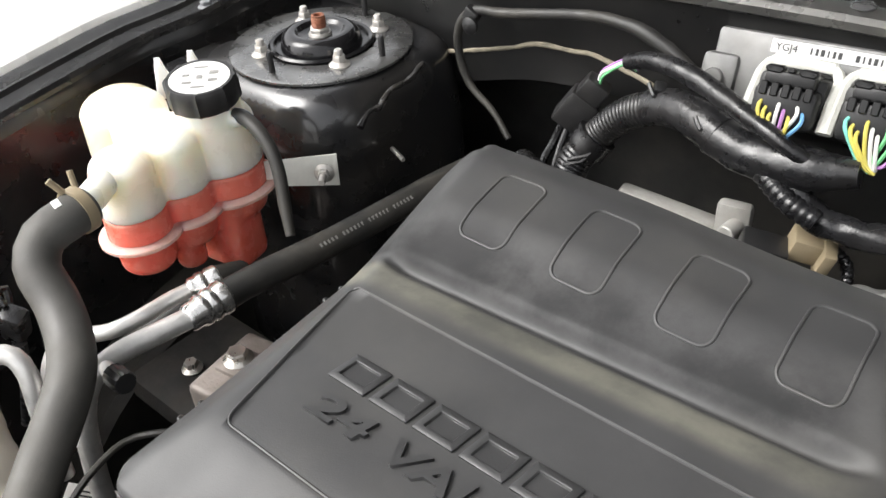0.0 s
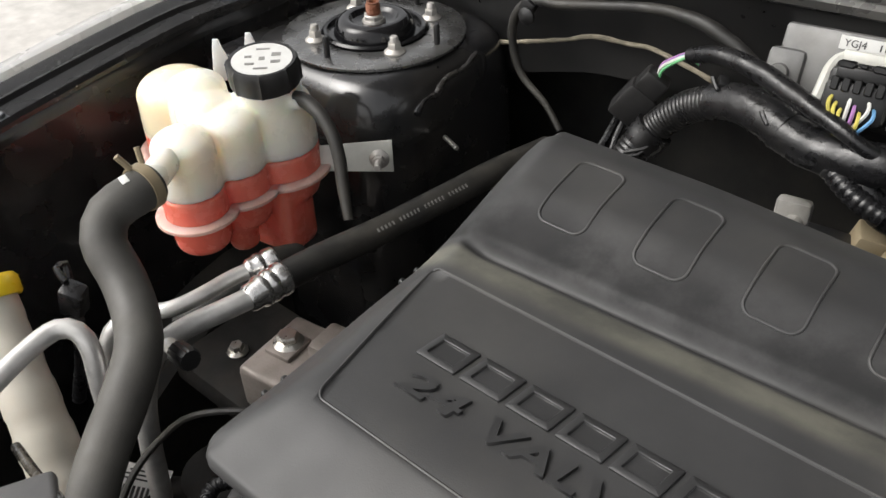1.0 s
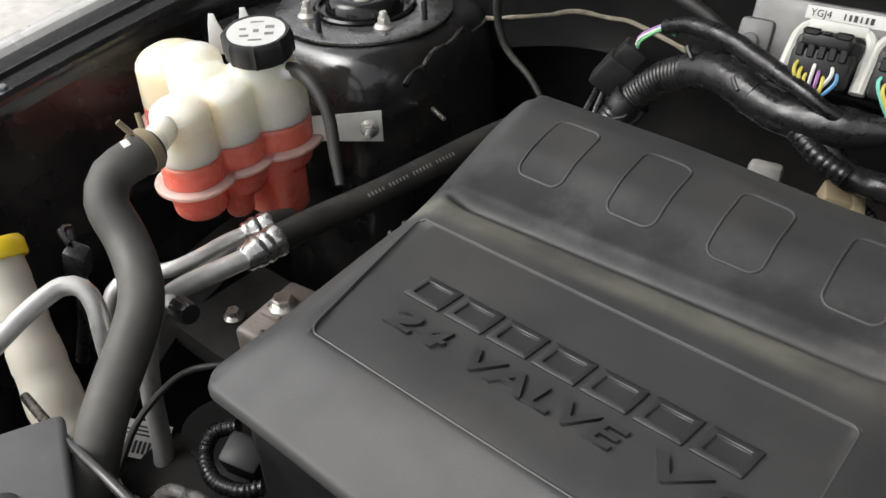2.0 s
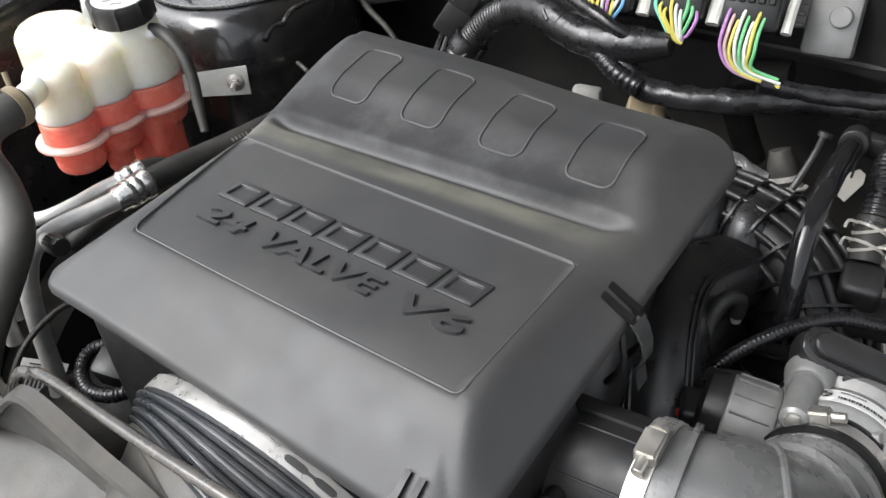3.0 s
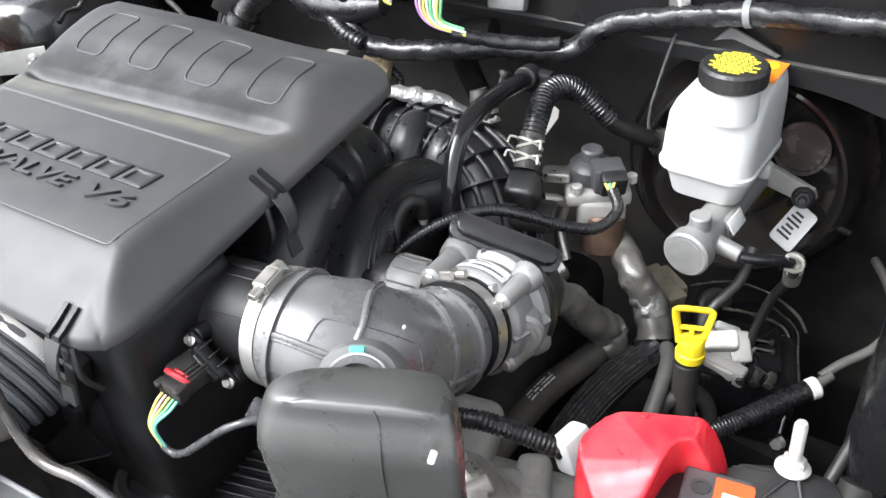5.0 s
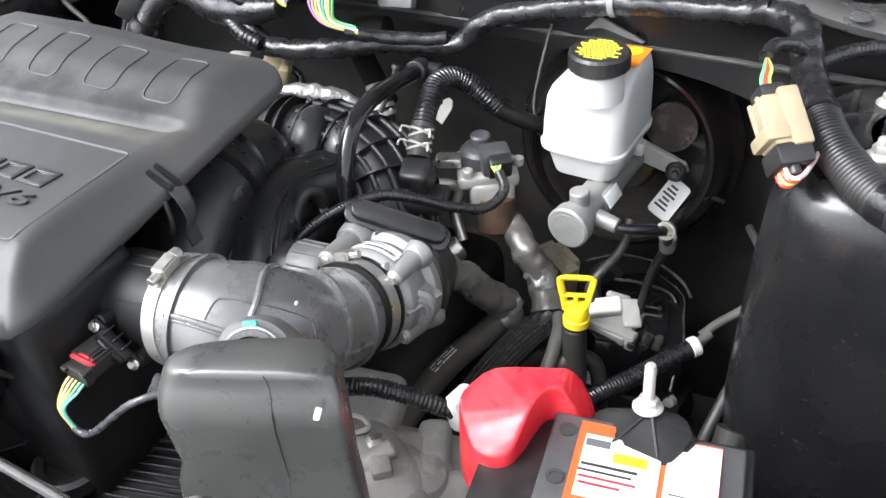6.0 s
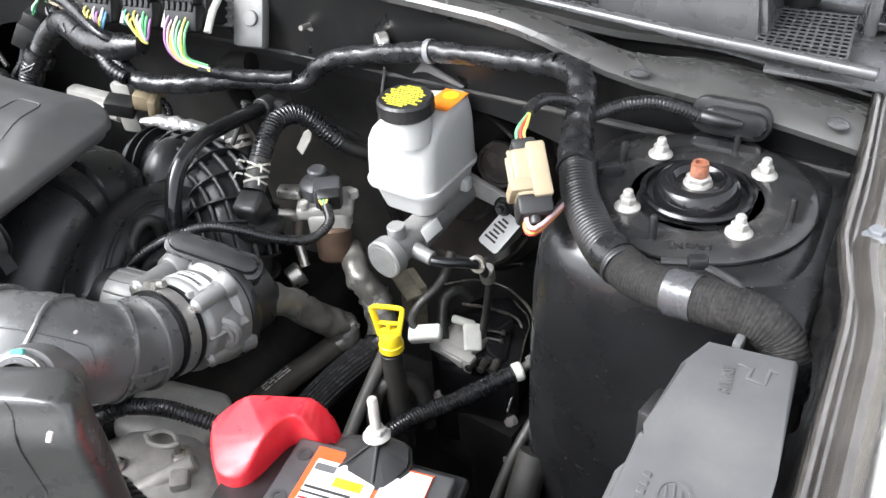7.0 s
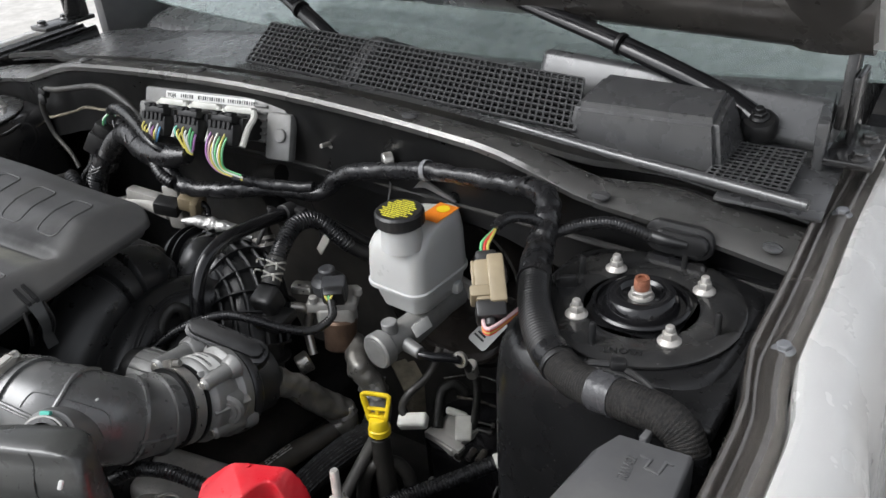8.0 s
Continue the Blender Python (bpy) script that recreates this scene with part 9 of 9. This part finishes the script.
for k in (-1, 0, 1):
    rbox(bm, mid + Vector((0.0075 + 0.0055 * k, -0.0035, 0.0105 - 0.006 * k)), (0.0014, 0.0100, 0.0040), 0.0005, (0, ang, 0), 1)
part("sensor_body", bm, INKPLASTIC, maf)
for p, w in ((T0, (-0.1, -0.8, 0.55)), (T1, (0.05, -0.9, 0.4))):
    bm = B()
    hexhead(bm, p + Vector((0, -0.003, 0.0005)), w, 0.0034, 0.0035, 0.0048)
    part("screw", bm, STEEL, maf)
bm = B()
rbox(bm, (0.0890, -0.4210, 0.8940), (0.0225, 0.0270, 0.0130), 0.0015, (-4, 6, -3), 2)
rbox(bm, (0.0855, -0.4200, 0.9010), (0.0130, 0.0240, 0.0030), 0.0008, (-4, 6, -3), 1)
for k in (0, 1):
    rbox(bm, (0.0950 + 0.0035 * k, -0.4200, 0.9005 - 0.0005 * k), (0.0013, 0.0250, 0.0026), 0.0005, (-4, 6, -3), 1)
plugb = part("plug", bm, CONNECTOR, maf)
bm = B()
rbox(bm, (0.0890, -0.4375, 0.8920), (0.0205, 0.0075, 0.0120), 0.0015, (-4, 6, -3), 2)
for k in (-1, 1):
    rbox(bm, (0.0890 + 0.0085 * k, -0.4390, 0.8970), (0.0050, 0.0080, 0.0040), 0.0008, (-4, 6, -3), 1)
part("wire_seal_cap", bm, CONNECTOR, plugb)
bm = B()
tube(bm, [(0.0803, -0.4315, 0.9005), (0.0820, -0.4328, 0.9025), (0.0900, -0.4335, 0.9025), (0.0975, -0.4330, 0.9005), (0.0990, -0.4315, 0.8985)], [0.0014, 0.0018, 0.0019, 0.0018, 0.0014], 8, 0.002)
tube(bm, [(0.0815, -0.4295, 0.9010), (0.0895, -0.4300, 0.9025), (0.0975, -0.4295, 0.8995)], 0.0012, 8, 0.002)
part("red_lock", bm, RED, plugb, "red locking slide")
for w, nm in enumerate(("yellow", "pink", "yellow", "green", "teal")):
    bm = B()
    a = Vector((0.0835 + 0.0030 * w, -0.4420, 0.8910 - 0.0006 * w))
    tube(bm, [a, a + Vector((-0.001, -0.006, -0.003)), Vector((0.0790 + 0.0012 * w, -0.4560, 0.8720)), Vector((0.0830 + 0.0009 * w, -0.4550, 0.8510))], 0.0011, 6, 0.003)
    part("wire", bm, WIRES[nm], maf, nm + " wire")
bm = B()
tube(bm, [(0.0840, -0.455, 0.853), (0.092, -0.455, 0.8500), (0.106, -0.4545, 0.8585), (0.124, -0.452, 0.8760), (0.142, -0.448, 0.8930), (0.154, -0.441, 0.8990), (0.164, -0.430, 0.8980), (0.172, -0.418, 0.890)], 0.0027, 10, 0.004, rough=0.15, freq=150)
part("lead", bm, GREYTAPE, maf)
bm = B()
rbox(bm, (0.160, -0.430, 0.899), (0.018, 0.007, 0.020), 0.002, (0, 30, 20), 2)
part("clip", bm, GREYTAPE, maf)

# ---- battery fittings ----
bh = thing("battery_clamp", "black battery hold-down clamp with a threaded rod", "battery clamp", (0.45, -0.29, 0.83))
# folded sheet plate that rises to the rod, with pressed ribs
PL = [(0.408, -0.283, 0.841), (0.409, -0.330, 0.842), (0.428, -0.338, 0.846), (0.470, -0.322, 0.851), (0.480, -0.296, 0.856), (0.468, -0.276, 0.852), (0.442, -0.266, 0.838)]
bm = B()
centre = bm.verts.new((0.4435, -0.288, 0.858))
ring = [bm.verts.new(p) for p in PL]
low = [bm.verts.new((x, y - 0.002, z - 0.03)) for x, y, z in PL]
for k in range(len(PL)):
    q = (k + 1) % len(PL)
    bm.faces.new((centre, ring[k], ring[q]))
    bm.faces.new((ring[k], low[k], low[q], ring[q]))
bmesh.ops.bevel(bm, geom=[e for e in bm.edges if len(e.link_faces) == 2], offset=0.0025, segments=2, affect="EDGES")
part("plate", bm, PLASTIC, bh)
for a, b in (((0.4445, -0.290, 0.8585), (0.424, -0.326, 0.8470)), ((0.449, -0.293, 0.8585), (0.460, -0.318, 0.8515))):
    bm = B()
    tube(bm, [a, b], 0.0014, 8)
    part("pressed_rib", bm, PLASTIC, bh)
bm = B()
hexhead(bm, (0.4435, -0.2845, 0.8585), (-0.05, 0.1, 1), 0.0075, 0.008, 0.0105, 0.036, 0.0040)
part("rod_nut", bm, NUT, bh, "pale zinc rod and nut")
cable = thing("battery_cable", "ribbed black battery cable with a white collar", "cable", (0.29, -0.33, 0.85))
bm = B()
tube(bm, [(0.150, -0.318, 0.770), (0.185, -0.318, 0.797), (0.212, -0.316, 0.812), (0.240, -0.3094, 0.8165), (0.266, -0.300, 0.808), (0.290, -0.2910, 0.7965), (0.300, -0.284, 0.790)], 0.0072, 18, 0.0025, rib=(0.0036, 0.06))
part("ribbed_tube", bm, LOOM, cable)
bm = B()
rbox(bm, (0.301, -0.281, 0.791), (0.018, 0.028, 0.030), 0.004, (0, -20, -14), 2)
part("collar", bm, LABEL, cable, "white collar")


# ---- front of the bay ----
rod = thing("cooler_pipe", "bent glossy black metal pipe across the front of the bay", "pipe", (-0.1, -0.5, 0.85))
bm = B()
tube(bm, [(-0.47, -0.50, 0.826), (-0.42, -0.505, 0.836), (-0.355, -0.507, 0.846), (-0.305, -0.508, 0.848), (-0.285, -0.508, 0.862), (-0.245, -0.507, 0.912), (-0.228, -0.505, 0.920), (-0.205, -0.505, 0.929), (-0.10, -0.506, 0.936), (-0.01, -0.506, 0.943), (0.014, -0.507, 0.942), (0.025, -0.510, 0.930), (0.030, -0.512, 0.912), (0.040, -0.514, 0.890), (0.056, -0.514, 0.881), (0.085, -0.511, 0.880), (0.13, -0.515, 0.885), (0.20, -0.525, 0.905), (0.235, -0.515, 0.915), (0.262, -0.505, 0.93), (0.278, -0.507, 0.92), (0.285, -0.52, 0.86)], 0.0038, 14, 0.004)
part("pipe", bm, PIPE, rod)
bm = B()
tube(bm, [(-0.305, -0.508, 0.848), (-0.31, -0.512, 0.82), (-0.315, -0.52, 0.76)], 0.006, 12)
part("leg", bm, PIPE, rod)
scoop = thing("inlet_scoop", "dusty beige-grey plastic air inlet scoop with an arched rim", "air scoop", (-0.2, -0.56, 0.8))
bm = B()


def scoop_skin(u, v):
    x = -0.36 + 0.275 * u
    y = -0.512 - 0.10 * v
    z = 0.842 + 0.022 * math.sin(math.pi * u) * (1 - 0.4 * v) - 0.02 * v - 0.05 * smooth01(0.25, 0.0, u)
    return Vector((x, y, z))


sheet(bm, scoop_skin, 30, 12, 0.004)
part("shell", bm, SCOOP, scoop)
RIM = [(-0.330, -0.535, 0.812), (-0.300, -0.529, 0.842), (-0.232, -0.521, 0.911), (-0.205, -0.520, 0.931), (-0.180, -0.520, 0.933), (-0.135, -0.520, 0.922), (-0.098, -0.521, 0.919), (-0.079, -0.522, 0.912), (-0.076, -0.522, 0.893), (-0.098, -0.525, 0.856), (-0.125, -0.535, 0.843)]
bm = B()
rows = []
for p, u in spline([Vector(p) for p in RIM], 0.006):
    rows.append([bm.verts.new(p + Vector(d)) for d in ((0, 0.003, 0.0035), (0, -0.006, 0.0025), (0, -0.0075, -0.001), (0, -0.006, -0.005), (0, 0.003, -0.004))])
for p, q in zip(rows, rows[1:]):
    for i in range(5):
        bm.faces.new((p[i], p[(i + 1) % 5], q[(i + 1) % 5], q[i]))
bm.faces.new(rows[0][::-1])
bm.faces.new(rows[-1])
bmesh.ops.recalc_face_normals(bm, faces=bm.faces)
part("arched_rim", bm, SCOOP, scoop)
bm = B()
rows = []
for p, u in spline([Vector(p) for p in RIM], 0.006):
    rows.append([bm.verts.new(p), bm.verts.new((p.x * 0.97 - 0.006, p.y + 0.004, min(p.z - 0.006, 0.842)))])
for p, q in zip(rows, rows[1:]):
    bm.faces.new((p[0], q[0], q[1], p[1]))
part("inner_wall", bm, SCOOP, scoop)
bm = B()
lathe(bm, [(0.0075, 0.0), (0.0075, 0.0012), (0.0050, 0.0014), (0.0045, -0.002), (0, -0.002)], pose(-0.137, -0.5335, 0.8625), 24)
part("screw_hole", bm, INKPLASTIC, scoop)
top_cover = thing("radiator_cover", "black plastic radiator cover with a push pin", "radiator cover", (-0.1, -0.62, 0.82))
bm = B()
rbox(bm, (-0.36, -0.575, 0.842), (0.16, 0.10, 0.012), 0.005, (0, 0, -25), 3)
rbox(bm, (0.05, -0.5695, 0.838), (0.7, 0.10, 0.012), 0.003, (0, 0, 2), 3)
part("panel", bm, GREYPLASTIC, top_cover)
bm = B()
rbox(bm, (0.05, -0.5215, 0.8445), (0.7, 0.0035, 0.004), 0.001, (0, 0, 2), 1)
part("edge_lip", bm, MIDGREY, top_cover)
bm = B()
lathe(bm, [(0.013, 0), (0.013, 0.003), (0.010, 0.005), (0, 0.0055)], pose(-0.365, -0.565, 0.848), 24)
part("push_pin", bm, PLASTIC, top_cover)
bm = B()
rbox(bm, (0.000, -0.549, 0.8445), (0.022, 0.012, 0.001), 0.0003, (0, 0, 5))
part("yellow_sticker", bm, YELLOW, top_cover)
flap = thing("splash_flap", "folded black plastic flap below the air filter box", "flap", (0.03, -0.45, 0.8))
bm = B()
FL = [Vector(p) for p in ((-0.0175, -0.448, 0.827), (0.0184, -0.4418, 0.8136), (0.0028, -0.4536, 0.7946), (-0.0368, -0.4717, 0.7788), (-0.0520, -0.4723, 0.7899))]
down = (FL[1] - FL[0]).cross(FL[2] - FL[1]).normalized() * 0.002
hi, lo = [bm.verts.new(p) for p in FL], [bm.verts.new(p + down) for p in FL]
bm.faces.new(hi)
bm.faces.new(lo[::-1])
for k in range(5):
    bm.faces.new((hi[k], lo[k], lo[(k + 1) % 5], hi[(k + 1) % 5]))
bmesh.ops.recalc_face_normals(bm, faces=bm.faces)
flap_sheet = part("sheet", bm, INKPLASTIC, flap)
for a, b in ((0, 1), (1, 2), (2, 3)):
    bm = B()
    tube(bm, [FL[a], FL[b]], 0.0008, 6)
    part("turned_edge", bm, GREYBLACK, flap_sheet)
